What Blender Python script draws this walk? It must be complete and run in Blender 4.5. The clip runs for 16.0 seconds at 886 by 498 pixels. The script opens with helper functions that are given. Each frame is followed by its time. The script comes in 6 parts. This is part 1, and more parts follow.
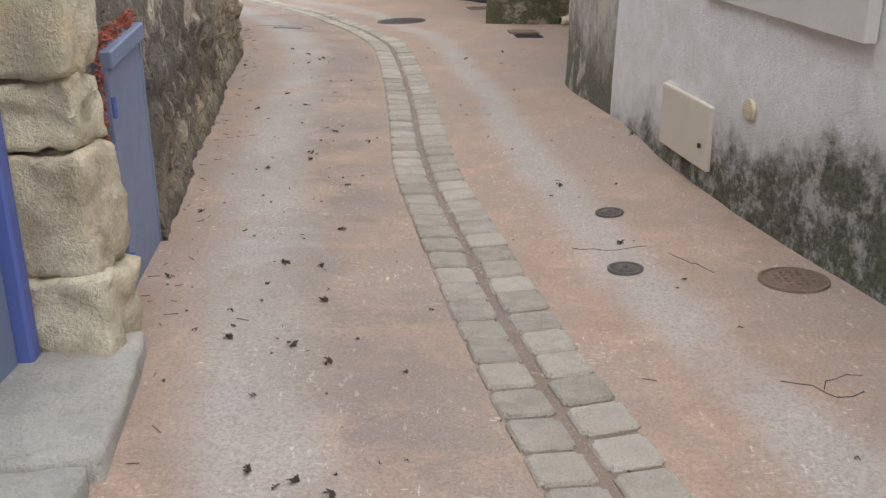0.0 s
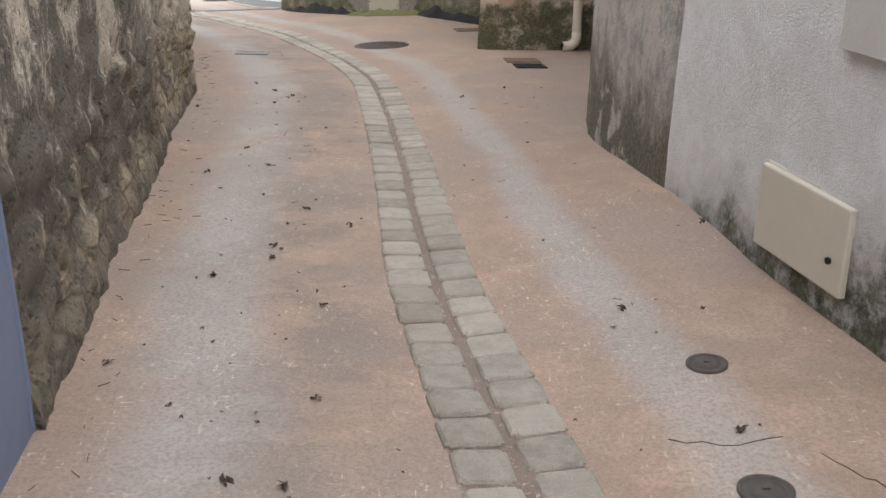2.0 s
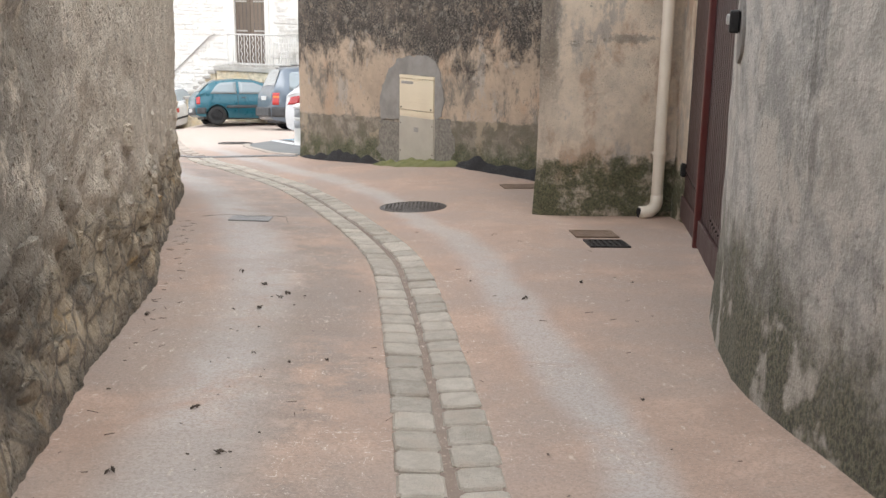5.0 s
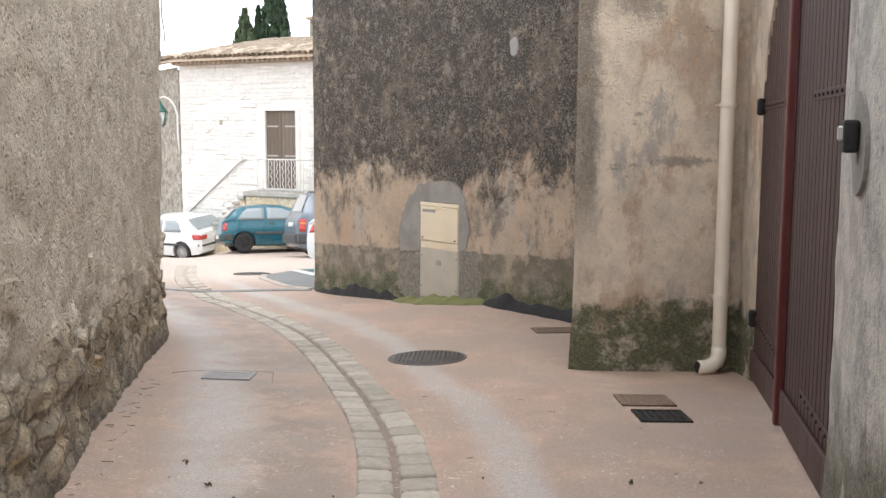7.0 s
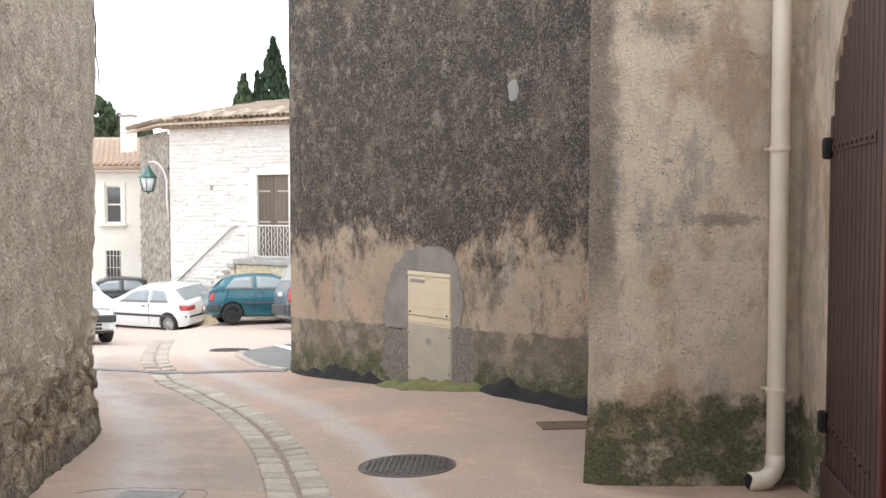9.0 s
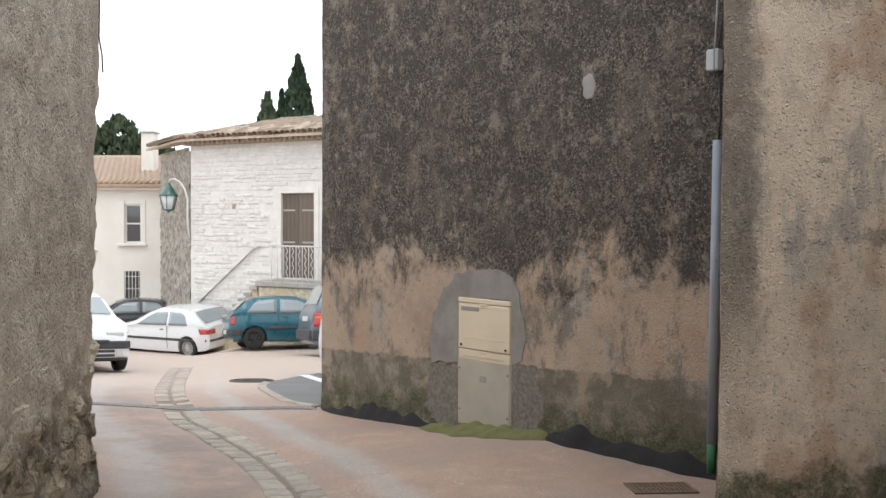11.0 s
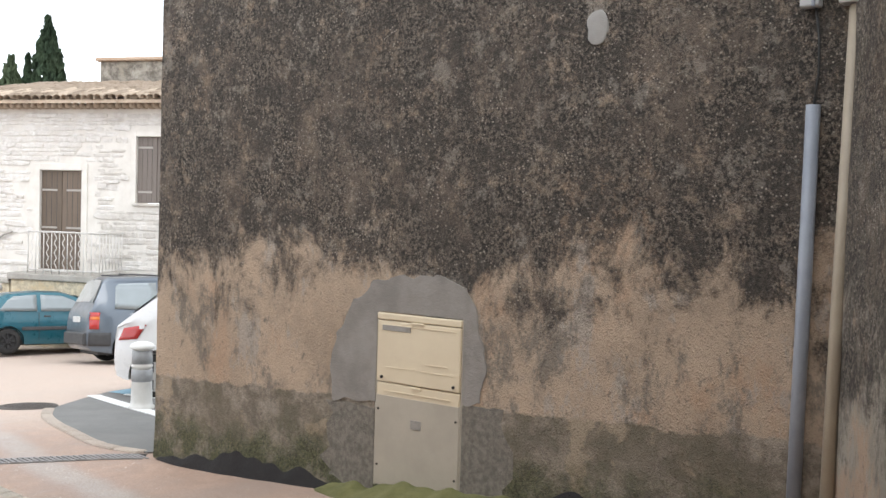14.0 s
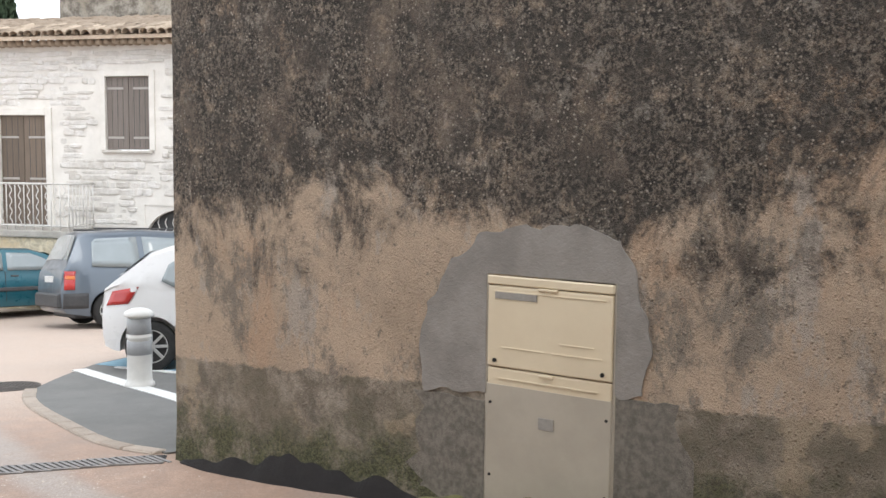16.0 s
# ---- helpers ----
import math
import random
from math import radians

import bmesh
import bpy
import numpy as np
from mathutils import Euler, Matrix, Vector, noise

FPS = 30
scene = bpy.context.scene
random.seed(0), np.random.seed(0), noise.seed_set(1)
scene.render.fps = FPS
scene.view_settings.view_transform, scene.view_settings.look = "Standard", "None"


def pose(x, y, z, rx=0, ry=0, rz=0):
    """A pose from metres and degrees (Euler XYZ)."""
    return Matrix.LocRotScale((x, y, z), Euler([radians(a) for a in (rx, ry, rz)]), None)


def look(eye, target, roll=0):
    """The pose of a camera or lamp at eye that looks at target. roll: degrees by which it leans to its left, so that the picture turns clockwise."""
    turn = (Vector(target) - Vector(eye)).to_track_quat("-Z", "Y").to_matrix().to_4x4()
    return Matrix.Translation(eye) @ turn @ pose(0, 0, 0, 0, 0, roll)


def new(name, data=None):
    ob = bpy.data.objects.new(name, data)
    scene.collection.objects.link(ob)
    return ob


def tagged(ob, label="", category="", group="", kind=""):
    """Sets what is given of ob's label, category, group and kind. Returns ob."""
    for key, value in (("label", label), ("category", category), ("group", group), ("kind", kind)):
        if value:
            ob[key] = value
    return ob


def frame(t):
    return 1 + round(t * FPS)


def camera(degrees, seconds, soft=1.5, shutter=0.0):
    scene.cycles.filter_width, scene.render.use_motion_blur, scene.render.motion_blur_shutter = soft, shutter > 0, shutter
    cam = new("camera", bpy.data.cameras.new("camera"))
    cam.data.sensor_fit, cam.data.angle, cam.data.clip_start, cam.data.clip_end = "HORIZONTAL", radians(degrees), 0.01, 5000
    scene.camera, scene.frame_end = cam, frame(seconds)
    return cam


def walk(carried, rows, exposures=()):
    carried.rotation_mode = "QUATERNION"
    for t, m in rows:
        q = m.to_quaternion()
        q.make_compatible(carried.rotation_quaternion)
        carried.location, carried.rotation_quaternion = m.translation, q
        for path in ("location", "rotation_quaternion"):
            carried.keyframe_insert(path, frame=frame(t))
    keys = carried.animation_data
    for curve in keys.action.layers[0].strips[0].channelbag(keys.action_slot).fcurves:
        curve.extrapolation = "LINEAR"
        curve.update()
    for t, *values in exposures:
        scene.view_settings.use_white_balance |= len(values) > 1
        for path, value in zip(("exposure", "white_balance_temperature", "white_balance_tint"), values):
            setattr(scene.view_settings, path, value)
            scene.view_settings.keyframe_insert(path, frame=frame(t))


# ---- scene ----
cam = camera(47.9, 16.0)
METRES, EYE, TILT, LEAN, TURN = 13.8, 1.5, 0.0, 0.0, 0.0
ROWS = [
    (0.0, 0.0, 0.0, 0.0, 0.02, -21.7, -0.05),
    (0.5, -0.0036, 0.0319, -0.0018, -0.38, -21.32, -0.38),
    (1.0, -0.0045, 0.0608, -0.003, -0.38, -21.77, -0.38),
    (1.5, -0.008, 0.0922, -0.0061, -0.92, -21.71, -0.4),
    (2.0, -0.0123, 0.1241, -0.0059, -1.49, -21.17, -0.51),
    (2.5, -0.0176, 0.1547, -0.0077, -2.0, -19.42, -0.76),
    (3.0, -0.0199, 0.1839, -0.0088, -1.74, -17.9, -0.9),
    (5.5, -0.0181, 0.3388, -0.0176, 1.2, -12.24, -0.72),
    (6.0, -0.0104, 0.3618, -0.0164, 2.21, -10.24, -0.74),
    (6.5, -0.0083, 0.399, -0.0206, 2.73, -7.74, -0.49),
    (7.0, -0.0055, 0.4267, -0.0199, 2.65, -6.74, -0.28),
    (7.5, -0.0031, 0.452, -0.0213, 2.05, -5.58, -0.31),
    (8.0, -0.0021, 0.4808, -0.0245, 1.51, -4.32, -0.27),
    (8.5, -0.0012, 0.5108, -0.0243, 1.81, -3.64, 0.01),
    (9.0, 0.001, 0.5445, -0.0265, 2.97, -2.92, 0.06),
    (9.5, 0.0014, 0.5731, -0.0279, 4.53, -2.7, 0.18),
    (12.0, -0.0665, 0.7026, -0.0328, 2.78, -1.16, -1.71),
    (12.5, -0.0851, 0.7367, -0.0322, -1.86, -1.2, -1.89),
    (13.0, -0.0984, 0.765, -0.0303, -5.47, -1.49, -1.48),
    (13.5, -0.1076, 0.794, -0.0307, -7.82, -1.75, -1.57),
    (14.0, -0.1217, 0.826, -0.0334, -10.07, -2.02, -1.67),
    (14.5, -0.137, 0.8556, -0.0356, -11.7, -2.64, -1.77),
    (15.0, -0.1457, 0.887, -0.0384, -11.79, -3.31, -1.74),
    (15.5, -0.1523, 0.9213, -0.0388, -11.77, -4.23, -1.14),
    (16.0, -0.1606, 0.9587, -0.0403, -12.28, -5.13, -0.57),
]
walk(cam, [(t, pose(0, 0, EYE, TILT, LEAN, TURN) @ pose(METRES * x, METRES * y, METRES * z, 90 + pitch, roll, yaw)) for t, x, y, z, yaw, pitch, roll in ROWS],
     exposures=[(0.0, 0.33), (1.5, 0.32), (2.5, 0.25), (3.0, 0.38), (6.0, 0.5), (8.0, 0.5), (9.5, 0.4), (12.0, -0.12), (13.0, 0.08), (13.5, 0.3), (14.5, 0.27), (15.5, 0.38), (16.0, 0.2)])

# ---- light: overcast sky, weak wide sun ----
world = bpy.data.worlds.new("overcast_sky")
scene.world = world
world.use_nodes = True
wt = world.node_tree
wt.nodes.clear()
w_out = wt.nodes.new("ShaderNodeOutputWorld")
w_bg = wt.nodes.new("ShaderNodeBackground")
w_sky = wt.nodes.new("ShaderNodeTexSky")
w_sky.sky_type = "NISHITA"
w_sky.sun_disc = False
w_sky.sun_elevation = radians(50)
w_sky.sun_rotation = radians(200)
w_mix = wt.nodes.new("ShaderNodeMix")
w_mix.data_type = "RGBA"
w_mix.inputs["Factor"].default_value = 0.86
w_mix.inputs["B"].default_value = (14.6, 15.3, 16.2, 1)
wt.links.new(w_sky.outputs["Color"], w_mix.inputs["A"])
wt.links.new(w_mix.outputs["Result"], w_bg.inputs["Color"])
w_bg.inputs["Strength"].default_value = 0.125
wt.links.new(w_bg.outputs["Background"], w_out.inputs["Surface"])
sun_data = bpy.data.lights.new("sun", "SUN")
sun_data.energy = 0.7
sun_data.angle = radians(25)
sun_data.color = (1.0, 0.95, 0.88)
sun = new("sun", sun_data)
sun.matrix_world = look((4, -12, 20), (0, 0, 0))


# ---- material tools ----
class Nodes:
    """A small helper to wire up one node material."""

    def __init__(self, name):
        self.m = bpy.data.materials.new(name)
        self.m.use_nodes = True
        self.t = self.m.node_tree
        self.b = self.t.nodes["Principled BSDF"]
        self.geo = self.t.nodes.new("ShaderNodeNewGeometry")
        self.pos = self.geo.outputs["Position"]

    def put(self, socket, value):
        if hasattr(value, "is_output"):
            self.t.links.new(value, socket)
        elif isinstance(value, tuple):
            socket.default_value = (*value, 1) if len(value) == 3 else value
        else:
            socket.default_value = value

    def noise(self, scale, detail=4, rough=0.6, vec=None, stretch=None, distort=0.0):
        n = self.t.nodes.new("ShaderNodeTexNoise")
        n.inputs["Scale"].default_value = scale
        n.inputs["Detail"].default_value = detail
        n.inputs["Roughness"].default_value = rough
        n.inputs["Distortion"].default_value = distort
        self.put(n.inputs["Vector"], self.stretch(vec or self.pos, stretch) if stretch else (vec or self.pos))
        return n.outputs["Fac"]

    def stretch(self, vec, s):
        n = self.t.nodes.new("ShaderNodeVectorMath")
        n.operation = "MULTIPLY"
        self.put(n.inputs[0], vec)
        n.inputs[1].default_value = s
        return n.outputs[0]

    def voronoi(self, scale, feature="F1", vec=None, out="Distance"):
        n = self.t.nodes.new("ShaderNodeTexVoronoi")
        n.feature = feature
        n.inputs["Scale"].default_value = scale
        self.put(n.inputs["Vector"], vec or self.pos)
        return n.outputs[out]

    def math(self, op, a, b=0.0, clamp=False):
        n = self.t.nodes.new("ShaderNodeMath")
        n.operation = op
        n.use_clamp = clamp
        self.put(n.inputs[0], a)
        self.put(n.inputs[1], b)
        return n.outputs[0]

    def step(self, v, lo, hi, a=0.0, b=1.0):
        n = self.t.nodes.new("ShaderNodeMapRange")
        n.interpolation_type = "SMOOTHSTEP"
        self.put(n.inputs["Value"], v)
        n.inputs["From Min"].default_value, n.inputs["From Max"].default_value = lo, hi
        n.inputs["To Min"].default_value, n.inputs["To Max"].default_value = a, b
        return n.outputs["Result"]

    def mix(self, f, a, b, blend="MIX"):
        n = self.t.nodes.new("ShaderNodeMix")
        n.data_type = "RGBA"
        n.blend_type = blend
        self.put(n.inputs["Factor"], f)
        self.put(n.inputs["A"], a)
        self.put(n.inputs["B"], b)
        return n.outputs["Result"]

    def xyz(self, vec=None):
        n = self.t.nodes.new("ShaderNodeSeparateXYZ")
        self.put(n.inputs[0], vec or self.pos)
        return n.outputs

    def uv(self):
        n = self.t.nodes.new("ShaderNodeUVMap")
        return self.xyz(n.outputs["UV"])

    def random(self):
        return self.t.nodes.new("ShaderNodeObjectInfo").outputs["Random"]

    def bump(self, height, strength=0.5, distance=0.01):
        n = self.t.nodes.new("ShaderNodeBump")
        n.inputs["Strength"].default_value = strength
        n.inputs["Distance"].default_value = distance
        self.put(n.inputs["Height"], height)
        self.t.links.new(n.outputs["Normal"], self.b.inputs["Normal"])

    def done(self, colour, rough=0.8, metal=0.0):
        self.put(self.b.inputs["Base Color"], colour)
        self.put(self.b.inputs["Roughness"], rough)
        self.put(self.b.inputs["Metallic"], metal)
        return self.m


def plain(name, a, b, scale=6.0, rough=0.6, metal=0.0, grain=0.3, bump=0.3, vary=0.0, object_space=False):
    """Two tones mixed by broad stains and fine grain."""
    n = Nodes(name)
    broad, fine = n.noise(scale, 5, 0.65), n.noise(scale * 14, 3, 0.7)
    f = n.math("ADD", n.math("MULTIPLY", n.step(broad, 0.3, 0.7), 1 - grain), n.math("MULTIPLY", fine, grain))
    c = n.mix(f, a, b)
    if vary:
        c = n.mix(vary, c, n.mix(n.random(), tuple(v * 0.45 for v in a), tuple(min(1, v * 1.35) for v in b)))
    if bump:
        n.bump(n.math("ADD", fine, n.math("MULTIPLY", broad, 0.6)), bump, 0.01)
    return n.done(c, n.step(fine, 0.2, 0.8, max(0.02, rough - 0.12), min(1, rough + 0.12)), metal)


def make_ground():
    n = Nodes("tinted_concrete")
    u = n.uv()
    across, along = u[0], u[1]
    broad, mid, fine = n.noise(0.9, 5, 0.6), n.noise(3.5, 6, 0.7, distort=0.6), n.noise(70, 3, 0.7)
    c = n.mix(n.step(mid, 0.32, 0.7), (0.328, 0.22, 0.165), (0.47, 0.326, 0.25))
    c = n.mix(n.step(broad, 0.42, 0.62, 0, 0.6), c, (0.30, 0.235, 0.20))
    wob = n.math("ADD", across, n.math("MULTIPLY", n.math("SUBTRACT", n.noise(0.7, 3), 0.5), 0.35))
    for centre, half, amount in ((-0.95, 0.19, 0.75), (0.64, 0.12, 0.65)):
        d = n.math("ABSOLUTE", n.math("SUBTRACT", wob, centre))
        f = n.math("MULTIPLY", n.step(d, half * 0.4, half * 1.9, amount, 0), n.step(n.noise(1.6, 6, 0.75, distort=0.5), 0.26, 0.52))
        c = n.mix(f, c, (0.42, 0.395, 0.375))
    # noisy darker patches, strongest half a metre left of the gully
    patches = n.math("MULTIPLY", n.step(n.math("ABSOLUTE", n.math("SUBTRACT", wob, -0.5)), 0.1, 0.5, 0.75, 0), n.step(n.noise(1.3, 6, 0.75), 0.42, 0.55))
    c = n.mix(patches, c, (0.225, 0.185, 0.162))
    grey = n.math("MULTIPLY", n.step(n.noise(0.55, 6, 0.7, distort=0.6), 0.46, 0.6, 0, 0.4), n.step(across, -0.3, 0.3, 1, 0.5))
    c = n.mix(grey, c, n.mix(mid, (0.235, 0.19, 0.16), (0.37, 0.305, 0.26)))
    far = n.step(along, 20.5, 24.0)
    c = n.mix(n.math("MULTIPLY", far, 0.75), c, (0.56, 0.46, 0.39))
    edge = n.step(n.math("ABSOLUTE", across), 0.18, 0.2, 1, 0)
    c = n.mix(n.math("MULTIPLY", edge, n.math("SUBTRACT", 1.0, n.math("MULTIPLY", far, 0.6))), c, n.mix(n.noise(9, 4), (0.14, 0.10, 0.078), (0.27, 0.205, 0.16)))
    straw = n.math("MULTIPLY", n.step(n.noise(38, 2, 0.5, stretch=(1.0, 0.35, 1)), 0.66, 0.7), n.step(n.noise(1.3, 3), 0.46, 0.6))
    c = n.mix(n.math("MULTIPLY", straw, 0.5), c, (0.58, 0.48, 0.39))
    for way in ((1.0, 0.22, 1), (0.22, 1.0, 1)):
        fibre = n.math("MULTIPLY", n.step(n.noise(85, 2, 0.5, stretch=way, distort=0.8), 0.66, 0.69), n.step(n.noise(1.7, 4, 0.7), 0.47, 0.6))
        c = n.mix(n.math("MULTIPLY", fibre, 0.75), c, (0.66, 0.57, 0.48))
    crack = n.step(n.voronoi(0.55, "DISTANCE_TO_EDGE", n.stretch(n.pos, (1, 0.8, 1))), 0.0, 0.004, 0.12, 0)
    c = n.mix(n.math("MULTIPLY", crack, n.step(n.noise(0.8, 2), 0.5, 0.6)), c, (0.12, 0.09, 0.07))
    c = n.mix(n.step(fine, 0.44, 0.62, 0, 0.42), c, (0.2, 0.15, 0.12))
    c = n.mix(n.math("MULTIPLY", n.step(n.noise(130, 2), 0.6, 0.68), 0.4), c, (0.56, 0.48, 0.41))
    n.bump(n.math("ADD", n.math("MULTIPLY", fine, 0.5), mid), 0.3, 0.012)
    return n.done(c, n.step(mid, 0.3, 0.7, 0.62, 0.9))


def make_left_wall():
    n = Nodes("weathered_rubble_plaster")
    z = n.xyz()[2]
    y = n.xyz()[1]
    h = n.math("ADD", z, n.math("MULTIPLY", y, 0.05))
    broad, mid, fine = n.noise(0.9, 5, 0.65), n.noise(5, 6, 0.7), n.noise(60, 3, 0.75)
    pits = n.voronoi(34, "F1", n.stretch(n.pos, (1, 1, 0.75)))
    plaster = n.mix(n.step(mid, 0.3, 0.7), (0.6, 0.505, 0.395), (0.84, 0.73, 0.595))
    plaster = n.mix(n.step(pits, 0.08, 0.32, 0.28, 0), plaster, (0.25, 0.215, 0.18))
    plaster = n.mix(n.step(n.noise(11, 7, 0.8), 0.54, 0.62, 0, 0.45), plaster, (0.33, 0.28, 0.225))
    plaster = n.mix(n.step(n.noise(2.4, 6, 0.75), 0.52, 0.64, 0, 0.5), plaster, (0.52, 0.40, 0.28))
    hq = n.math("ADD", h, n.math("MULTIPLY", n.math("MAXIMUM", n.math("SUBTRACT", y, 8.7), 0.0), 0.02))
    hv = n.math("ADD", hq, n.math("MULTIPLY", n.math("SUBTRACT", n.noise(1.4, 7, 0.75), 0.5), 1.0))
    # rubble stone where the plaster is gone
    rub = n.mix(n.step(n.noise(3.2, 3), 0.4, 0.65), (0.30, 0.235, 0.16), (0.62, 0.50, 0.35))
    rub = n.mix(n.step(n.noise(2.1, 4, vec=n.stretch(n.pos, (1, 1, 1.6))), 0.6, 0.68, 0, 0.75), rub, (0.52, 0.34, 0.15))
    rub = n.mix(n.step(mid, 0.48, 0.66, 0, 0.45), rub, (0.33, 0.30, 0.26))
    joint = n.step(n.voronoi(4.6, "DISTANCE_TO_EDGE", n.stretch(n.pos, (1, 1, 1.35))), 0.0, 0.09, 0.75, 0)
    rub = n.mix(joint, rub, (0.10, 0.08, 0.06))
    rub = n.mix(n.step(n.noise(9, 6, 0.8), 0.55, 0.62, 0, 0.55), rub, (0.52, 0.44, 0.33))
    c = n.mix(n.step(hv, 0.58, 0.9), rub, plaster)
    grime = n.math("MULTIPLY", n.step(hv, 0.2, 1.1, 0.55, 0), n.step(n.noise(3.3, 8, 0.82), 0.49, 0.6))
    c = n.mix(grime, c, n.mix(fine, (0.10, 0.09, 0.075), (0.24, 0.215, 0.185)))
    # black lichen streaks, heavier on the older stretch of wall
    old = n.step(y, 6.8, 9.8, 1.0, 0.08)
    streak = n.noise(1.5, 8, 0.8, stretch=(1.0, 1.0, 0.7))
    f = n.math("MULTIPLY", n.step(streak, 0.41, 0.5), n.math("MULTIPLY", old, n.step(hv, 0.05, 0.5)))
    c = n.mix(n.math("MULTIPLY", f, 0.88), c, n.mix(fine, (0.06, 0.054, 0.045), (0.20, 0.175, 0.14)))
    foot = n.step(n.math("ADD", h, n.math("MULTIPLY", n.math("SUBTRACT", mid, 0.5), 0.5)), 0.0, 0.24, 0.7, 0)
    c = n.mix(foot, c, (0.10, 0.09, 0.075))
    c = n.mix(n.step(fine, 0.45, 0.75, 0, 0.25), c, (0.2, 0.17, 0.13))
    n.bump(n.math("ADD", n.math("MULTIPLY", n.step(pits, 0, 0.4), 0.7), n.math("ADD", n.math("MULTIPLY", fine, 0.6), n.math("ADD", mid, n.noise(16, 6, 0.8)))), 1.0, 0.03)
    return n.done(c, 0.93)


def make_dark_wall(name, dark_line, band_top, slope, strength=1.0, cream=(0.585, 0.445, 0.325), moss_top=-0.74, edge_x=None, stain=0.8, blots=(), soft=0.16):
    """Old lime render: black lichen above, bare cream render, a rough grey band and moss at the foot."""
    n = Nodes(name)
    p = n.xyz()
    h = n.math("SUBTRACT", p[2], n.math("MULTIPLY", n.math("SUBTRACT", p[0], -2.5), slope))
    broad, mid, fine = n.noise(1.1, 5, 0.65), n.noise(6.5, 7, 0.78), n.noise(42, 4, 0.85)
    speck = n.voronoi(36)
    # bare render with stains
    c = n.mix(n.step(n.noise(2.2, 6, 0.7), 0.35, 0.68), cream, tuple(v * 0.74 for v in cream))
    c = n.mix(n.step(n.noise(1.7, 5, 0.7, stretch=(1, 1, 0.6)), 0.51, 0.62, 0, 0.75), c, (0.54, 0.365, 0.245))
    c = n.mix(n.step(n.noise(2.6, 6, 0.75, stretch=(1, 1, 0.5)), 0.53, 0.62, 0, 0.7), c, (0.46, 0.41, 0.36))
    c = n.mix(n.step(n.noise(2.0, 8, 0.82, stretch=(1.2, 1.2, 0.7)), 0.5, 0.6, 0, stain), c, (0.20, 0.178, 0.15))
    c = n.mix(n.step(n.noise(14, 6, 0.8), 0.58, 0.66, 0, stain), c, (0.17, 0.145, 0.115))
    # lichen
    clump = n.noise(2.0, 9, 0.78, stretch=(1.2, 1.2, 0.8), distort=0.4)
    wig = n.math("ADD", n.math("MULTIPLY", n.math("SUBTRACT", broad, 0.5), 1.1), n.math("MULTIPLY", n.math("SUBTRACT", clump, 0.5), 3.0))
    hd = n.math("ADD", p[2], wig)
    grain = n.mix(n.step(fine, 0.44, 0.6), (0.022, 0.018, 0.015), (0.215, 0.178, 0.142))
    dark = n.mix(n.step(n.noise(3.4, 7, 0.8, distort=0.5), 0.46, 0.56, 0, 0.8), grain, n.mix(fine, (0.022, 0.019, 0.016), (0.095, 0.08, 0.066)))
    dark = n.mix(n.step(n.noise(1.9, 6, 0.75, stretch=(1, 1, 0.7)), 0.52, 0.62, 0, 0.5), dark, n.mix(mid, (0.10, 0.075, 0.058), (0.33, 0.255, 0.195)))
    dark = n.mix(n.step(n.noise(4.2, 6, 0.8), 0.56, 0.64, 0, 0.6), dark, (0.33, 0.29, 0.245))
    chips = n.math("MULTIPLY", n.step(speck, 0.14, 0.27, 1, 0), n.step(n.noise(3.1, 7, 0.8), 0.45, 0.58, 0.08, 1.0))
    dark = n.mix(chips, dark, n.mix(n.noise(25, 2), (0.30, 0.25, 0.20), (0.56, 0.49, 0.41)))
    cover = n.math("MULTIPLY", n.step(hd, dark_line - 0.22, dark_line + 0.22), n.step(n.noise(7.5, 8, 0.85), 0.34, 0.5, 0.45, 1))
    if edge_x is not None:
        ex = n.math("ADD", p[0], n.math("MULTIPLY", n.math("SUBTRACT", clump, 0.5), 0.5))
        side = n.math("MULTIPLY", n.step(ex, edge_x, edge_x + 0.12, 0.85, 0), n.step(p[2], 0.2, 0.9, 0.25, 1))
        cover = n.math("MAXIMUM", cover, side)
        blot = n.math("MULTIPLY", n.step(n.noise(2.4, 7, 0.8, stretch=(0.8, 0.8, 1.6)), 0.6, 0.66), n.step(p[2], 0.85, 1.0))
        cover = n.math("MAXIMUM", cover, n.math("MULTIPLY", blot, 0.75))
    for bx, bz, rx, rz in blots:
        dx = n.math("DIVIDE", n.math("SUBTRACT", p[0], bx), rx)
        dz = n.math("DIVIDE", n.math("SUBTRACT", p[2], bz), rz)
        d = n.math("SQRT", n.math("ADD", n.math("MULTIPLY", dx, dx), n.math("MULTIPLY", dz, dz)))
        d = n.math("ADD", d, n.math("MULTIPLY", n.math("SUBTRACT", n.noise(9, 7, 0.8), 0.5), 3.2))
        c = n.mix(n.step(d, 0.5, 1.1, 0.7, 0), c, (0.27, 0.225, 0.18))
    c = n.mix(n.math("MULTIPLY", cover, strength), c, dark)
    # rough grey band
    hb = n.math("ADD", h, n.math("MULTIPLY", n.math("SUBTRACT", n.noise(5, 5, 0.7), 0.5), 0.13))
    band = n.mix(n.step(mid, 0.36, 0.64), (0.17, 0.145, 0.112), (0.44, 0.37, 0.295))
    band = n.mix(n.step(n.noise(1.3, 5), 0.48, 0.62, 0, 0.75), band, n.mix(fine, (0.08, 0.07, 0.045), (0.2, 0.175, 0.12)))
    band = n.mix(n.step(n.noise(2.3, 4), 0.58, 0.64, 0, 0.75), band, (0.46, 0.36, 0.25))
    c = n.mix(n.step(hb, band_top - 0.012, band_top + 0.012, 0.92, 0), c, band)
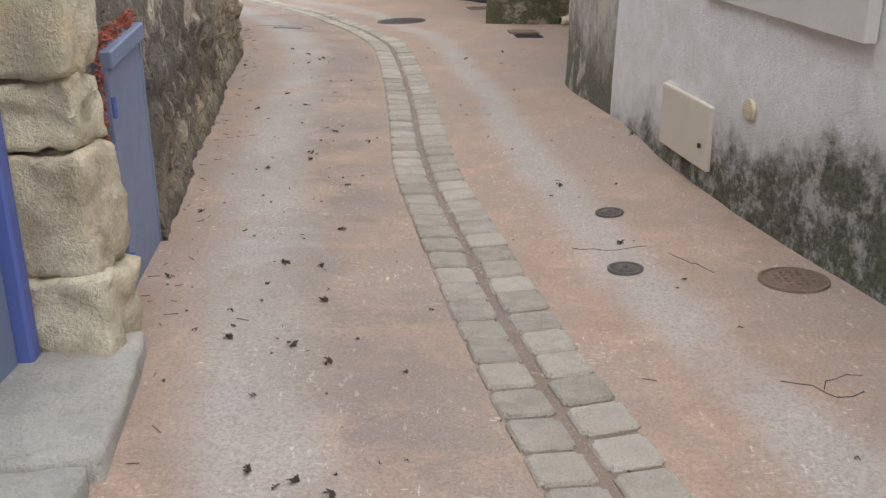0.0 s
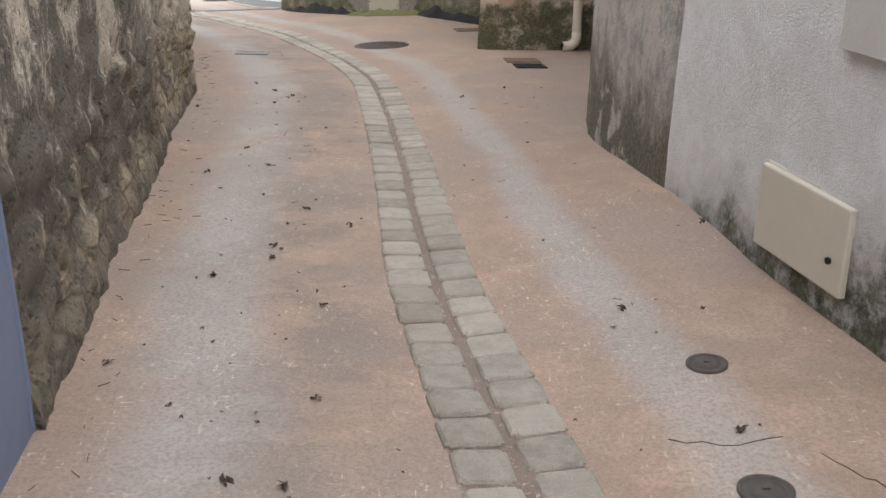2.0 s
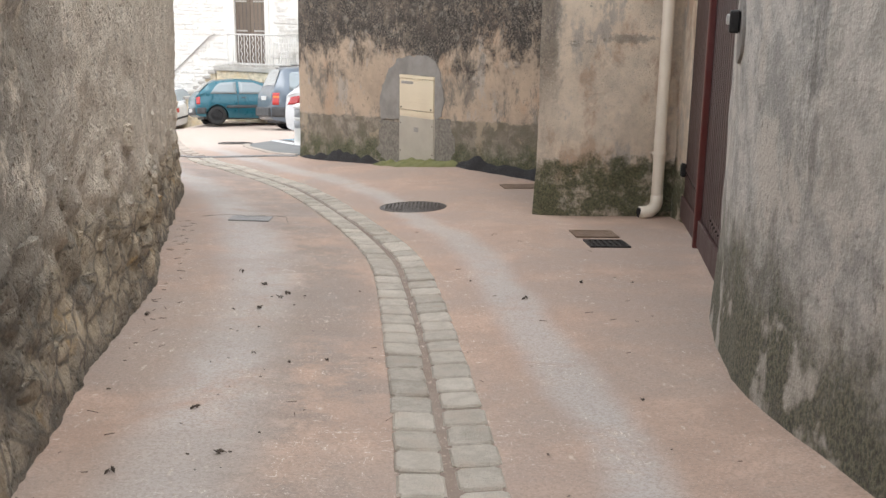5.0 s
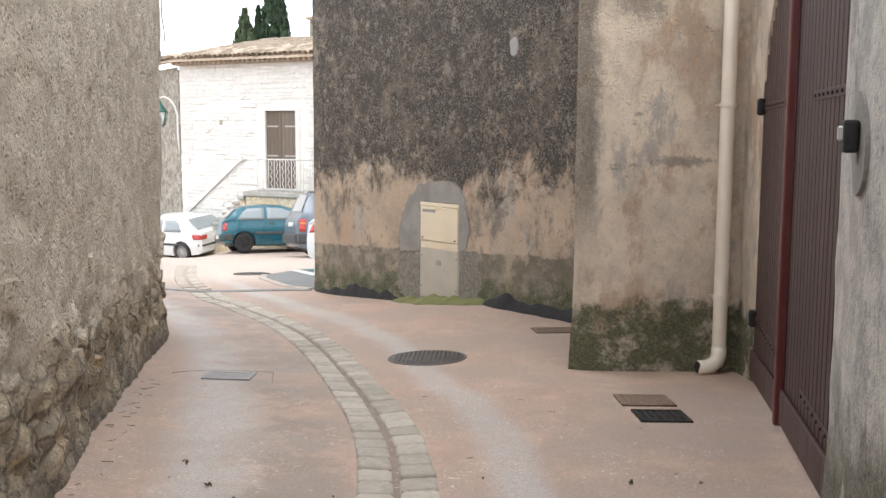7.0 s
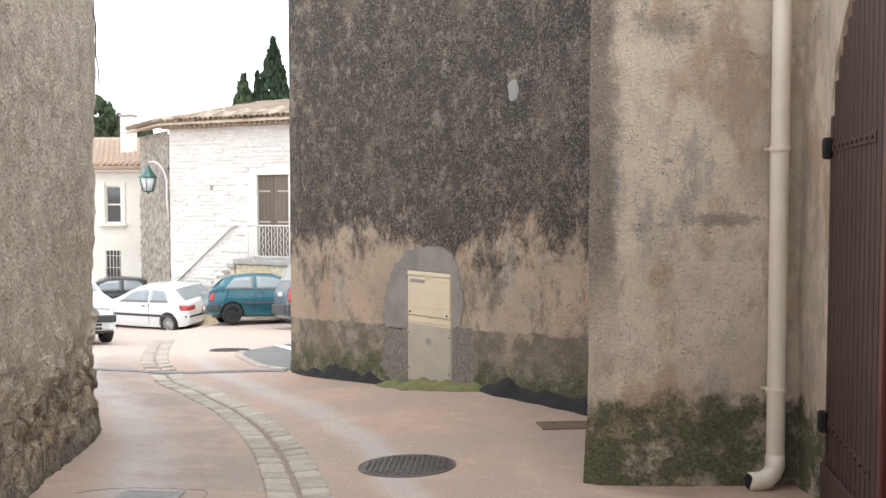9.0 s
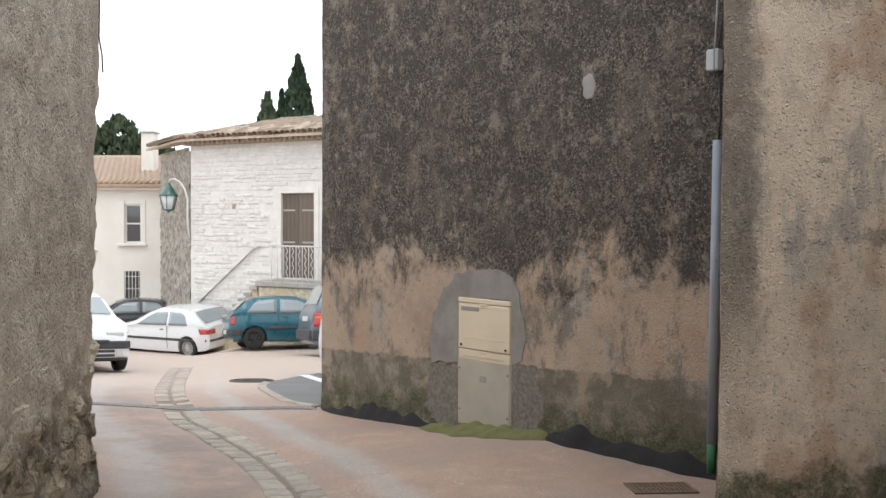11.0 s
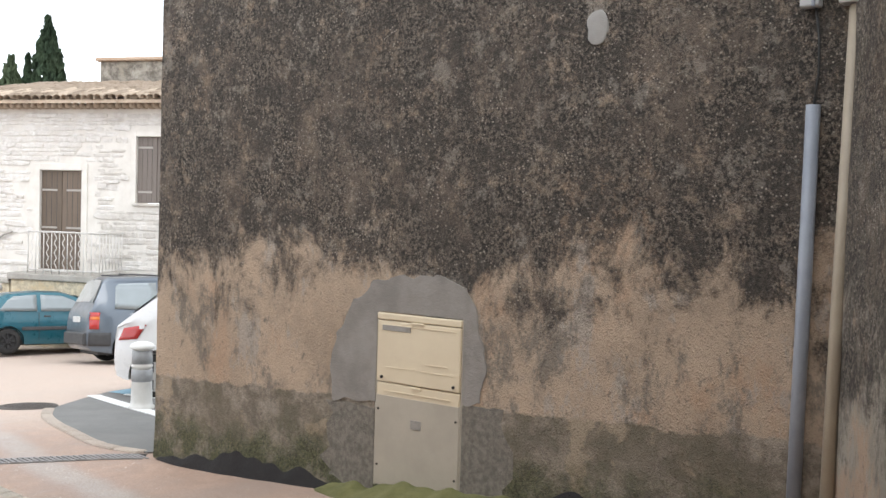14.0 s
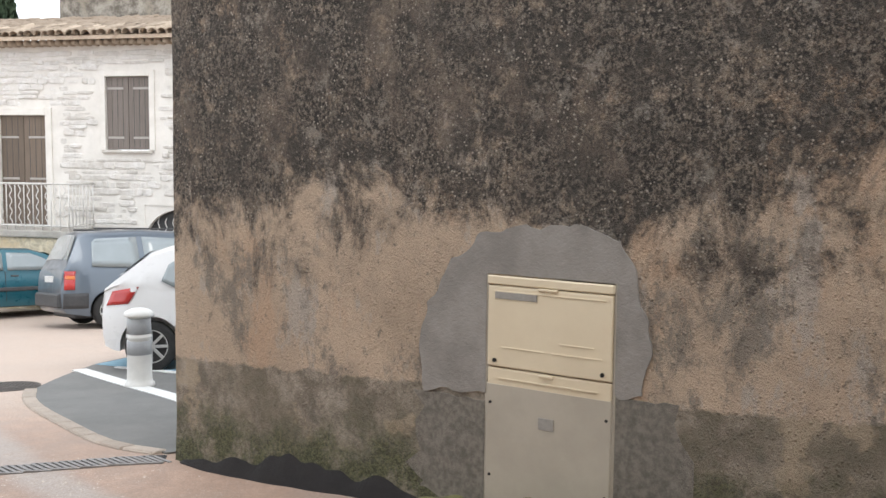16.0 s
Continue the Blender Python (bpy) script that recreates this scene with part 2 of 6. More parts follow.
    hm = n.math("ADD", h, n.math("MULTIPLY", n.math("SUBTRACT", n.noise(3.2, 6, 0.75), 0.5), 0.8))
    moss = n.step(hm, moss_top - soft - 0.04, moss_top + soft - 0.04, 0.93, 0)
    moss = n.math("MULTIPLY", moss, n.step(n.noise(3.6, 7, 0.8), 0.36, 0.52, 0.3, 1))
    c = n.mix(moss, c, n.mix(n.step(fine, 0.35, 0.65), (0.03, 0.037, 0.017), (0.15, 0.15, 0.07)))
    n.bump(n.math("ADD", n.math("MULTIPLY", fine, 1.1), n.math("ADD", mid, n.step(speck, 0, 0.3, 0.9, 0))), 1.0, 0.024)
    return n.done(c, 0.92)


def make_white_render():
    n = Nodes("roughcast_white_render")
    p = n.xyz()
    h = n.math("ADD", p[2], n.math("MULTIPLY", n.math("SUBTRACT", p[1], 3.5), 0.2))
    broad, mid = n.noise(1.3, 5, 0.65), n.noise(7, 5, 0.7)
    grit, fine = n.noise(34, 5, 0.75), n.noise(95, 3, 0.8)
    c = n.mix(n.step(mid, 0.3, 0.7), (0.78, 0.75, 0.74), (0.88, 0.86, 0.855))
    c = n.mix(n.step(broad, 0.55, 0.75, 0, 0.3), c, (0.62, 0.575, 0.54))
    c = n.mix(n.step(grit, 0.56, 0.66, 0, 0.3), c, (0.5, 0.465, 0.44))
    c = n.mix(n.step(fine, 0.56, 0.68, 0, 0.4), c, (0.82, 0.80, 0.78))
    hm = n.math("ADD", h, n.math("MULTIPLY", n.math("SUBTRACT", n.noise(2.2, 6, 0.75), 0.5), 0.8))
    c = n.mix(n.step(hm, 0.3, 0.75, 0.5, 0), c, (0.33, 0.31, 0.285))
    patch = n.math("MULTIPLY", n.step(hm, 0.28, 0.5, 1, 0), n.step(n.noise(6, 7, 0.82), 0.36, 0.52, 0.3, 1))
    c = n.mix(n.math("MULTIPLY", patch, 0.95), c, n.mix(n.step(grit, 0.35, 0.65), (0.032, 0.034, 0.02), (0.135, 0.135, 0.085)))
    n.bump(n.math("ADD", grit, n.math("MULTIPLY", fine, 0.6)), 0.8, 0.022)
    return n.done(c, 0.9)


def make_pier():
    n = Nodes("grey_cement_render")
    p = n.xyz()
    broad, mid, fine = n.noise(1.2, 5, 0.65), n.noise(5, 6, 0.7), n.noise(50, 3)
    c = n.mix(n.step(n.noise(2.6, 7, 0.78), 0.4, 0.6), (0.30, 0.283, 0.258), (0.50, 0.465, 0.42))
    c = n.mix(n.step(n.noise(1.7, 6, 0.75, stretch=(1, 1, 0.6)), 0.52, 0.6, 0, 0.75), c, (0.50, 0.45, 0.39))
    h = n.math("ADD", p[2], n.math("MULTIPLY", n.math("SUBTRACT", n.noise(1.9, 6, 0.75), 0.5), 1.3))
    c = n.mix(n.step(h, -0.05, 0.4, 0.9, 0), c, n.mix(n.step(fine, 0.35, 0.65), (0.04, 0.042, 0.024), (0.15, 0.14, 0.09)))
    c = n.mix(n.step(n.noise(1.8, 7, 0.8, stretch=(1, 1, 0.4)), 0.54, 0.63, 0, 0.6), c, (0.12, 0.11, 0.094))
    c = n.mix(n.step(n.noise(18, 5, 0.8), 0.56, 0.64, 0, 0.5), c, (0.12, 0.105, 0.09))
    c = n.mix(n.step(n.noise(1.1, 5), 0.56, 0.6, 0, 0.7), c, n.mix(n.step(mid, 0.4, 0.6), (0.34, 0.31, 0.27), (0.55, 0.5, 0.44)))
    n.bump(n.math("ADD", fine, n.math("MULTIPLY", mid, 1.6)), 0.45, 0.02)
    return n.done(c, 0.88)


def make_stone(name, a, b, c3, vary=0.35, scale=5):
    n = Nodes(name)
    mid, fine = n.noise(scale, 6, 0.7), n.noise(scale * 11, 3, 0.75)
    c = n.mix(n.step(mid, 0.35, 0.66), a, b)
    c = n.mix(n.math("MULTIPLY", n.step(n.noise(scale * 0.5, 4), 0.52, 0.66), 0.6), c, c3)
    c = n.mix(vary, c, n.mix(n.random(), tuple(v * 0.55 for v in a), tuple(min(0.9, v * 1.25) for v in b)))
    c = n.mix(n.step(fine, 0.4, 0.8, 0, 0.3), c, tuple(v * 0.4 for v in a))
    n.bump(n.math("ADD", fine, n.math("MULTIPLY", mid, 1.8)), 0.8, 0.02)
    return n.done(c, 0.88)


def make_wood(name, a, b, axis=(14, 14, 0.6), rough=0.55):
    n = Nodes(name)
    g = n.noise(3, 6, 0.65, stretch=axis, distort=0.4)
    c = n.mix(n.step(g, 0.3, 0.7), a, b)
    c = n.mix(0.25, c, n.mix(n.random(), tuple(v * 0.7 for v in a), tuple(v * 1.25 for v in b)))
    n.bump(g, 0.25, 0.004)
    return n.done(c, n.step(g, 0.3, 0.7, rough - 0.1, rough + 0.15))


def make_paint(name, colour, rough=0.22, metal=0.0, coat=0.6):
    n = Nodes(name)
    dust = n.noise(5, 5, 0.7)
    c = n.mix(n.step(dust, 0.35, 0.75, 0, 0.18), colour, tuple(v * 0.7 + 0.08 for v in colour))
    m = n.done(c, n.step(dust, 0.3, 0.7, rough, rough + 0.15), metal)
    n.b.inputs["Coat Weight"].default_value = coat
    return m


def make_glass(name, tint):
    n = Nodes(name)
    n.b.inputs["IOR"].default_value = 1.5
    m = n.done(n.mix(n.noise(3, 3), tint, tuple(v * 1.3 for v in tint)), 0.06)
    n.b.inputs["Coat Weight"].default_value = 1.0
    return m


M_GROUND, M_LEFT, M_WHITE, M_PIER = make_ground(), make_left_wall(), make_white_render(), make_pier()
M_BIG = make_dark_wall("lichened_lime_render", 0.6, -0.36, 0.08, moss_top=-0.68)
M_BUTT = make_dark_wall("stained_cream_render", 3.3, -1.6, 0.0, 0.8, (0.86, 0.72, 0.57), -0.12, 0.72, 0.2, ((1.45, 1.0, 0.24, 0.05), (1.07, 2.2, 0.22, 0.12)), 0.09)
M_STREAK = make_dark_wall("streaked_render", 0.4, -1.6, 0.0, 0.9, (0.5, 0.44, 0.36), -0.6)
M_PATCH = plain("grey_cement_patch", (0.19, 0.173, 0.157), (0.31, 0.285, 0.26), 4, 0.9, 0, 0.35, 0.5)
M_SETT = make_stone("limestone_sett", (0.43, 0.38, 0.315), (0.6, 0.54, 0.465), (0.47, 0.38, 0.30), 0.3, 12)
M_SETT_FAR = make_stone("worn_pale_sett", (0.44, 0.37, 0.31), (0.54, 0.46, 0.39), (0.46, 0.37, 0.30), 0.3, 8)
M_QUOIN = make_stone("yellow_limestone", (0.46, 0.385, 0.27), (0.8, 0.71, 0.54), (0.56, 0.41, 0.2), 0.1, 7)
M_SILL = make_stone("grey_limestone", (0.35, 0.33, 0.30), (0.5, 0.475, 0.43), (0.3, 0.27, 0.23), 0.2, 5)
M_FACADE = make_stone("pale_facade_stone", (0.64, 0.6, 0.545), (0.82, 0.79, 0.745), (0.62, 0.56, 0.48), 0.25, 6)
M_MORTAR = plain("pale_lime_mortar", (0.66, 0.63, 0.58), (0.78, 0.75, 0.70), 3, 0.95)
M_CORNER = make_stone("dark_rubble", (0.15, 0.13, 0.105), (0.52, 0.475, 0.41), (0.36, 0.31, 0.23), 0.15, 5)
M_TILE = make_stone("canal_tile", (0.33, 0.245, 0.175), (0.56, 0.455, 0.35), (0.25, 0.205, 0.165), 0.7, 9)
M_TILE_RED = make_stone("red_canal_tile", (0.40, 0.27, 0.19), (0.53, 0.40, 0.30), (0.4, 0.32, 0.25), 0.5, 5)
M_HOUSE_W = plain("off_white_house_paint", (0.70, 0.67, 0.60), (0.80, 0.775, 0.71), 0.8, 0.9)
M_BLUE = make_paint("blue_grey_door_paint", (0.175, 0.215, 0.33), 0.45, 0, 0.0)
M_BLUE2 = make_paint("bright_blue_frame_paint", (0.10, 0.14, 0.42), 0.45, 0, 0.0)
M_RED = plain("red_expanding_mortar", (0.30, 0.07, 0.045), (0.44, 0.14, 0.085), 14, 0.95)
M_GATE = make_wood("red_brown_painted_wood", (0.03, 0.011, 0.009), (0.054, 0.02, 0.016))
M_GATE_RED = make_paint("dark_red_edge_paint", (0.10, 0.016, 0.014), 0.4, 0, 0.2)
M_IRON = plain("black_iron", (0.015, 0.015, 0.016), (0.04, 0.037, 0.036), 12, 0.55, 0.6)
M_CAST = plain("worn_cast_iron", (0.075, 0.066, 0.06), (0.15, 0.13, 0.118), 14, 0.6, 0.45, 0.5, 0.5)
M_DRAIN = plain("grey_galvanised_iron", (0.20, 0.19, 0.185), (0.30, 0.285, 0.275), 14, 0.55, 0.4, 0.4, 0.3)
M_RUST = plain("rusty_iron", (0.16, 0.105, 0.07), (0.27, 0.19, 0.14), 14, 0.75, 0.3, 0.5, 0.5)
M_PIPE = plain("cream_plastic_pipe", (0.68, 0.595, 0.49), (0.76, 0.675, 0.57), 3, 0.4, 0, 0.2, 0.05)
M_CREAM = plain("cream_polyester_cabinet", (0.62, 0.52, 0.37), (0.68, 0.58, 0.42), 2.5, 0.45, 0, 0.2, 0.06)
M_GREYCAB = plain("grey_polyester_panel", (0.36, 0.32, 0.26), (0.43, 0.385, 0.315), 2.5, 0.55, 0, 0.2, 0.08)
M_BOXCOVER = plain("beige_meter_cover", (0.58, 0.52, 0.43), (0.64, 0.58, 0.485), 3, 0.4, 0, 0.2, 0.05)
M_LABEL = plain("grey_label", (0.24, 0.22, 0.20), (0.33, 0.31, 0.28), 30, 0.5)
M_GREYPIPE = plain("grey_plastic_conduit", (0.24, 0.26, 0.30), (0.32, 0.34, 0.38), 4, 0.4, 0, 0.2, 0.05)
M_BEIGEPIPE = plain("beige_conduit", (0.34, 0.28, 0.21), (0.42, 0.355, 0.27), 4, 0.5, 0, 0.2, 0.05)
M_JUNCTION = plain("grey_plastic_box", (0.42, 0.42, 0.42), (0.5, 0.5, 0.49), 8, 0.45)
M_CABLE = plain("black_cable", (0.02, 0.02, 0.02), (0.04, 0.038, 0.036), 8, 0.6)
M_GREENPIPE = plain("green_duct", (0.03, 0.14, 0.07), (0.05, 0.19, 0.1), 8, 0.5)
# same black also stands in for shade in drain slots and the pipe mouth
M_TAR_SHADE = plain("bitumen_and_shade_black", (0.008, 0.007, 0.007), (0.024, 0.02, 0.02), 16, 0.86, 0, 0.5, 0.8)
M_MOSS = plain("moss", (0.10, 0.105, 0.035), (0.20, 0.19, 0.075), 9, 0.95, 0, 0.5, 0.9)
M_ASPHALT = plain("parking_asphalt", (0.13, 0.13, 0.125), (0.20, 0.195, 0.185), 2, 0.85, 0, 0.5, 0.4)
M_LINE = plain("white_road_paint", (0.66, 0.66, 0.64), (0.78, 0.78, 0.76), 9, 0.6)
M_BLUELINE = plain("blue_road_paint", (0.18, 0.34, 0.44), (0.26, 0.43, 0.52), 9, 0.7)
M_BOLLARD = plain("white_plastic", (0.66, 0.65, 0.62), (0.76, 0.75, 0.72), 8, 0.45)
M_BAND = plain("grey_reflective_band", (0.30, 0.31, 0.32), (0.38, 0.39, 0.40), 8, 0.35)
M_SHUTTER = make_wood("brown_grey_shutter_wood", (0.105, 0.078, 0.056), (0.17, 0.13, 0.10), (16, 16, 0.7), 0.65)
M_SHUTTER2 = make_wood("grey_weathered_shutter_wood", (0.125, 0.105, 0.09), (0.21, 0.18, 0.16), (16, 16, 0.7), 0.7)
M_STRAP = plain("pale_iron_strap", (0.32, 0.30, 0.27), (0.42, 0.39, 0.36), 12, 0.6)
M_RAIL = plain("white_painted_iron", (0.58, 0.56, 0.53), (0.70, 0.68, 0.65), 12, 0.5)
M_LEAF = make_stone("cypress_foliage", (0.02, 0.042, 0.02), (0.05, 0.085, 0.04), (0.04, 0.06, 0.03), 0.3, 1.5)
M_LEAF2 = make_stone("pine_foliage", (0.04, 0.065, 0.03), (0.09, 0.12, 0.06), (0.07, 0.085, 0.045), 0.3, 1.5)
M_BARK = make_wood("bark", (0.08, 0.06, 0.045), (0.14, 0.11, 0.085))
M_DRY = plain("dry_leaf", (0.03, 0.022, 0.016), (0.075, 0.05, 0.035), 30, 0.9)
M_STEM = plain("dry_stem", (0.09, 0.06, 0.045), (0.15, 0.105, 0.08), 20, 0.9)
M_LAMPGREEN = make_paint("dark_green_lamp_paint", (0.02, 0.10, 0.075), 0.35)
M_FROST = plain("clear_lamp_pane", (0.55, 0.58, 0.58), (0.66, 0.68, 0.68), 8, 0.15, 0, 0.2, 0)
# pale base colour stands in for sky reflected in the car windows
M_SKYPALE_GLASS = make_glass("car_window_glass", (0.2, 0.23, 0.24))
M_PANE = make_glass("window_pane_glass", (0.05, 0.055, 0.055))
M_TYRE = plain("tyre_rubber", (0.014, 0.014, 0.014), (0.03, 0.029, 0.028), 20, 0.85)
M_ALLOY = plain("alloy_rim", (0.45, 0.45, 0.45), (0.56, 0.56, 0.55), 9, 0.35, 0.7, 0.2, 0)
M_STEEL = plain("black_steel_rim", (0.03, 0.03, 0.032), (0.06, 0.06, 0.06), 9, 0.5, 0.5)
M_TRIM = plain("dark_grey_plastic_trim", (0.035, 0.036, 0.038), (0.06, 0.06, 0.062), 9, 0.6)
M_TAIL = make_paint("red_lamp_lens", (0.42, 0.018, 0.015), 0.12)
M_AMBER = make_paint("amber_lamp_lens", (0.6, 0.16, 0.02), 0.12)
M_HEAD = make_paint("clear_lamp_lens", (0.55, 0.57, 0.58), 0.08)
M_PLATE = plain("white_number_plate", (0.62, 0.62, 0.6), (0.7, 0.7, 0.68), 9, 0.35)
M_SIGN = plain("pale_flat_panel", (0.50, 0.47, 0.44), (0.60, 0.57, 0.535), 2, 0.6)
M_PEBBLE = plain("coarse_grey_roughcast", (0.10, 0.088, 0.072), (0.36, 0.32, 0.27), 26, 0.95, 0, 0.5, 1.0)
M_DAB = plain("pale_cement_dab", (0.27, 0.255, 0.24), (0.34, 0.325, 0.305), 9, 0.9)


# ---- mesh tools ----
def mesh(name, verts, faces, mat, parent=None, at=None, smooth=False):
    me = bpy.data.meshes.new(name)
    me.from_pydata([tuple(v) for v in verts], [], faces)
    me.materials.append(mat)
    if smooth:
        me.polygons.foreach_set("use_smooth", [True] * len(me.polygons))
    me.update()
    return place(new(name, me), parent, at)


def place(ob, parent=None, at=None):
    if parent:
        ob.parent = parent
    if at is not None:
        ob.matrix_basis = at
    return ob


def from_bm(name, bm, mat, parent=None, at=None, smooth=False):
    bmesh.ops.recalc_face_normals(bm, faces=bm.faces[:])
    me = bpy.data.meshes.new(name)
    bm.to_mesh(me)
    bm.free()
    for m in mat if isinstance(mat, (list, tuple)) else [mat]:
        me.materials.append(m)
    if smooth:
        me.polygons.foreach_set("use_smooth", [True] * len(me.polygons))
    return place(new(name, me), parent, at)


def add_box(bm, size, at=Matrix(), bevel=0.0, index=0, segments=1):
    made = bmesh.ops.create_cube(bm, size=1, matrix=at @ Matrix.Diagonal((*size, 1)))
    faces = {f for v in made["verts"] for f in v.link_faces}
    for f in faces:
        f.material_index = index
    if bevel:
        edges = list({e for f in faces for e in f.edges})
        bmesh.ops.bevel(bm, geom=edges, offset=bevel, segments=segments, affect="EDGES", profile=0.5)


def box(name, size, at, mat, parent=None, bevel=0.004, segments=1):
    bm = bmesh.new()
    add_box(bm, size, Matrix(), bevel, 0, segments)
    return from_bm(name, bm, mat, parent, at)


def add_cyl(bm, r0, r1, depth, at=Matrix(), sides=20):
    bmesh.ops.create_cone(bm, cap_ends=True, segments=sides, radius1=r0, radius2=r1, depth=depth, matrix=at)


def cyl(name, r, depth, at, mat, parent=None, sides=20, r1=None, bevel=0.0):
    bm = bmesh.new()
    add_cyl(bm, r, r if r1 is None else r1, depth, Matrix(), sides)
    if bevel:
        bmesh.ops.bevel(bm, geom=[e for e in bm.edges if len(e.link_faces) == 2 and any(len(f.verts) > 4 for f in e.link_faces)], offset=bevel, segments=2, affect="EDGES")
    return from_bm(name, bm, mat, parent, at)


def lathe(name, profile, mat, parent=None, at=None, sides=24):
    verts, faces = [], []
    for r, z in profile:
        for k in range(sides):
            a = 2 * math.pi * k / sides
            verts.append((r * math.cos(a), r * math.sin(a), z))
    for i in range(len(profile) - 1):
        for k in range(sides):
            j = (k + 1) % sides
            faces.append((i * sides + k, i * sides + j, (i + 1) * sides + j, (i + 1) * sides + k))
    faces.append(tuple(range(sides))[::-1])
    faces.append(tuple(range((len(profile) - 1) * sides, len(profile) * sides)))
    return mesh(name, verts, faces, mat, parent, at, True)


def tube(name, points, r, mat, parent=None, sides=8, at=None):
    pts = [Vector(p) for p in points]
    verts, faces = [], []
    side = None
    for i, p in enumerate(pts):
        d = (pts[min(i + 1, len(pts) - 1)] - pts[max(i - 1, 0)]).normalized()
        if side is None:
            side = d.orthogonal().normalized()
        side = (side - d * side.dot(d)).normalized()
        up = d.cross(side)
        for k in range(sides):
            a = 2 * math.pi * k / sides
            verts.append(p + r * (math.cos(a) * side + math.sin(a) * up))
    for i in range(len(pts) - 1):
        for k in range(sides):
            j = (k + 1) % sides
            faces.append((i * sides + k, i * sides + j, (i + 1) * sides + j, (i + 1) * sides + k))
    faces += [tuple(range(sides))[::-1], tuple(range((len(pts) - 1) * sides, len(pts) * sides))]
    return mesh(name, verts, faces, mat, parent, at, True)


def empty(name, at, label, category, group=""):
    ob = new(name)
    ob.matrix_basis = at
    return tagged(ob, label, category, group)


def prism(name, outline, depth, mat, parent=None, at=None, bevel=0.0):
    """An outline in x, z pushed back along +y."""
    bm = bmesh.new()
    f = bm.faces.new([bm.verts.new((x, 0, z)) for x, z in outline])
    out = bmesh.ops.extrude_face_region(bm, geom=[f])
    bmesh.ops.translate(bm, vec=(0, depth, 0), verts=[v for v in out["geom"] if isinstance(v, bmesh.types.BMVert)])
    if bevel:
        bmesh.ops.bevel(bm, geom=bm.edges[:], offset=bevel, segments=1, affect="EDGES")
    return from_bm(name, bm, mat, parent, at)


# ---- plan: the slope and the line of the gully ----
SLOPE_Y = (-30, 0, 4, 8, 11.3, 13, 14.7, 17, 19.8, 23, 31, 34, 45, 80, 400)
SLOPE_Z = (1.5, 0, -0.2, -0.39, -0.52, -0.63, -0.78, -0.92, -1.06, -1.35, -2.04, -2.33, -2.75, -3.3, -3.5)
GULLY = [(1.05, -1.0), (0.75, 0.9), (0.45, 2.39), (0.34, 2.92), (0.22, 3.62), (0.05, 4.76), (-0.11, 5.93), (-0.24, 7.76), (-0.33, 8.8), (-0.48, 10.33),
         (-0.67, 11.6), (-1.1, 13.2), (-1.68, 15.1), (-2.45, 16.9), (-3.2, 18.15), (-3.85, 19.2), (-4.85, 21.5), (-5.75, 24.2), (-6.7, 27.4)]


def ground_z(x, y):
    z = float(np.interp(y, SLOPE_Y, SLOPE_Z))
    near = max(0.0, 1 - abs(y - 17.3) / 3.2)
    bank = float(np.interp(y, (4.2, 5.0, 5.8, 6.7, 8.5), (0.01, 0.03, 0.055, 0.075, 0.0))) * max(0.0, x - float(np.interp(y, [p[1] for p in GULLY], [p[0] for p in GULLY]))) ** 2 if x < 3 else 0.0
    dip = 0.4 * min(1.0, max(0.0, (-7.6 - x) / 1.8)) * min(1.0, max(0.0, (y - 31.0) / 5.0))
    return z + bank - dip + 0.16 * near * min(1.0, max(0.0, (x + 2.3) / 2.2))


def smooth_line(points, step):
    """A Catmull-Rom line through the points, at even steps."""
    pts = [Vector(p) for p in points]
    fine = []
    for i in range(len(pts) - 1):
        a, b, c, d = pts[max(i - 1, 0)], pts[i], pts[i + 1], pts[min(i + 2, len(pts) - 1)]
        for k in range(24):
            t = k / 24
            fine.append(0.5 * (2 * b + (c - a) * t + (2 * a - 5 * b + 4 * c - d) * t * t + (3 * b - a - 3 * c + d) * t ** 3))
    fine.append(pts[-1])
    out, left = [fine[0]], step
    for p, q in zip(fine, fine[1:]):
        length = (q - p).length
        while left <= length:
            out.append(p.lerp(q, left / length))
            left += step
        left -= length
    return out


GULLY_LINE = smooth_line(GULLY, 0.1)
GULLY_X = np.array([p.x for p in GULLY_LINE])
GULLY_Y = np.array([p.y for p in GULLY_LINE])


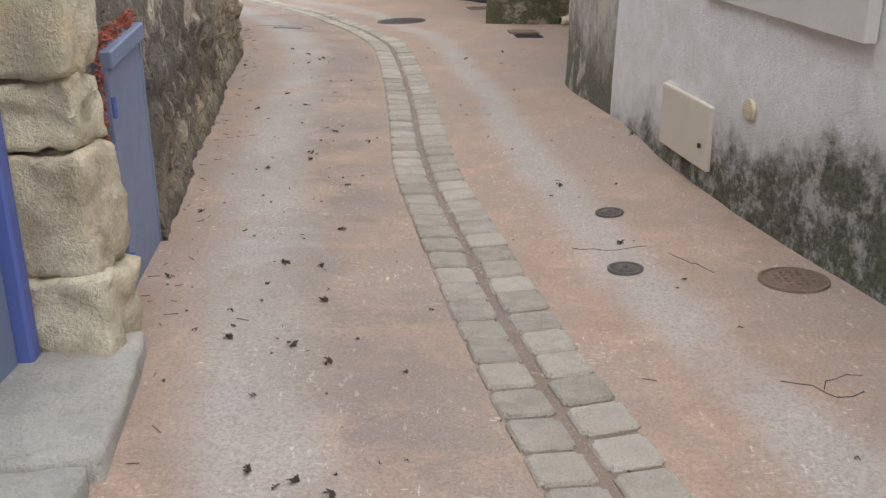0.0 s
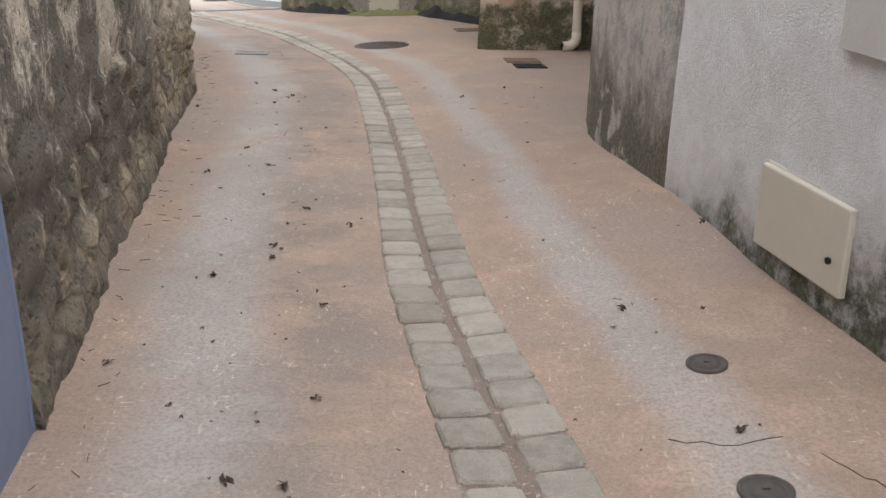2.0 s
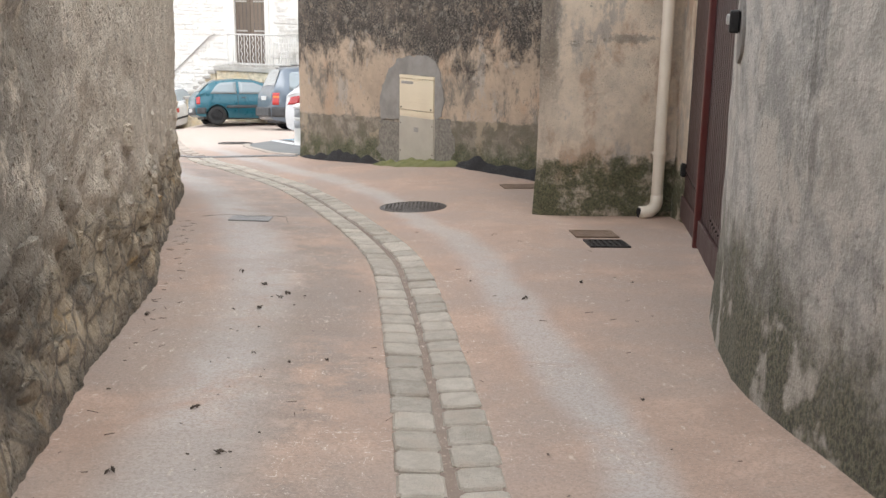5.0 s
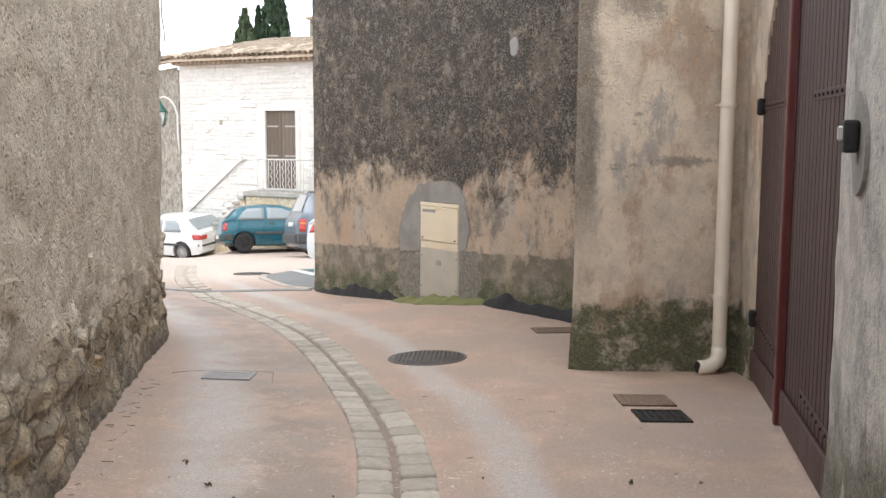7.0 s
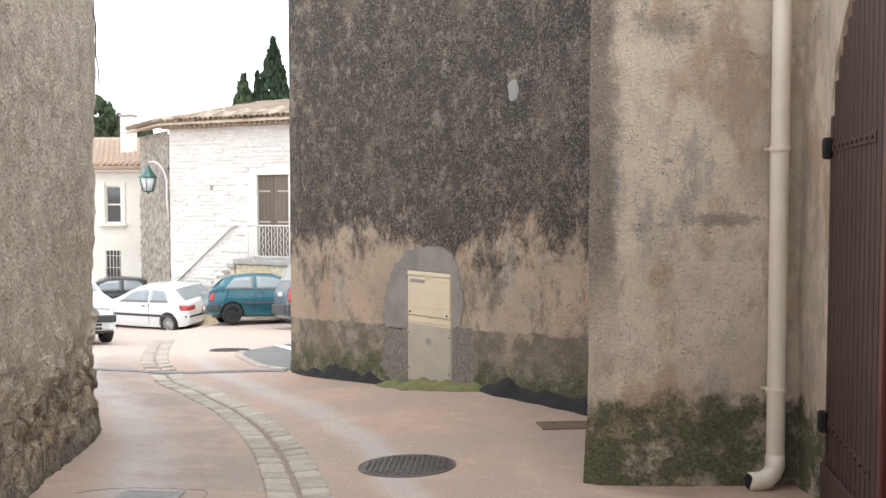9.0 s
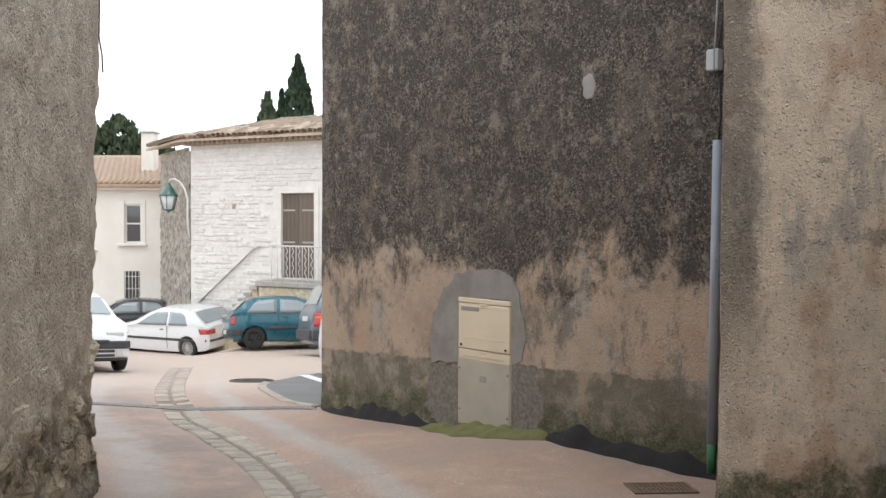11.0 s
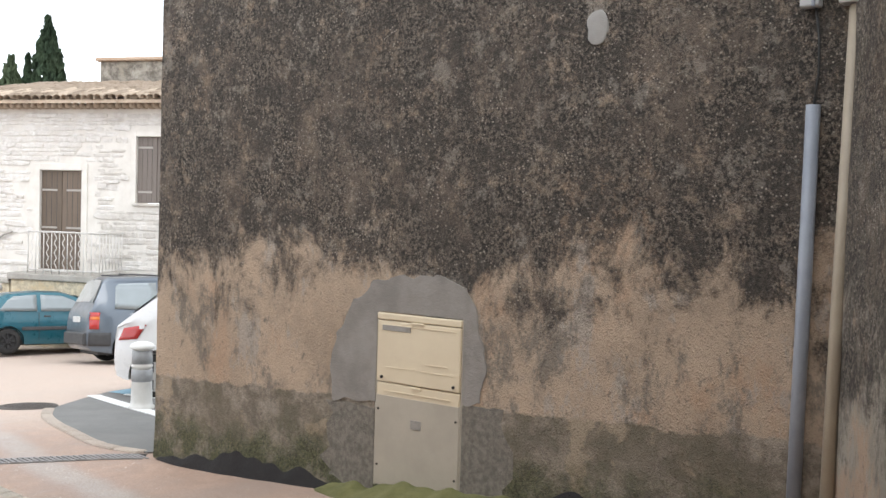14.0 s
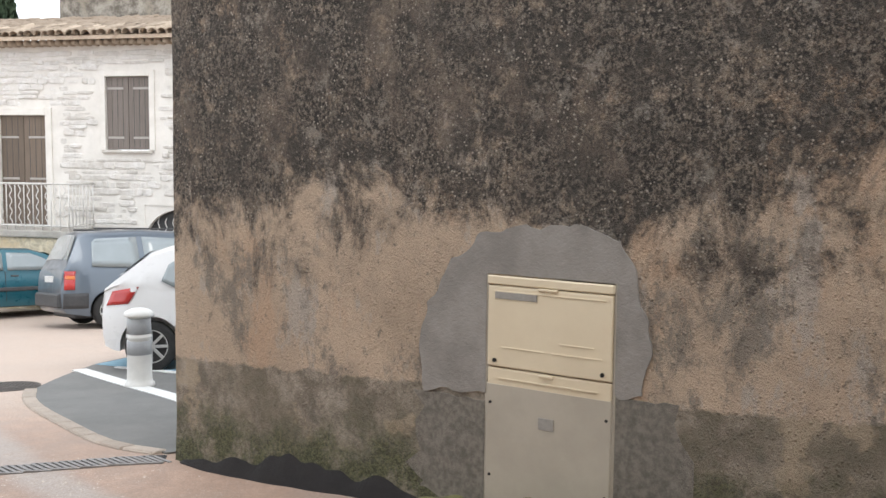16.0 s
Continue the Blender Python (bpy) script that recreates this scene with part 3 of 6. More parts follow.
def make_floor():
    xs = np.concatenate([[-400, -150, -60, -30, -22], np.arange(-18, -9.2, 0.5), np.arange(-9, 3.01, 0.13), [8, 20, 60, 150, 400]])
    ys = np.concatenate([[-300, -100, -40, -15], np.arange(-3, 21.01, 0.13), np.arange(21.2, 36.1, 0.3), [40, 50, 70, 110, 200, 400]])
    verts, faces, uvs = [], [], []
    for y in ys:
        for x in xs:
            z = ground_z(x, y) + 0.012 * noise.noise((x * 0.9, y * 0.9, 0))
            d2 = (GULLY_X - x) ** 2 + (GULLY_Y - y) ** 2
            k = int(np.argmin(d2))
            a, b = GULLY_LINE[max(k - 1, 0)], GULLY_LINE[min(k + 1, len(GULLY_LINE) - 1)]
            t = (b - a).normalized()
            off = Vector((x, y)) - GULLY_LINE[k]
            side = t.y * off.x - t.x * off.y
            z += 0.04 * min(1.0, abs(side) / 1.2) - 0.02
            verts.append((x, y, z))
            uvs.append((side if -1 < y < 27.5 else 9.0, y))
    w = len(xs)
    for j in range(len(ys) - 1):
        for i in range(w - 1):
            faces.append((j * w + i, j * w + i + 1, (j + 1) * w + i + 1, (j + 1) * w + i))
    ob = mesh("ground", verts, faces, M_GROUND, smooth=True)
    layer = ob.data.uv_layers.new(name="UVMap")
    for loop in ob.data.loops:
        layer.data[loop.index].uv = uvs[loop.vertex_index]
    return tagged(ob, "pinkish tinted concrete lane with pale worn wheel tracks", "ground", kind="structure")


ground = make_floor()
_tree = None


def floor_at(x, y):
    """Height of the built ground sheet."""
    k = int(np.argmin((GULLY_X - x) ** 2 + (GULLY_Y - y) ** 2))
    a, b = GULLY_LINE[max(k - 1, 0)], GULLY_LINE[min(k + 1, len(GULLY_LINE) - 1)]
    t = (b - a).normalized()
    off = Vector((x, y)) - GULLY_LINE[k]
    side = t.y * off.x - t.x * off.y
    return ground_z(x, y) + 0.012 * noise.noise((x * 0.9, y * 0.9, 0)) + 0.04 * min(1.0, abs(side) / 1.2) - 0.02


def tilt_at(x, y):
    e = 0.2
    n = Vector((floor_at(x - e, y) - floor_at(x + e, y), floor_at(x, y - e) - floor_at(x, y + e), 2 * e)).normalized()
    return Matrix.Translation((x, y, floor_at(x, y))) @ Vector((0, 0, 1)).rotation_difference(n).to_matrix().to_4x4()


def wall(name, line, top, thick, mat, label, step=0.12, relief=None, holes=(), side=1, rise=None, low=0.25):
    """A thick wall along a line on the plan. relief(s, x, y, z) pushes the face out; side=1: the face looks to the line's right."""
    pts = [Vector(p) for p in line]
    cols, s = [], 0.0
    for a, b in zip(pts, pts[1:]):
        n = max(1, round((b - a).length / step))
        for k in range(n):
            cols.append((s + (b - a).length * k / n, a.lerp(b, k / n)))
        s += (b - a).length
    cols.append((s, pts[-1]))
    nrm = []
    for i in range(len(cols)):
        d = (cols[min(i + 1, len(cols) - 1)][1] - cols[max(i - 1, 0)][1]).normalized()
        nrm.append(Vector((d.y, -d.x)) * side)
    zmin = min(ground_z(*p) for p in pts) - low
    nz = max(2, round((top - zmin) / (rise or step)))
    zs = [zmin + (top - zmin) * k / nz for k in range(nz + 1)]
    for h in holes:
        for v in h[2:4]:
            k = min(range(len(zs)), key=lambda i: abs(zs[i] - v))
            zs[k] = v
    bm = bmesh.new()
    front, back = [], []
    for (s_, p), n in zip(cols, nrm):
        cf, cb = [], []
        for z in zs:
            r = relief(s_, p.x, p.y, z) if relief else 0.0
            q = p + n * r
            cf.append(bm.verts.new((q.x, q.y, z)))
            q = p - n * thick
            cb.append(bm.verts.new((q.x, q.y, z)))
        front.append(cf)
        back.append(cb)

    def inside(i, k):
        sm, zm = (cols[i][0] + cols[i + 1][0]) / 2, (zs[k] + zs[k + 1]) / 2
        return any(h[0] < sm < h[1] and h[2] < zm < h[3] for h in holes)

    solid = {(i, k): not inside(i, k) for i in range(len(cols) - 1) for k in range(nz)}
    for (i, k), ok in solid.items():
        if not ok:
            continue
        f, b = front, back
        bm.faces.new((f[i][k], f[i + 1][k], f[i + 1][k + 1], f[i][k + 1]))
        bm.faces.new((b[i][k], b[i][k + 1], b[i + 1][k + 1], b[i + 1][k]))
        for di, dk, a, c in ((-1, 0, (i, k), (i, k + 1)), (1, 0, (i + 1, k), (i + 1, k + 1)), (0, -1, (i, k), (i + 1, k)), (0, 1, (i, k + 1), (i + 1, k + 1))):
            if not solid.get((i + di, k + dk), False):
                bm.faces.new((f[a[0]][a[1]], f[c[0]][c[1]], b[c[0]][c[1]], b[a[0]][a[1]]))
    ob = from_bm(name, bm, mat, smooth=True)
    ob.data.set_sharp_from_angle(angle=radians(50))
    return tagged(ob, label, "wall", kind="structure")


# ---- walls of the lane ----
def relief_left(s, x, y, z):
    h = z + 0.05 * y
    q = Vector((x * 1.0, y, z * 1.35)) * 3.6
    q += 0.5 * noise.noise_vector(q * 0.6)
    d = noise.voronoi(q)[0]
    stone = min(0.5, d[1] - d[0])
    low = 1 - min(1, max(0, (h + 0.02 * max(0, y - 8.7) - 0.75 + 0.4 * noise.noise((y * 0.9, z * 0.9, 3))) / 0.25))
    foot = max(0, 0.3 - h) * 0.12
    return (0.055 * stone * 2 - 0.035) * (0.08 + 0.92 * low) * min(1.0, max(0.25, (z - ground_z(x, y)) / 0.3)) + 0.035 * noise.noise((x * 1.2, y * 1.2, z * 1.2)) + 0.018 * noise.noise((x * 9, y * 9, z * 9)) + 0.011 * noise.noise((x * 21, y * 21, z * 21)) + foot + 0.025 * max(0, z - 0.5)


def relief_soft(s, x, y, z):
    return 0.02 * noise.noise((x * 1.1, y * 1.1, z * 1.1)) + 0.006 * noise.noise((x * 6, y * 6, z * 6))


LEFT_LINE = [(-1.25, 3.2), (-1.285, 3.7), (-1.35, 4.48), (-1.56, 6.0), (-1.75, 7.5), (-1.95, 8.8), (-2.1, 10.3), (-2.5, 12.1), (-2.8, 13.4), (-3.18, 15.1), (-3.37, 15.75), (-3.55, 16.0), (-4.2, 16.25), (-9.5, 17.2)]
wall_left = wall("wall_left", LEFT_LINE, 3.5, 0.45, M_LEFT, "old rubble stone wall with flaking grey-beige plaster", 0.04, relief_left, [(0.45, 1.16, -0.27, 0.8)], 1)
wall_left_near = wall("wall_left_near", [(-1.16, -7.0), (-1.16, 1.75)], 3.5, 0.45, M_LEFT, "old plastered stone wall", 0.3, relief_soft, (), 1)
lintel_wall = box("wall_over_door", (0.45, 1.76, 1.2), pose(-1.4, 2.63, 2.9), M_LEFT, None, 0.01)
tagged(lintel_wall, "plastered stone wall above the blue door", "wall", kind="structure")

wall_white = wall("wall_right_near", [(2.5, -7.0), (2.15, 1.0), (1.8, 3.1), (1.66, 3.84), (1.46, 4.67), (1.275, 5.65), (1.235, 6.0), (1.165, 6.75)], 3.5, 0.4, M_WHITE, "roughcast white rendered wall with mossy dark foot", 0.1, relief_soft, (), -1)
wall_pier = wall("wall_right_pier", [(1.165, 6.755), (1.13, 7.4), (1.095, 8.2), (1.085, 8.7), (1.15, 9.2), (1.255, 9.7), (1.285, 9.83), (1.32, 9.86), (1.65, 9.8)], 3.5, 0.35, M_PIER, "rounded grey cement-rendered pier with green damp", 0.08,
                 lambda s, x, y, z: relief_soft(s, x, y, z) + 0.05 * max(0, -0.1 - z), (), -1)
wall_block = wall("wall_right_block", [(1.92, 13.28), (1.94, 13.9), (1.5, 13.86), (0.68, 13.79), (0.61, 13.83), (0.66, 14.1)], 3.6, 0.3, M_BUTT, "stained cream rendered wall with green mossy foot", 0.08,
                  lambda s, x, y, z: relief_soft(s, x, y, z) + 0.06 * max(0, -0.25 - z) * (1 if s > 1.3 else 0.3), (), -1)
wall_side = wall("wall_right_side", [(0.655, 14.09), (1.16, 15.97)], 3.6, 0.3, M_STREAK, "dark streaked rendered wall", 0.1, relief_soft, (), -1)
wall_big = wall("wall_corner_house", [(1.3, 15.78), (-2.46, 19.76), (-2.54, 19.87), (-2.5, 19.98), (-1.3, 22.4), (3.5, 21.0)], 4.5, 0.4, M_BIG,
                "tall house wall, black lichen above bare cream render", 0.09, lambda s, x, y, z: 0.45 * relief_soft(s, x, y, z) + 0.05 * max(0, -0.75 - z), (), -1)


def arch_wall():
    """Wall above the arched gateway."""
    a, b = Vector((1.33, 9.86)), Vector((1.9, 13.3))
    d = (b - a).normalized()
    n = Vector((-d.y, d.x))
    bm = bmesh.new()
    rows = []
    count = 40
    length = (b - a).length
    for i in range(count + 1):
        u = i / count
        c = (u - 0.5) * 2
        z0 = 1.35 + 1.05 * math.sqrt(max(0, 1 - c * c))
        p = a.lerp(b, u)
        q = p - n * 0.35
        rows.append([bm.verts.new(v) for v in ((p.x, p.y, z0), (p.x, p.y, 3.5), (q.x, q.y, 3.5), (q.x, q.y, z0))])
    for r, t in zip(rows, rows[1:]):
        for k in range(4):
            bm.faces.new((r[k], t[k], t[(k + 1) % 4], r[(k + 1) % 4]))
    bm.faces.new(rows[0])
    bm.faces.new(rows[-1][::-1])
    return tagged(from_bm("wall_gate_arch", bm, M_BUTT), "cream rendered wall over the arched gateway", "wall", kind="structure")


wall_arch = arch_wall()


def gate():
    a, b = Vector((1.36, 9.9)), Vector((1.87, 13.26))
    d = (b - a).normalized()
    ang = math.degrees(math.atan2(d.y, d.x))
    length = (b - a).length
    z0 = floor_at(1.6, 11.5)
    g = empty("arched_gate", pose(a.x, a.y, 0, 0, 0, ang), "red-brown painted plank gate with black iron hinges, closed", "gate")
    plank = 0.105
    n = int(length / plank)
    for i in range(n):
        u = (i + 0.5) / n
        c = (u - 0.5) * 2
        top = 1.33 + 1.05 * math.sqrt(max(0.02, 1 - c * c))
        low = floor_at(*(a.lerp(b, u))) + 0.03
        bx = box("plank", (length / n - 0.006, 0.04, top - low), pose(u * length, -0.05, (top + low) / 2), M_GATE, g, 0.006)
    mid = length * 0.54
    low = floor_at(*(a.lerp(b, 0.5))) + 0.03
    box("centre_post", (0.07, 0.05, 2.36 - low), pose(mid, -0.005, (2.36 + low) / 2), M_GATE_RED, g, 0.008)
    for u0, u1 in ((0.0, mid - 0.05), (mid + 0.05, length)):
        zz = (floor_at(*a.lerp(b, u0 / length)) + floor_at(*a.lerp(b, u1 / length))) / 2
        fall = math.degrees(math.atan2(floor_at(*a.lerp(b, u1 / length)) - floor_at(*a.lerp(b, u0 / length)), u1 - u0))
        box("kick_board", (u1 - u0 - 0.02, 0.025, 0.2), pose((u0 + u1) / 2, -0.016, zz + 0.16, 0, -fall, 0), M_GATE, g, 0.006)
    for u, s in ((0.05, 1), (length - 0.05, -1)):
        for z in (1.41, -0.13):
            box("hinge", (0.07, 0.05, 0.12), pose(u, -0.005, z), M_IRON, g, 0.012)
            st = box("strap", (1.1, 0.008, 0.05), pose(u + s * 0.58, -0.027, z), M_GATE, g, 0.004)
            for k in range(9):
                cyl("stud", 0.009, 0.01, pose(u + s * (0.15 + 0.115 * k), -0.02, z, 90), M_IRON, g, 8)
    return g


gate()


def quoin(name, size, at, mat, label, group, rough=0.03, seed=0.0):
    """A hewn, worn block."""
    bm = bmesh.new()
    bmesh.ops.create_cube(bm, size=1, matrix=Matrix.Diagonal((*size, 1)))
    bmesh.ops.bevel(bm, geom=bm.edges[:], offset=0.028, segments=2, affect="EDGES", profile=0.6)
    bmesh.ops.subdivide_edges(bm, edges=[e for e in bm.edges if e.calc_length() > 0.07], cuts=7, use_grid_fill=True)
    for v in bm.verts:
        v.co += noise.noise_vector(v.co * 5 + Vector((seed, seed, seed))) * rough + noise.noise_vector(v.co * 17 + Vector((seed, 0, 0))) * rough * 0.6 - v.co.normalized() * max(0.0, noise.noise(v.co * 11 + Vector((0, seed, 4))) - 0.2) * rough * 0.8
    ob = from_bm(name, bm, mat, None, at, True)
    return tagged(ob, label, "stone block", group)


for k, (z0, z1, dx, dy) in enumerate(((-0.12, 0.21, 0.02, -0.02), (0.215, 0.625, 0.0, 0.0), (0.63, 0.86, -0.02, 0.02), (0.865, 1.3, -0.01, 0.0), (1.305, 1.8, 0.0, 0.01), (1.805, 2.3, -0.01, 0.0))):
    ob = quoin("jamb_stone", (0.36, 0.26, z1 - z0), pose(-1.275 + dx, 3.09 + dy, (z0 + z1) / 2, 0, 0, -5), M_QUOIN, "worn yellow limestone block of the door jamb", "door jamb stones", 0.034, k * 3.1)
    tagged(ob, kind="structure")
for k, (y, l) in enumerate(((1.55, 1.36), (2.68, 0.88))):
    tagged(quoin("door_sill", (0.5, l, 0.22), pose(-1.14 - 0.11 * (y - 1.9), y, floor_at(-1.0, y) - 0.03, -2.6, 0, 8), M_SILL, "grey worn stone door sill slab", "door sill slabs", 0.012, 9 + k), kind="structure")


def blue_doors():
    d = empty("blue_door", pose(-1.38, 2.27, 0), "blue-grey painted door in a bright blue frame, closed", "door")
    box("leaf", (0.05, 1.2, 2.32), pose(-0.02, -0.0, 1.08), M_BLUE, d, 0.01)
    box("frame", (0.08, 0.07, 2.35), pose(0.01, 0.64, 1.08), M_BLUE2, d, 0.01)
    box("frame", (0.08, 0.07, 2.35), pose(0.0, -0.64, 1.08), M_BLUE2, d, 0.01)
    box("handle", (0.03, 0.03, 0.14), pose(0.025, 0.5, 0.75), M_BLUE2, d, 0.008)
    h = empty("small_blue_hatch", pose(-1.33, 4.03, 0.27, 0, 0, 6.0), "small blue-grey metal hatch door in stone wall", "door")
    box("leaf", (0.05, 0.65, 1.03), pose(0.015, 0, 0), M_BLUE, h, 0.006)
    box("frame", (0.07, 0.035, 1.06), pose(0.01, -0.325, 0), M_BLUE, h, 0.005)
    box("frame", (0.07, 0.035, 1.06), pose(0.01, 0.335, 0), M_BLUE, h, 0.005)
    box("top_rail", (0.09, 0.69, 0.07), pose(0.02, 0, 0.51), M_BLUE, h, 0.006)
    box("bottom_rail", (0.09, 0.69, 0.03), pose(0.02, 0, -0.515), M_SILL, h, 0.005)
    for z in (0.33, -0.3):
        cyl("hinge", 0.012, 0.08, pose(0.05, -0.33, z), M_BLUE2, h, 10)
    bm = bmesh.new()
    rnd = random.Random(5)
    for k in range(420):
        u = rnd.random()
        if u < 0.62:
            y, z = 3.68 + 0.68 * rnd.random(), 0.83 + rnd.uniform(-0.02, 0.05)
        else:
            y, z = 3.66 + rnd.uniform(-0.03, 0.02), 0.45 + 0.4 * rnd.random()
        bmesh.ops.create_icosphere(bm, subdivisions=1, radius=rnd.uniform(0.003, 0.008), matrix=pose(-1.275 - 0.09 * (y - 3.7) + rnd.uniform(-0.012, 0.012), y, z, rnd.uniform(0, 180), rnd.uniform(0, 90), 0) @ Matrix.Diagonal((1, 0.5, 1.5, 1)))
    tagged(from_bm("red_mortar", bm, M_RED), "crumbly red mortar round the small hatch", "mortar", kind="structure")


blue_doors()


# ---- facade things along the lane ----
def grate_disc(name, r, at, label, ribs=True, mat=M_CAST, group=""):
    ob = lathe(name, [(r, -0.02), (r, 0.004), (r - 0.012, 0.006), (r - 0.014, 0.0), (r - 0.026, 0.0), (r - 0.028, 0.006), (0.02, 0.006)], mat, None, at, 32)
    tagged(ob, label, "manhole cover", group)
    if ribs:
        bm = bmesh.new()
        pitch = max(0.035, r / 9)
        m = int(r / pitch)
        for i in range(-m, m + 1):
            for j in range(-m, m + 1):
                if math.hypot(i, j) * pitch < r - 0.05:
                    add_box(bm, (pitch * 0.62, pitch * 0.3, 0.008), pose(i * pitch, j * pitch, 0.007, 0, 0, 90 * ((i + j) % 2)))
        tagged(from_bm("raised_tread", bm, mat, ob), kind="stuff")
    return ob


def lift(x, y, dz=0.006):
    return tilt_at(x, y) @ Matrix.Translation((0, 0, dz))


grate_disc("manhole_cover", 0.345, lift(-0.595, 14.38), "dark round cast iron manhole cover set in concrete lane")
grate_disc("manhole_cover", 0.34, lift(-4.43, 23.95), "dark round cast iron manhole cover in the square")
grate_disc("manhole_cover", 0.145, lift(1.46, 3.81), "rusty round cast iron cover near the white wall", mat=M_RUST)
grate_disc("valve_cover", 0.072, lift(0.85, 4.8), "small dark round valve cover in the lane", True, M_CAST, "small valve covers")
grate_disc("valve_cover", 0.078, lift(0.795, 4.01), "small dark round valve cover in the lane", True, M_CAST, "small valve covers")


def slot_drain(name, w, l, at, label, mat, bars):
    bm = bmesh.new()
    for sx in (-1, 1):
        add_box(bm, (0.03, l, 0.03), pose(sx * (w / 2 - 0.015), 0, 0))
        add_box(bm, (w, 0.03, 0.03), pose(0, sx * (l / 2 - 0.015), 0.0))
    add_box(bm, (w, 0.025, 0.026), pose(0, 0, 0))
    for k in range(bars):
        add_box(bm, (0.022, l, 0.026), pose(-w / 2 + w * (k + 0.5) / bars, 0, 0))
    ob = from_bm(name, bm, mat, None, at)
    # flat black sheet replaces the shaded hollow between the bars
    box("slot_shade", (w - 0.01, l - 0.01, 0.006), pose(0, 0, 0.006), M_TAR_SHADE, ob, 0)
    return tagged(ob, label, "drain grate")


slot_drain("drain_grate", 0.32, 0.33, lift(1.02, 12.04, -0.004) @ pose(0, 0, 0, 0, 0, 3), "black cast iron slotted drain grate", M_IRON, 7)
slot_drain("drain_cover", 0.36, 0.34, lift(0.985, 12.5, -0.004) @ pose(0, 0, 0, 0, 0, 3), "rusty patterned iron drain cover", M_RUST, 14)
slot_drain("drain_cover", 0.44, 0.28, lift(0.6, 15.7, -0.004) @ pose(0, 0, 0, 0, 0, 10), "rusty iron drain cover near corner wall", M_RUST, 14)
slot_drain("drain_cover", 0.36, 0.34, lift(-2.04, 13.25, -0.004) @ pose(0, 0, 0, 0, 0, 4), "grey iron cover plate set in cracked concrete", M_DRAIN, 14)
for pts in ([(-2.5, 13.3), (-2.25, 13.5), (-1.8, 13.53), (-1.72, 13.3), (-1.66, 13.02)], [(0.6, 4.3), (0.78, 4.27), (0.95, 4.3)], [(1.02, 4.2), (1.1, 4.05), (1.18, 3.9)], [(1.12, 2.9), (1.22, 2.86), (1.26, 2.78), (1.36, 2.8)], [(1.24, 2.85), (1.3, 2.93), (1.42, 2.95)]):
    line = smooth_line(pts, 0.05)
    tagged(tube("crack", [(p.x, p.y + 0.03 * noise.noise((p.x * 22, p.y * 22, 0)), floor_at(*p) - 0.0002) for p in line], 0.0022, M_TAR_SHADE, None, 5), "thin dark crack in the concrete", "crack", "concrete cracks", "structure")


def channel_grate():
    bm = bmesh.new()
    a, b = Vector((-9.5, 20.35)), Vector((-2.62, 19.88))
    n = int((b - a).length / 0.045)
    d = (b - a).normalized()
    ang = math.degrees(math.atan2(d.y, d.x))
    for k in range(n):
        p = a.lerp(b, (k + 0.5) / n)
        add_box(bm, (0.022, 0.2, 0.012), Matrix.Translation((p.x, p.y, floor_at(*p) + 0.004)) @ pose(0, 0, 0, 0, 0, ang + 40))
    for off in (-0.1, 0.1):
        for k in range(40):
            p = a.lerp(b, (k + 0.5) / 40) + Vector((-d.y, d.x)) * off
            add_box(bm, ((b - a).length / 40, 0.014, 0.012), Matrix.Translation((p.x, p.y, floor_at(*p) + 0.004)) @ pose(0, 0, 0, 0, 0, ang))
    ob = from_bm("channel_drain_grate", bm, M_DRAIN)
    tagged(ob, "long slotted iron channel grate across the lane", "drain grate")
    # black strips laid on the ground stand in for the channel's shade
    bm = bmesh.new()
    for k in range(40):
        p = a.lerp(b, (k + 0.5) / 40)
        add_box(bm, ((b - a).length / 40, 0.2, 0.02), Matrix.Translation((p.x, p.y, floor_at(*p) - 0.007)) @ pose(0, 0, 0, 0, 0, ang))
    from_bm("channel", bm, M_TAR_SHADE, ob)


channel_grate()


def downpipe():
    x, y = 1.765, 13.77
    z0 = floor_at(x, y)
    p = empty("downpipe", pose(x, y, z0), "cream plastic rainwater downpipe with elbow shoe", "downpipe")
    tube("pipe", [(0, 0, 0.16), (0, 0, 0.165), (0, 0, 0.4), (0, 0, 1.2), (0, 0, 2.5), (0, 0, 6.0)], 0.056, M_PIPE, p, 16)
    tube("shoe", [(0, 0, 0.22), (0, 0, 0.15), (-0.02, -0.01, 0.1), (-0.07, -0.03, 0.062), (-0.14, -0.05, 0.056), (-0.17, -0.055, 0.058)], 0.06, M_PIPE, p, 16)
    # black disc on the closed end, for the shade inside an open pipe
    cyl("outlet_shade", 0.05, 0.004, pose(-0.172, -0.056, 0.058, 0, 90, 18), M_TAR_SHADE, p, 14)
    for z in (0.62, 2.12, 3.6):
        cyl("collar", 0.066, 0.035, pose(0, 0, z), M_PIPE, p, 18, bevel=0.006)
        box("bracket", (0.16, 0.02, 0.02), pose(0, 0.06, z), M_PIPE, p, 0.003)
    return p


downpipe()

# meter cover and vent on the white wall
WDIR = math.degrees(math.atan2(5.65 - 4.67, 1.275 - 1.46))


def white_wall_at(y, out=0.0, z=0.0):
    x = float(np.interp(y, (1.0, 3.1, 3.84, 4.67, 5.65, 6.0, 6.75), (2.15, 1.8, 1.66, 1.46, 1.275, 1.235, 1.165)))
    return pose(x - out, y, z, 0, 0, WDIR - 180 + 0.5)


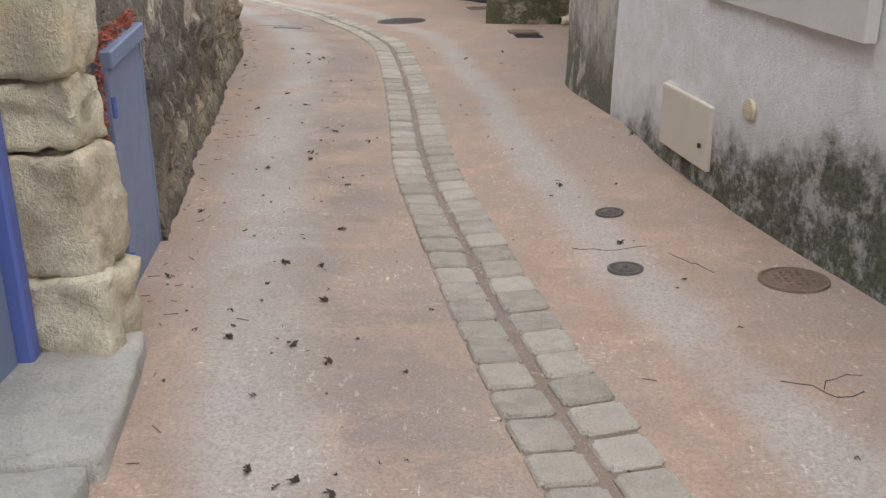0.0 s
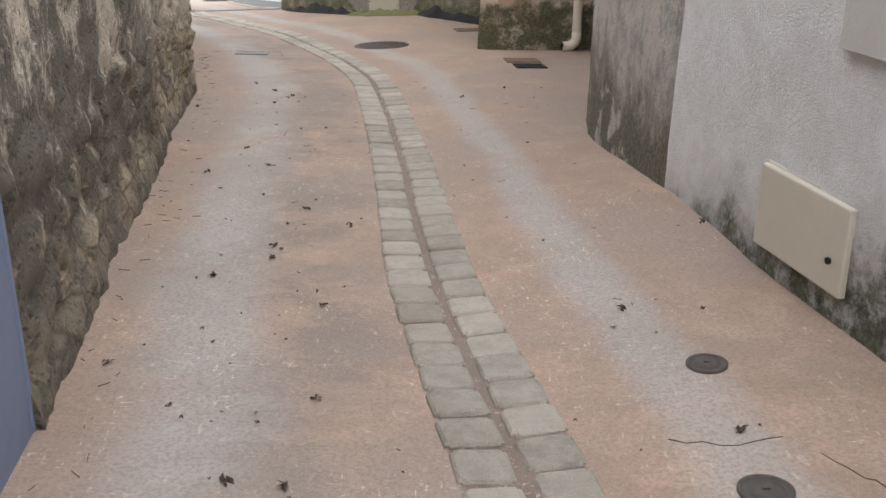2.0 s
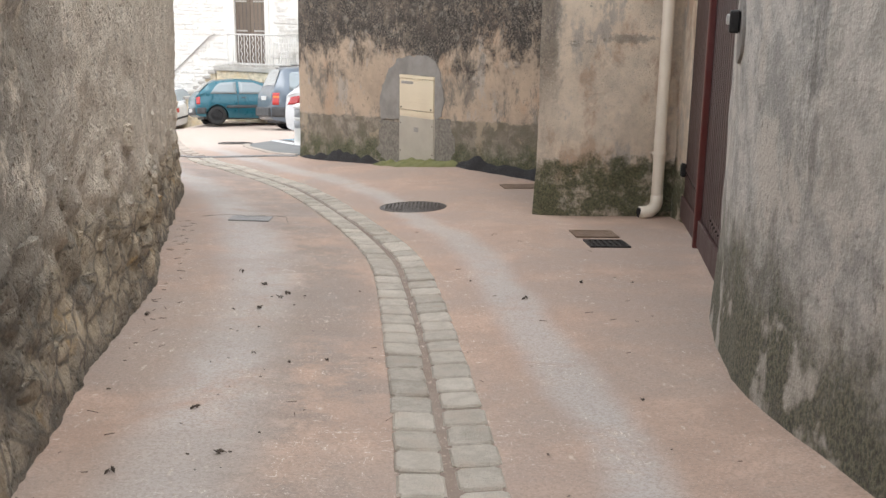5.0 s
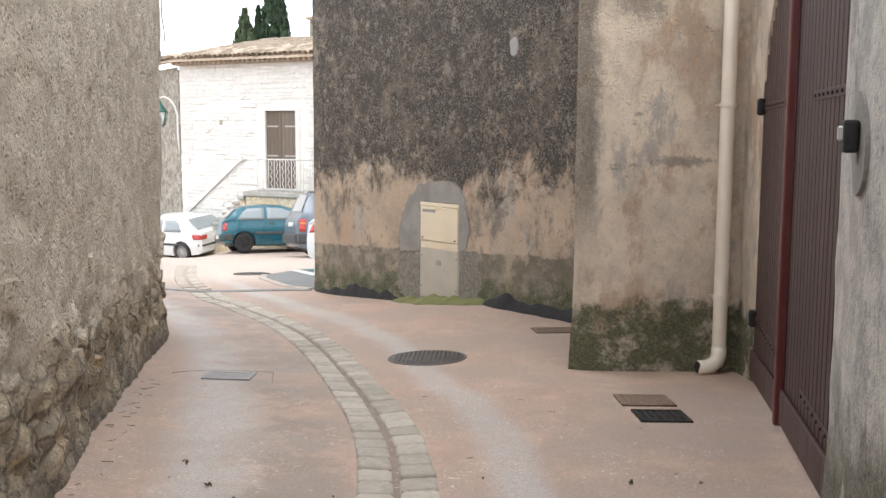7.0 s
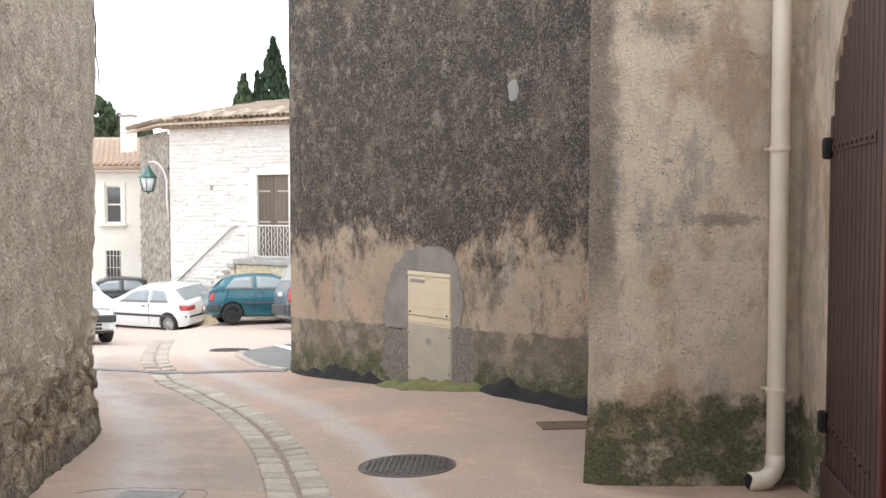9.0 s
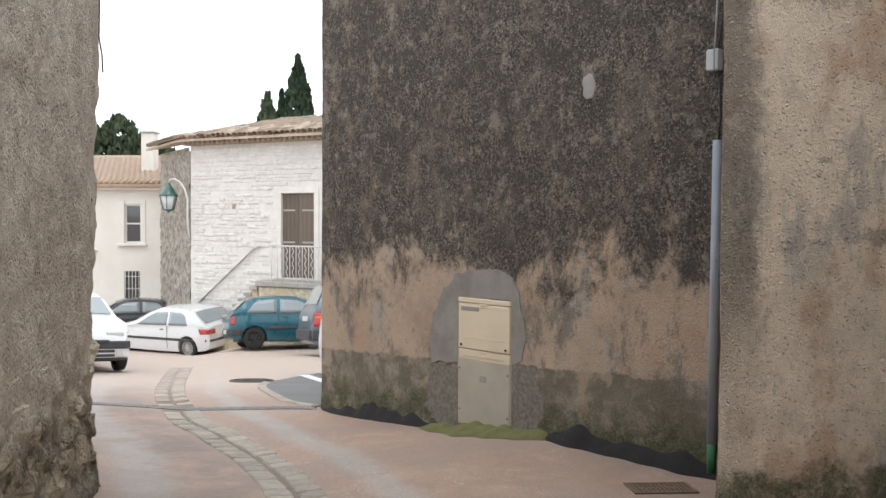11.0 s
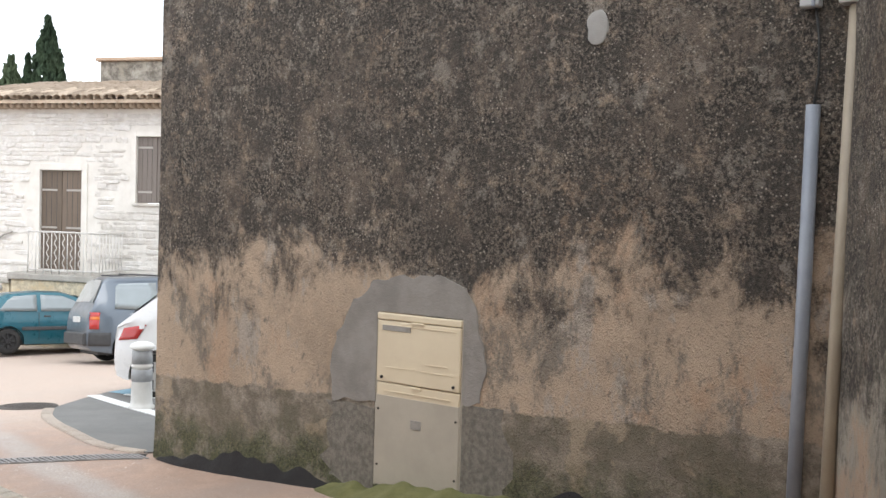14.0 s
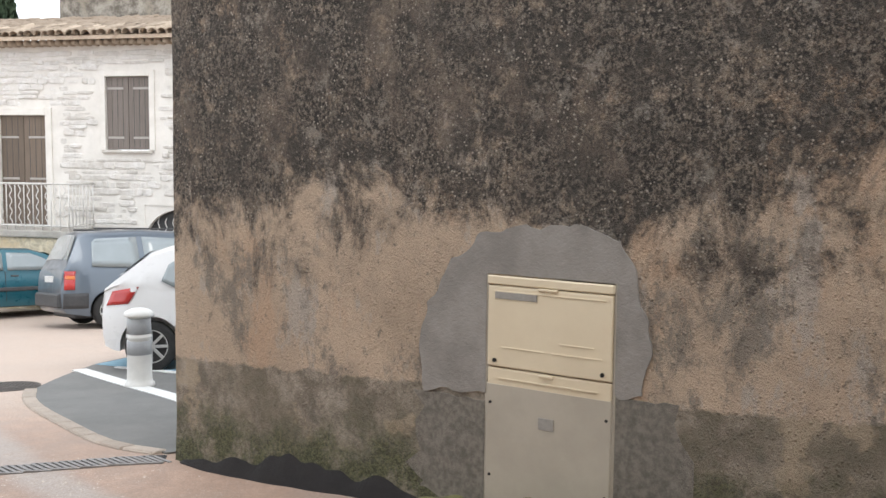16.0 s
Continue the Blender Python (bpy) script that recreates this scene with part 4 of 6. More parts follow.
m = empty("meter_box", white_wall_at(5.31, 0.006, 0.115), "beige plastic meter box cover on the white wall", "meter box")
box("cover", (0.62, 0.05, 0.345), pose(0, 0, 0), M_BOXCOVER, m, 0.008, 2)
box("rim", (0.64, 0.03, 0.362), pose(0, 0.02, 0), M_BOXCOVER, m, 0.004)
cyl("lock", 0.014, 0.014, pose(0.225, -0.028, -0.05, 90), M_IRON, m, 12)
v = empty("wall_vent", white_wall_at(4.64, 0.012, 0.365), "round cream slatted vent grille on the wall", "vent")
lathe("ring", [(0.052, -0.01), (0.052, 0.012), (0.044, 0.016), (0.042, 0.003), (0.01, 0.002)], M_CREAM, v, pose(0, 0, 0, 90), 28)
# dark disc gives the slats a shaded hollow that isn't modelled
cyl("vent_shade_disc", 0.043, 0.004, pose(0, -0.006, 0, 90), M_TRIM, v, 24)
for k in range(-3, 4):
    box("slat", (2 * math.sqrt(0.043 ** 2 - (k * 0.0125) ** 2), 0.012, 0.006), pose(0, -0.013, k * 0.0125, 25), M_CREAM, v, 0.001)
s = empty("window_surround", white_wall_at(4.5, 0.02, 0.955), "smooth pale window surround with dark brown shutter", "window")
box("surround", (1.42, 0.06, 0.26), pose(0, 0.0, 0), M_SIGN, s, 0.003)
box("shutter", (1.3, 0.05, 1.15), pose(-0.08, -0.01, 0.66), M_GATE, s, 0.006)

# bell push on the pier
b = empty("doorbell", pose(1.147, 9.3, 1.215, 0, 0, -101.5), "black and chrome doorbell push on a cement patch", "doorbell")
box("housing", (0.085, 0.05, 0.11), pose(0, -0.02, 0), M_IRON, b, 0.01, 2)
box("button", (0.045, 0.02, 0.05), pose(0, -0.048, 0.01), M_ALLOY, b, 0.006)
bm = bmesh.new()
bmesh.ops.create_circle(bm, cap_ends=True, segments=28, radius=0.14, matrix=pose(0, 0, 0, 90))
for q in bm.verts:
    q.co *= 1 + 0.18 * noise.noise(q.co * 7)
    q.co.z *= 1.25
out = bmesh.ops.extrude_face_region(bm, geom=bm.faces[:])
bmesh.ops.translate(bm, vec=(0, 0.03, 0), verts=[g for g in out["geom"] if isinstance(g, bmesh.types.BMVert)])
tagged(from_bm("cement_patch", bm, M_PATCH, None, pose(1.155, 9.3, 1.19, 0, 0, -101.5)), "smooth grey cement patch round the bell", "patch", kind="structure")

# ---- the corner house: utility cabinet, patch, tar, moss, conduits ----
BIG_A, BIG_B = Vector((1.3, 15.78)), Vector((-2.46, 19.76))
BIG_D = (BIG_B - BIG_A).normalized()
BIG_ANG = math.degrees(math.atan2(-BIG_D.y, -BIG_D.x))


def on_big(x, z, out=0.0):
    """Pose on the corner house's lane face at plan x: local x runs along the wall, -y looks at the lane."""
    u = (x - BIG_A.x) / (BIG_B.x - BIG_A.x)
    p = BIG_A.lerp(BIG_B, u)
    n = Vector((-math.sin(radians(BIG_ANG)), math.cos(radians(BIG_ANG)))) * -1
    return Matrix.Translation((p.x + n.x * out, p.y + n.y * out, z)) @ pose(0, 0, 0, 0, 0, BIG_ANG)


c = empty("utility_cabinet", on_big(-0.665, -0.79, -0.03), "cream and grey plastic utility cabinet set in wall", "cabinet")
W = 0.70
box("lower_panel", (W, 0.08, 0.62), pose(0, -0.005, 0.29), M_GREYCAB, c, 0.006)
box("door", (W - 0.01, 0.06, 0.415), pose(0, -0.018, 0.895), M_CREAM, c, 0.008, 2)
box("flap", (W - 0.01, 0.055, 0.125), pose(0, -0.016, 0.618), M_CREAM, c, 0.006)
box("head", (W, 0.06, 0.045), pose(0, -0.02, 1.13), M_CREAM, c, 0.006)
box("label_plate", (0.24, 0.006, 0.035), pose(-0.18, -0.05, 1.055), M_LABEL, c, 0.001)
box("catch", (0.11, 0.02, 0.012), pose(0, -0.05, 1.1), M_CREAM, c, 0.003)
box("catch", (0.08, 0.02, 0.014), pose(0, -0.05, 0.672), M_CREAM, c, 0.003)
for xx, zz, ww in ((-0.14, 0.79, 0.24), (0.16, 0.79, 0.27), (0.0, 0.63, 0.55), (0.16, 0.84, 0.18), (0.0, 1.075, 0.62)):
    box("rib", (ww, 0.006, 0.007), pose(xx, -0.049, zz), M_CREAM, c, 0.001)
for xx in (-0.3, 0.3):
    cyl("lock", 0.011, 0.012, pose(xx, -0.05, 0.72, 90), M_IRON, c, 10)
    cyl("screw", 0.008, 0.006, pose(xx * 1.08, -0.047, 0.5, 90), M_IRON, c, 8)
    cyl("screw", 0.008, 0.006, pose(xx * 1.08, -0.047, 0.12, 90), M_IRON, c, 8)
box("badge", (0.085, 0.006, 0.06), pose(0, -0.047, 0.43), M_LABEL, c, 0.001)
for xx in (-1, 1):
    box("side_frame", (0.018, 0.03, 1.2), pose(xx * (W / 2 + 0.006), -0.02, 0.57), M_GREYCAB, c, 0.003)

outline = [(-0.75, -0.26), (-0.78, 0.0), (-0.72, 0.2), (-0.58, 0.45), (-0.42, 0.56), (-0.2, 0.64), (0.2, 0.65), (0.36, 0.58), (0.45, 0.45), (0.53, 0.15), (0.5, -0.14), (0.36, -0.14), (0.36, 0.39), (-0.36, 0.39), (-0.36, -0.23)]
rag = []
for (x0, z0), (x1, z1) in zip(outline, outline[1:] + outline[:1]):
    inner = abs(x0) <= 0.36 and abs(x1) <= 0.36 and z0 < 0.5 and z1 < 0.5
    for k in range(8):
        t = k / 8
        x_, z_ = x0 + (x1 - x0) * t, z0 + (z1 - z0) * t
        w_ = 0 if inner else 0.04
        rag.append((x_ + w_ * noise.noise((x_ * 9, z_ * 9, 2)), z_ + w_ * noise.noise((x_ * 9, z_ * 9, 7))))
patch = prism("cement_surround", rag, 0.06, M_PATCH, None, on_big(-0.665, -0.02, 0.008))
tagged(patch, "grey cement patch round the cabinet", "patch", kind="structure")
for x0, x1, zt in ((-0.82, -0.365, -0.275), (0.365, 0.68, -0.15)):
    rag = [(x0 + (x1 - x0) * k / 8, zt + 0.015 * noise.noise((k * 0.9, x0, 0))) for k in range(9)] + [(x1 + 0.16 * noise.noise((x1, k * 0.8, 5)) * (x1 > 0.5), zt - 0.66 * k / 8) for k in range(1, 9)] + [(x0 + 0.16 * noise.noise((x0, k * 0.8, 5)) * (x0 < -0.5), zt - 0.66 * (8 - k) / 8) for k in range(8)]
    tagged(prism("roughcast_patch", rag, 0.06, M_PEBBLE, None, on_big(-0.665, -0.02, 0.007)), "coarse grey roughcast patch beside the cabinet", "patch", kind="structure")
bm = bmesh.new()
bmesh.ops.create_uvsphere(bm, u_segments=14, v_segments=9, radius=0.1)
for q in bm.verts:
    q.co.y *= 0.08
    q.co += noise.noise_vector(q.co * 12) * 0.015
tagged(from_bm("cement_dab", bm, M_DAB, None, on_big(0.18, 2.14, 0.0) @ Matrix.Diagonal((0.8, 1, 1, 1)), True), "small pale cement dab on the wall", "patch", kind="structure")


def foot_strip(name, x0, x1, rise, depth, mat, label, seed, cat):
    """A ragged low strip along the foot of the corner house."""
    n = max(8, int(abs(x1 - x0) / 0.022))
    bm = bmesh.new()
    prev = None
    for k in range(n + 1):
        x = x0 + (x1 - x0) * k / n
        e = math.sin(math.pi * k / n) ** 0.45
        m0 = on_big(x, 0)
        f = m0 @ Vector((0, -depth * e * (0.8 + 0.5 * noise.noise((x * 5, seed, 0))) - 0.03, 0))
        w = m0 @ Vector((0, 0.08, 0))
        hz = rise * e * (0.75 + 0.9 * noise.noise((x * 4, seed, 4)) + 0.45 * noise.noise((x * 9, seed, 9)))
        zf, zw = floor_at(f.x, f.y), floor_at(w.x, w.y)
        mid = f.lerp(w, 0.55)
        ring = [bm.verts.new(p) for p in ((f.x, f.y, zf - 0.03), (f.x, f.y, zf + 0.006), (mid.x, mid.y, zf + max(0.012, hz * 0.6)), (w.x, w.y, zw + max(0.015, hz)), (w.x, w.y, zw - 0.03))]
        if prev:
            for i in range(4):
                bm.faces.new((prev[i], ring[i], ring[i + 1], prev[i + 1]))
        prev = ring
    return tagged(from_bm(name, bm, mat, smooth=True), label, cat, kind="structure")


foot_strip("bitumen_foot", -2.5, -1.1, 0.3, 0.07, M_TAR_SHADE, "ragged black bitumen along the wall foot", 1.0, "bitumen")
foot_strip("bitumen_foot", -0.25, 1.2, 0.24, 0.12, M_TAR_SHADE, "ragged black bitumen along the wall foot", 5.0, "bitumen")
foot_strip("moss_mound", -1.25, -0.05, 0.15, 0.32, M_MOSS, "low green moss mound below the cabinet", 9.0, "moss")

e = empty("grey_conduit", on_big(1.04, 0, 0.03), "grey plastic cable conduit clipped to the wall", "conduit")
tube("duct", [(-0.02, 0, -0.5), (-0.01, 0, 0.5), (0, 0, 1.64)], 0.036, M_GREYPIPE, e, 12)
tube("green_end", [(-0.02, 0, -0.72), (-0.02, 0, -0.48)], 0.032, M_GREENPIPE, e, 12)
tube("cable", [(0.0, 0, 1.6), (0.02, 0, 1.8), (0.015, 0, 1.98), (-0.01, 0, 2.15)], 0.008, M_CABLE, e, 6)
e = empty("beige_conduit", on_big(1.15, 0, 0.035), "beige plastic conduit with grey junction box", "conduit")
tube("duct", [(-0.02, 0, -0.75), (0.0, 0, 0.6), (0.03, 0, 2.12)], 0.034, M_BEIGEPIPE, e, 12)
tube("thin_pipe", [(0.035, 0.01, -0.75), (0.05, 0.01, 0.6), (0.075, 0.01, 2.12)], 0.009, M_BEIGEPIPE, e, 6)
box("junction_box", (0.15, 0.1, 0.15), pose(0.03, -0.01, 2.2), M_JUNCTION, e, 0.012, 2)
e = empty("cable_clamp", on_big(1.02, 2.2, 0.04), "grey cable clamp box with wires going up", "junction box")
box("body", (0.1, 0.07, 0.15), pose(0, 0, 0), M_JUNCTION, e, 0.012, 2)
box("groove", (0.02, 0.08, 0.15), pose(0.02, 0, 0), M_GREYPIPE, e, 0.004)
tube("wire", [(0.0, 0.0, 0.05), (0.02, 0, 0.4), (0.01, 0, 3.5)], 0.007, M_JUNCTION, e, 6)
tube("wire", [(0.03, 0.0, 0.05), (0.06, 0, 0.25), (0.12, 0, 0.5), (0.16, 0, 3.5)], 0.006, M_CABLE, e, 6)
tube("wire", [(0.2, 0.0, 0.02), (0.32, 0, 0.08), (0.4, 0.0, 0.25), (0.42, 0, 3.5)], 0.007, M_CABLE, e, 6)

# vine and bracket on the end of the left wall
e = empty("wall_hook", pose(-3.36, 15.55, 1.2), "rusty iron hook in the wall end", "hook")
tube("ring", [(-0.02, 0, 0.05), (0.05, 0, 0.045), (0.065, 0, 0), (0.05, 0, -0.045), (-0.02, 0, -0.05)], 0.01, M_IRON, e, 8)
rnd = random.Random(3)
vine = []
e = empty("dry_vine", pose(-3.36, 15.72, 1.0), "dry leafless vine stems hanging on the wall corner", "vine")
for k in range(7):
    x, y, z = rnd.uniform(-0.05, 0.05), rnd.uniform(-0.15, 0.12), 2.4
    pts = []
    while z > rnd.uniform(0.2, 1.4):
        pts.append((x + 0.03, y, z))
        z -= 0.12
        x += rnd.uniform(-0.012, 0.012)
        y += rnd.uniform(-0.03, 0.03)
    tube("stem", pts, 0.006, M_STEM, e, 5)


# ---- the square: parking bay, bollard ----
def sheet(name, outline, dz, mat, label, cat, parent=None):
    bm = bmesh.new()
    f = bm.faces.new([bm.verts.new((x, y, 0)) for x, y in outline])
    bmesh.ops.triangulate(bm, faces=[f])
    bmesh.ops.subdivide_edges(bm, edges=bm.edges[:], cuts=4, use_grid_fill=True)
    for q in bm.verts:
        q.co.z = floor_at(q.co.x, q.co.y) + dz
    out = bmesh.ops.extrude_face_region(bm, geom=bm.faces[:])
    bmesh.ops.translate(bm, vec=(0, 0, -0.05), verts=[g for g in out["geom"] if isinstance(g, bmesh.types.BMVert)])
    return tagged(from_bm(name, bm, mat, parent), label, cat, kind="structure")


sheet("parking_bay", [(-2.62, 20.05), (-3.0, 20.55), (-3.6, 21.9), (-3.95, 22.9), (-4.1, 23.8), (-3.98, 24.7), (-3.75, 25.7), (-2.9, 27.5), (2, 27.5), (2, 22.5), (-1.2, 22.5), (-2.3, 20.2)], 0.012, M_ASPHALT, "grey asphalt parking bay", "parking bay")
sheet("bay_line", [(-3.95, 25.12), (-3.8, 25.2), (-2.0, 21.4), (-2.16, 21.3)], 0.018, M_LINE, "white painted parking line", "road marking")
sheet("bay_line_blue", [(-3.75, 25.6), (-3.45, 26.2), (-1.4, 24.6), (-1.6, 23.5)], 0.017, M_BLUELINE, "worn blue painted parking marking", "road marking")
sheet("bay_line_thin", [(-3.5, 25.2), (-3.46, 25.3), (-1.6, 23.45), (-1.7, 23.38)], 0.022, M_LINE, "thin white painted parking line", "road marking")
kerb = smooth_line([(-2.66, 20.08), (-3.05, 20.55), (-3.65, 21.9), (-4.0, 22.9), (-4.15, 23.8)], 0.33)
for p, q in zip(kerb, kerb[1:]):
    d = q - p
    mid = (p + q) / 2
    tagged(box("edging_stone", (d.length - 0.01, 0.13, 0.08), tilt_at(mid.x, mid.y) @ pose(0, 0, -0.02, 0, 0, math.degrees(math.atan2(d.y, d.x))), M_SETT_FAR, ground, 0.012))

bx, by = -3.08, 23.6
b = empty("bollard", pose(bx, by, floor_at(bx, by)), "white plastic bollard with grey reflective bands", "bollard")
lathe("post", [(0.15, 0.0), (0.15, 0.04), (0.13, 0.06), (0.125, 0.1), (0.115, 0.5), (0.125, 0.51), (0.125, 0.53), (0.113, 0.54), (0.11, 0.72), (0.145, 0.73), (0.15, 0.745), (0.13, 0.775), (0.07, 0.8), (0.02, 0.805)], M_BOLLARD, b, None, 28)
lathe("band", [(0.114, 0.55), (0.121, 0.552), (0.117, 0.705), (0.11, 0.708)], M_BAND, b, None, 28)
lathe("band", [(0.118, 0.34), (0.124, 0.342), (0.122, 0.48), (0.116, 0.482)], M_BAND, b, None, 28)


# ---- cars ----
def car(name, spec, at, label, paint, rim, group="parked cars"):
    """spec: length, half width, rows of (x, low, belt, top), side windows, wheels; x runs from the tail (0) to the nose."""
    c = empty(name, at, label, "car", group)
    W, rows = spec["half"], spec["rows"]
    xs0 = [r[0] for r in rows]
    L = xs0[-1]

    def low(x): return float(np.interp(x, xs0, [r[1] for r in rows]))
    def belt(x): return float(np.interp(x, xs0, [r[2] for r in rows]))
    def top(x): return float(np.interp(x, xs0, [r[3] for r in rows]))

    def half(x, z):
        """Half width at x, z: bowed sides, tumblehome above the belt, rounded ends."""
        u = min(x, L - x)
        end = 1 - 0.16 * max(0.0, 1 - u / 0.5) ** 2.2
        lo, be, to = low(x), belt(x), top(x)
        if z <= be:
            t = (z - lo) / max(0.05, be - lo)
            k = 0.93 + 0.07 * math.sin(math.pi * min(1, max(0, t * 0.85 + 0.12)))
        else:
            t = (z - be) / max(0.05, 1.36 - be)
            k = 0.975 - 0.2 * t
        return W * k * end

    count = 64
    xs = sorted(set([round(L * i / count, 4) for i in range(count + 1)] + xs0))
    bm = bmesh.new()
    rings = []
    for x in xs:
        lo, be, to = low(x), belt(x), top(x)
        zs = [lo + (be - lo) * t for t in (0, 0.12, 0.3, 0.5, 0.7, 0.88, 1)]
        zs += [be + (to - be) * t for t in (0.25, 0.5, 0.75, 0.93)]
        ring = [(half(x, z), z) for z in zs]
        w = half(x, to)
        ring += [(w - 0.05, to - 0.006), (w * 0.72, to + 0.012), (w * 0.35, to + 0.028), (0, to + 0.034)]
        ring = [(max(0, r), z) for r, z in ring]
        full = [(-r, z) for r, z in ring] + [(r, z) for r, z in reversed(ring[:-1])]
        rings.append([bm.verts.new((x, r, z)) for r, z in full])
    m = len(rings[0])
    for a, b_ in zip(rings, rings[1:]):
        for k in range(m - 1):
            bm.faces.new((a[k], b_[k], b_[k + 1], a[k + 1]))
        bm.faces.new((a[m - 1], b_[m - 1], b_[0], a[0]))
    bm.faces.new(rings[0])
    bm.faces.new(rings[-1][::-1])
    body = from_bm("body", bm, paint, c, smooth=True)
    r = spec["wheel"]
    cut = bmesh.new()
    for wx in spec["axles"]:
        add_cyl(cut, r + 0.055, r + 0.055, 0.5, pose(wx, -W, r, 90), 28)
        add_cyl(cut, r + 0.055, r + 0.055, 0.5, pose(wx, W, r, 90), 28)
    cutter = from_bm("cutter", cut, M_TRIM)
    cutter.matrix_basis = at
    mod = body.modifiers.new("arch", "BOOLEAN")
    mod.object, mod.operation, mod.solver = cutter, "DIFFERENCE", "EXACT"
    bpy.context.view_layer.update()
    done = bpy.data.meshes.new_from_object(body.evaluated_get(bpy.context.evaluated_depsgraph_get()))
    body.modifiers.clear()
    body.data = done
    body.data.set_sharp_from_angle(angle=radians(38))
    if len(done.materials) > 1:
        done.materials.clear()
        done.materials.append(paint)
        done.polygons.foreach_set("material_index", [0] * len(done.polygons))
    bpy.data.objects.remove(cutter)

    def panel(part, outline, mat, side, lift=0.006):
        """A thin panel that follows the car's flank; outline in x, z."""
        q = bmesh.new()
        f = q.faces.new([q.verts.new((x, 0, z)) for x, z in outline])
        bmesh.ops.triangulate(q, faces=[f])
        bmesh.ops.subdivide_edges(q, edges=q.edges[:], cuts=3, use_grid_fill=True)
        for v_ in q.verts:
            v_.co.y = side * (half(v_.co.x, v_.co.z) + lift)
        out_ = bmesh.ops.extrude_face_region(q, geom=q.faces[:])
        bmesh.ops.translate(q, vec=(0, -side * (lift + 0.012), 0), verts=[g for g in out_["geom"] if isinstance(g, bmesh.types.BMVert)])
        return from_bm(part, q, mat, c, smooth=True)

    def cross(part, x0, x1, t, mat, lift=0.008):
        """A pane across the car that follows the top line from x0 to x1."""
        verts, faces = [], []
        n = 9
        for k in range(n):
            x = x0 + (x1 - x0) * k / (n - 1)
            dx = 0.01
            nx, nz = -(top(x + dx) - top(x - dx)), 2 * dx
            ln = math.hypot(nx, nz)
            nx, nz = nx / ln * lift, nz / ln * lift
            w = half(x, top(x)) * t
            for j in range(7):
                y = w * (j / 3 - 1)
                bulge = 0.034 * (1 - (y / half(x, top(x))) ** 2) ** 0.5 - 0.0
                verts.append((x + nx, y, top(x) + nz + bulge))
        for k in range(n - 1):
            for j in range(6):
                i = k * 7 + j
                faces.append((i, i + 1, i + 8, i + 7))
        return mesh(part, verts, faces, mat, c, None, True)

    for side in (-1, 1):
        for outline in spec["windows"]:
            panel("side_window", outline, M_SKYPALE_GLASS, side)
        for part, outline, mat in spec.get("panels", ()):
            panel(part, outline, mat, side, 0.012)
        for wx in spec["axles"]:
            wheel = mesh("wheel", *wheel_mesh(r), M_TYRE, c, pose(wx, side * (W - 0.1), r, 90 * side), True)
            rim_part(wheel, r * 0.68, rim, spec.get("spokes", 10))
    cross("rear_window", *spec["rear_glass"], 0.9, M_SKYPALE_GLASS)
    cross("windscreen", *spec["front_glass"], 0.9, M_SKYPALE_GLASS)
    box("underbody", (L - 0.5, W * 1.5, 0.12), pose(L / 2, 0, 0.24), M_TRIM, c, 0.02)
    for part, size, at_, mat in spec.get("boxes", ()):
        box(part, size, pose(*at_), mat, c, min(size) * 0.2)
    return c


def wheel_mesh(r):
    prof = [(r * 0.66, -0.085), (r * 0.9, -0.09), (r * 0.975, -0.07), (r, -0.04), (r, 0.04), (r * 0.975, 0.07), (r * 0.9, 0.09), (r * 0.66, 0.085)]
    verts, faces, n = [], [], 28
    for rr, z in prof:
        verts += [(rr * math.cos(2 * math.pi * k / n), rr * math.sin(2 * math.pi * k / n), z) for k in range(n)]
    for i in range(len(prof) - 1):
        faces += [(i * n + k, i * n + (k + 1) % n, (i + 1) * n + (k + 1) % n, (i + 1) * n + k) for k in range(n)]
    return verts, faces


def rim_part(wheel, r, mat, spokes):
    bm = bmesh.new()
    add_cyl(bm, r * 0.24, r * 0.2, 0.05, pose(0, 0, -0.065), 14)
    for k in range(spokes):
        add_box(bm, (r * 0.8, r * 0.17, 0.03), pose(0, 0, 0, 0, 0, 360 * k / spokes) @ pose(r * 0.58, 0, -0.06), 0.004)
    n = 24
    for k in range(n):
        add_box(bm, (0.03, 2 * math.pi * r / n * 1.04, 0.06), pose(0, 0, 0, 0, 0, 360 * k / n) @ pose(r * 0.98, 0, -0.055))
    from_bm("rim", bm, mat, wheel)
    cyl("brake_disc", r * 0.95, 0.02, pose(0, 0, -0.01), M_TRIM, wheel, 20)


def plate_text(c, at, body):
    cu = bpy.data.curves.new("plate_text", "FONT")
    cu.body, cu.size, cu.align_x, cu.align_y, cu.extrude = body, 0.085, "CENTER", "CENTER", 0.001
    ob = new("plate_letters", cu)
    dg = bpy.context.evaluated_depsgraph_get()
    me = bpy.data.meshes.new_from_object(ob.evaluated_get(dg))
    bpy.data.objects.remove(ob)
    me.materials.clear()
    me.materials.append(M_CABLE)
    return place(new("plate_letters", me), c, at)


P_TEAL = make_paint("teal_metallic_paint", (0.008, 0.095, 0.13), 0.25, 0.3)
P_WHITE = make_paint("white_car_paint", (0.68, 0.68, 0.68), 0.25)
P_GREY = make_paint("blue_grey_metallic_paint", (0.115, 0.14, 0.17), 0.3, 0.4)
P_BLACK = make_paint("black_car_paint", (0.012, 0.012, 0.016), 0.2)

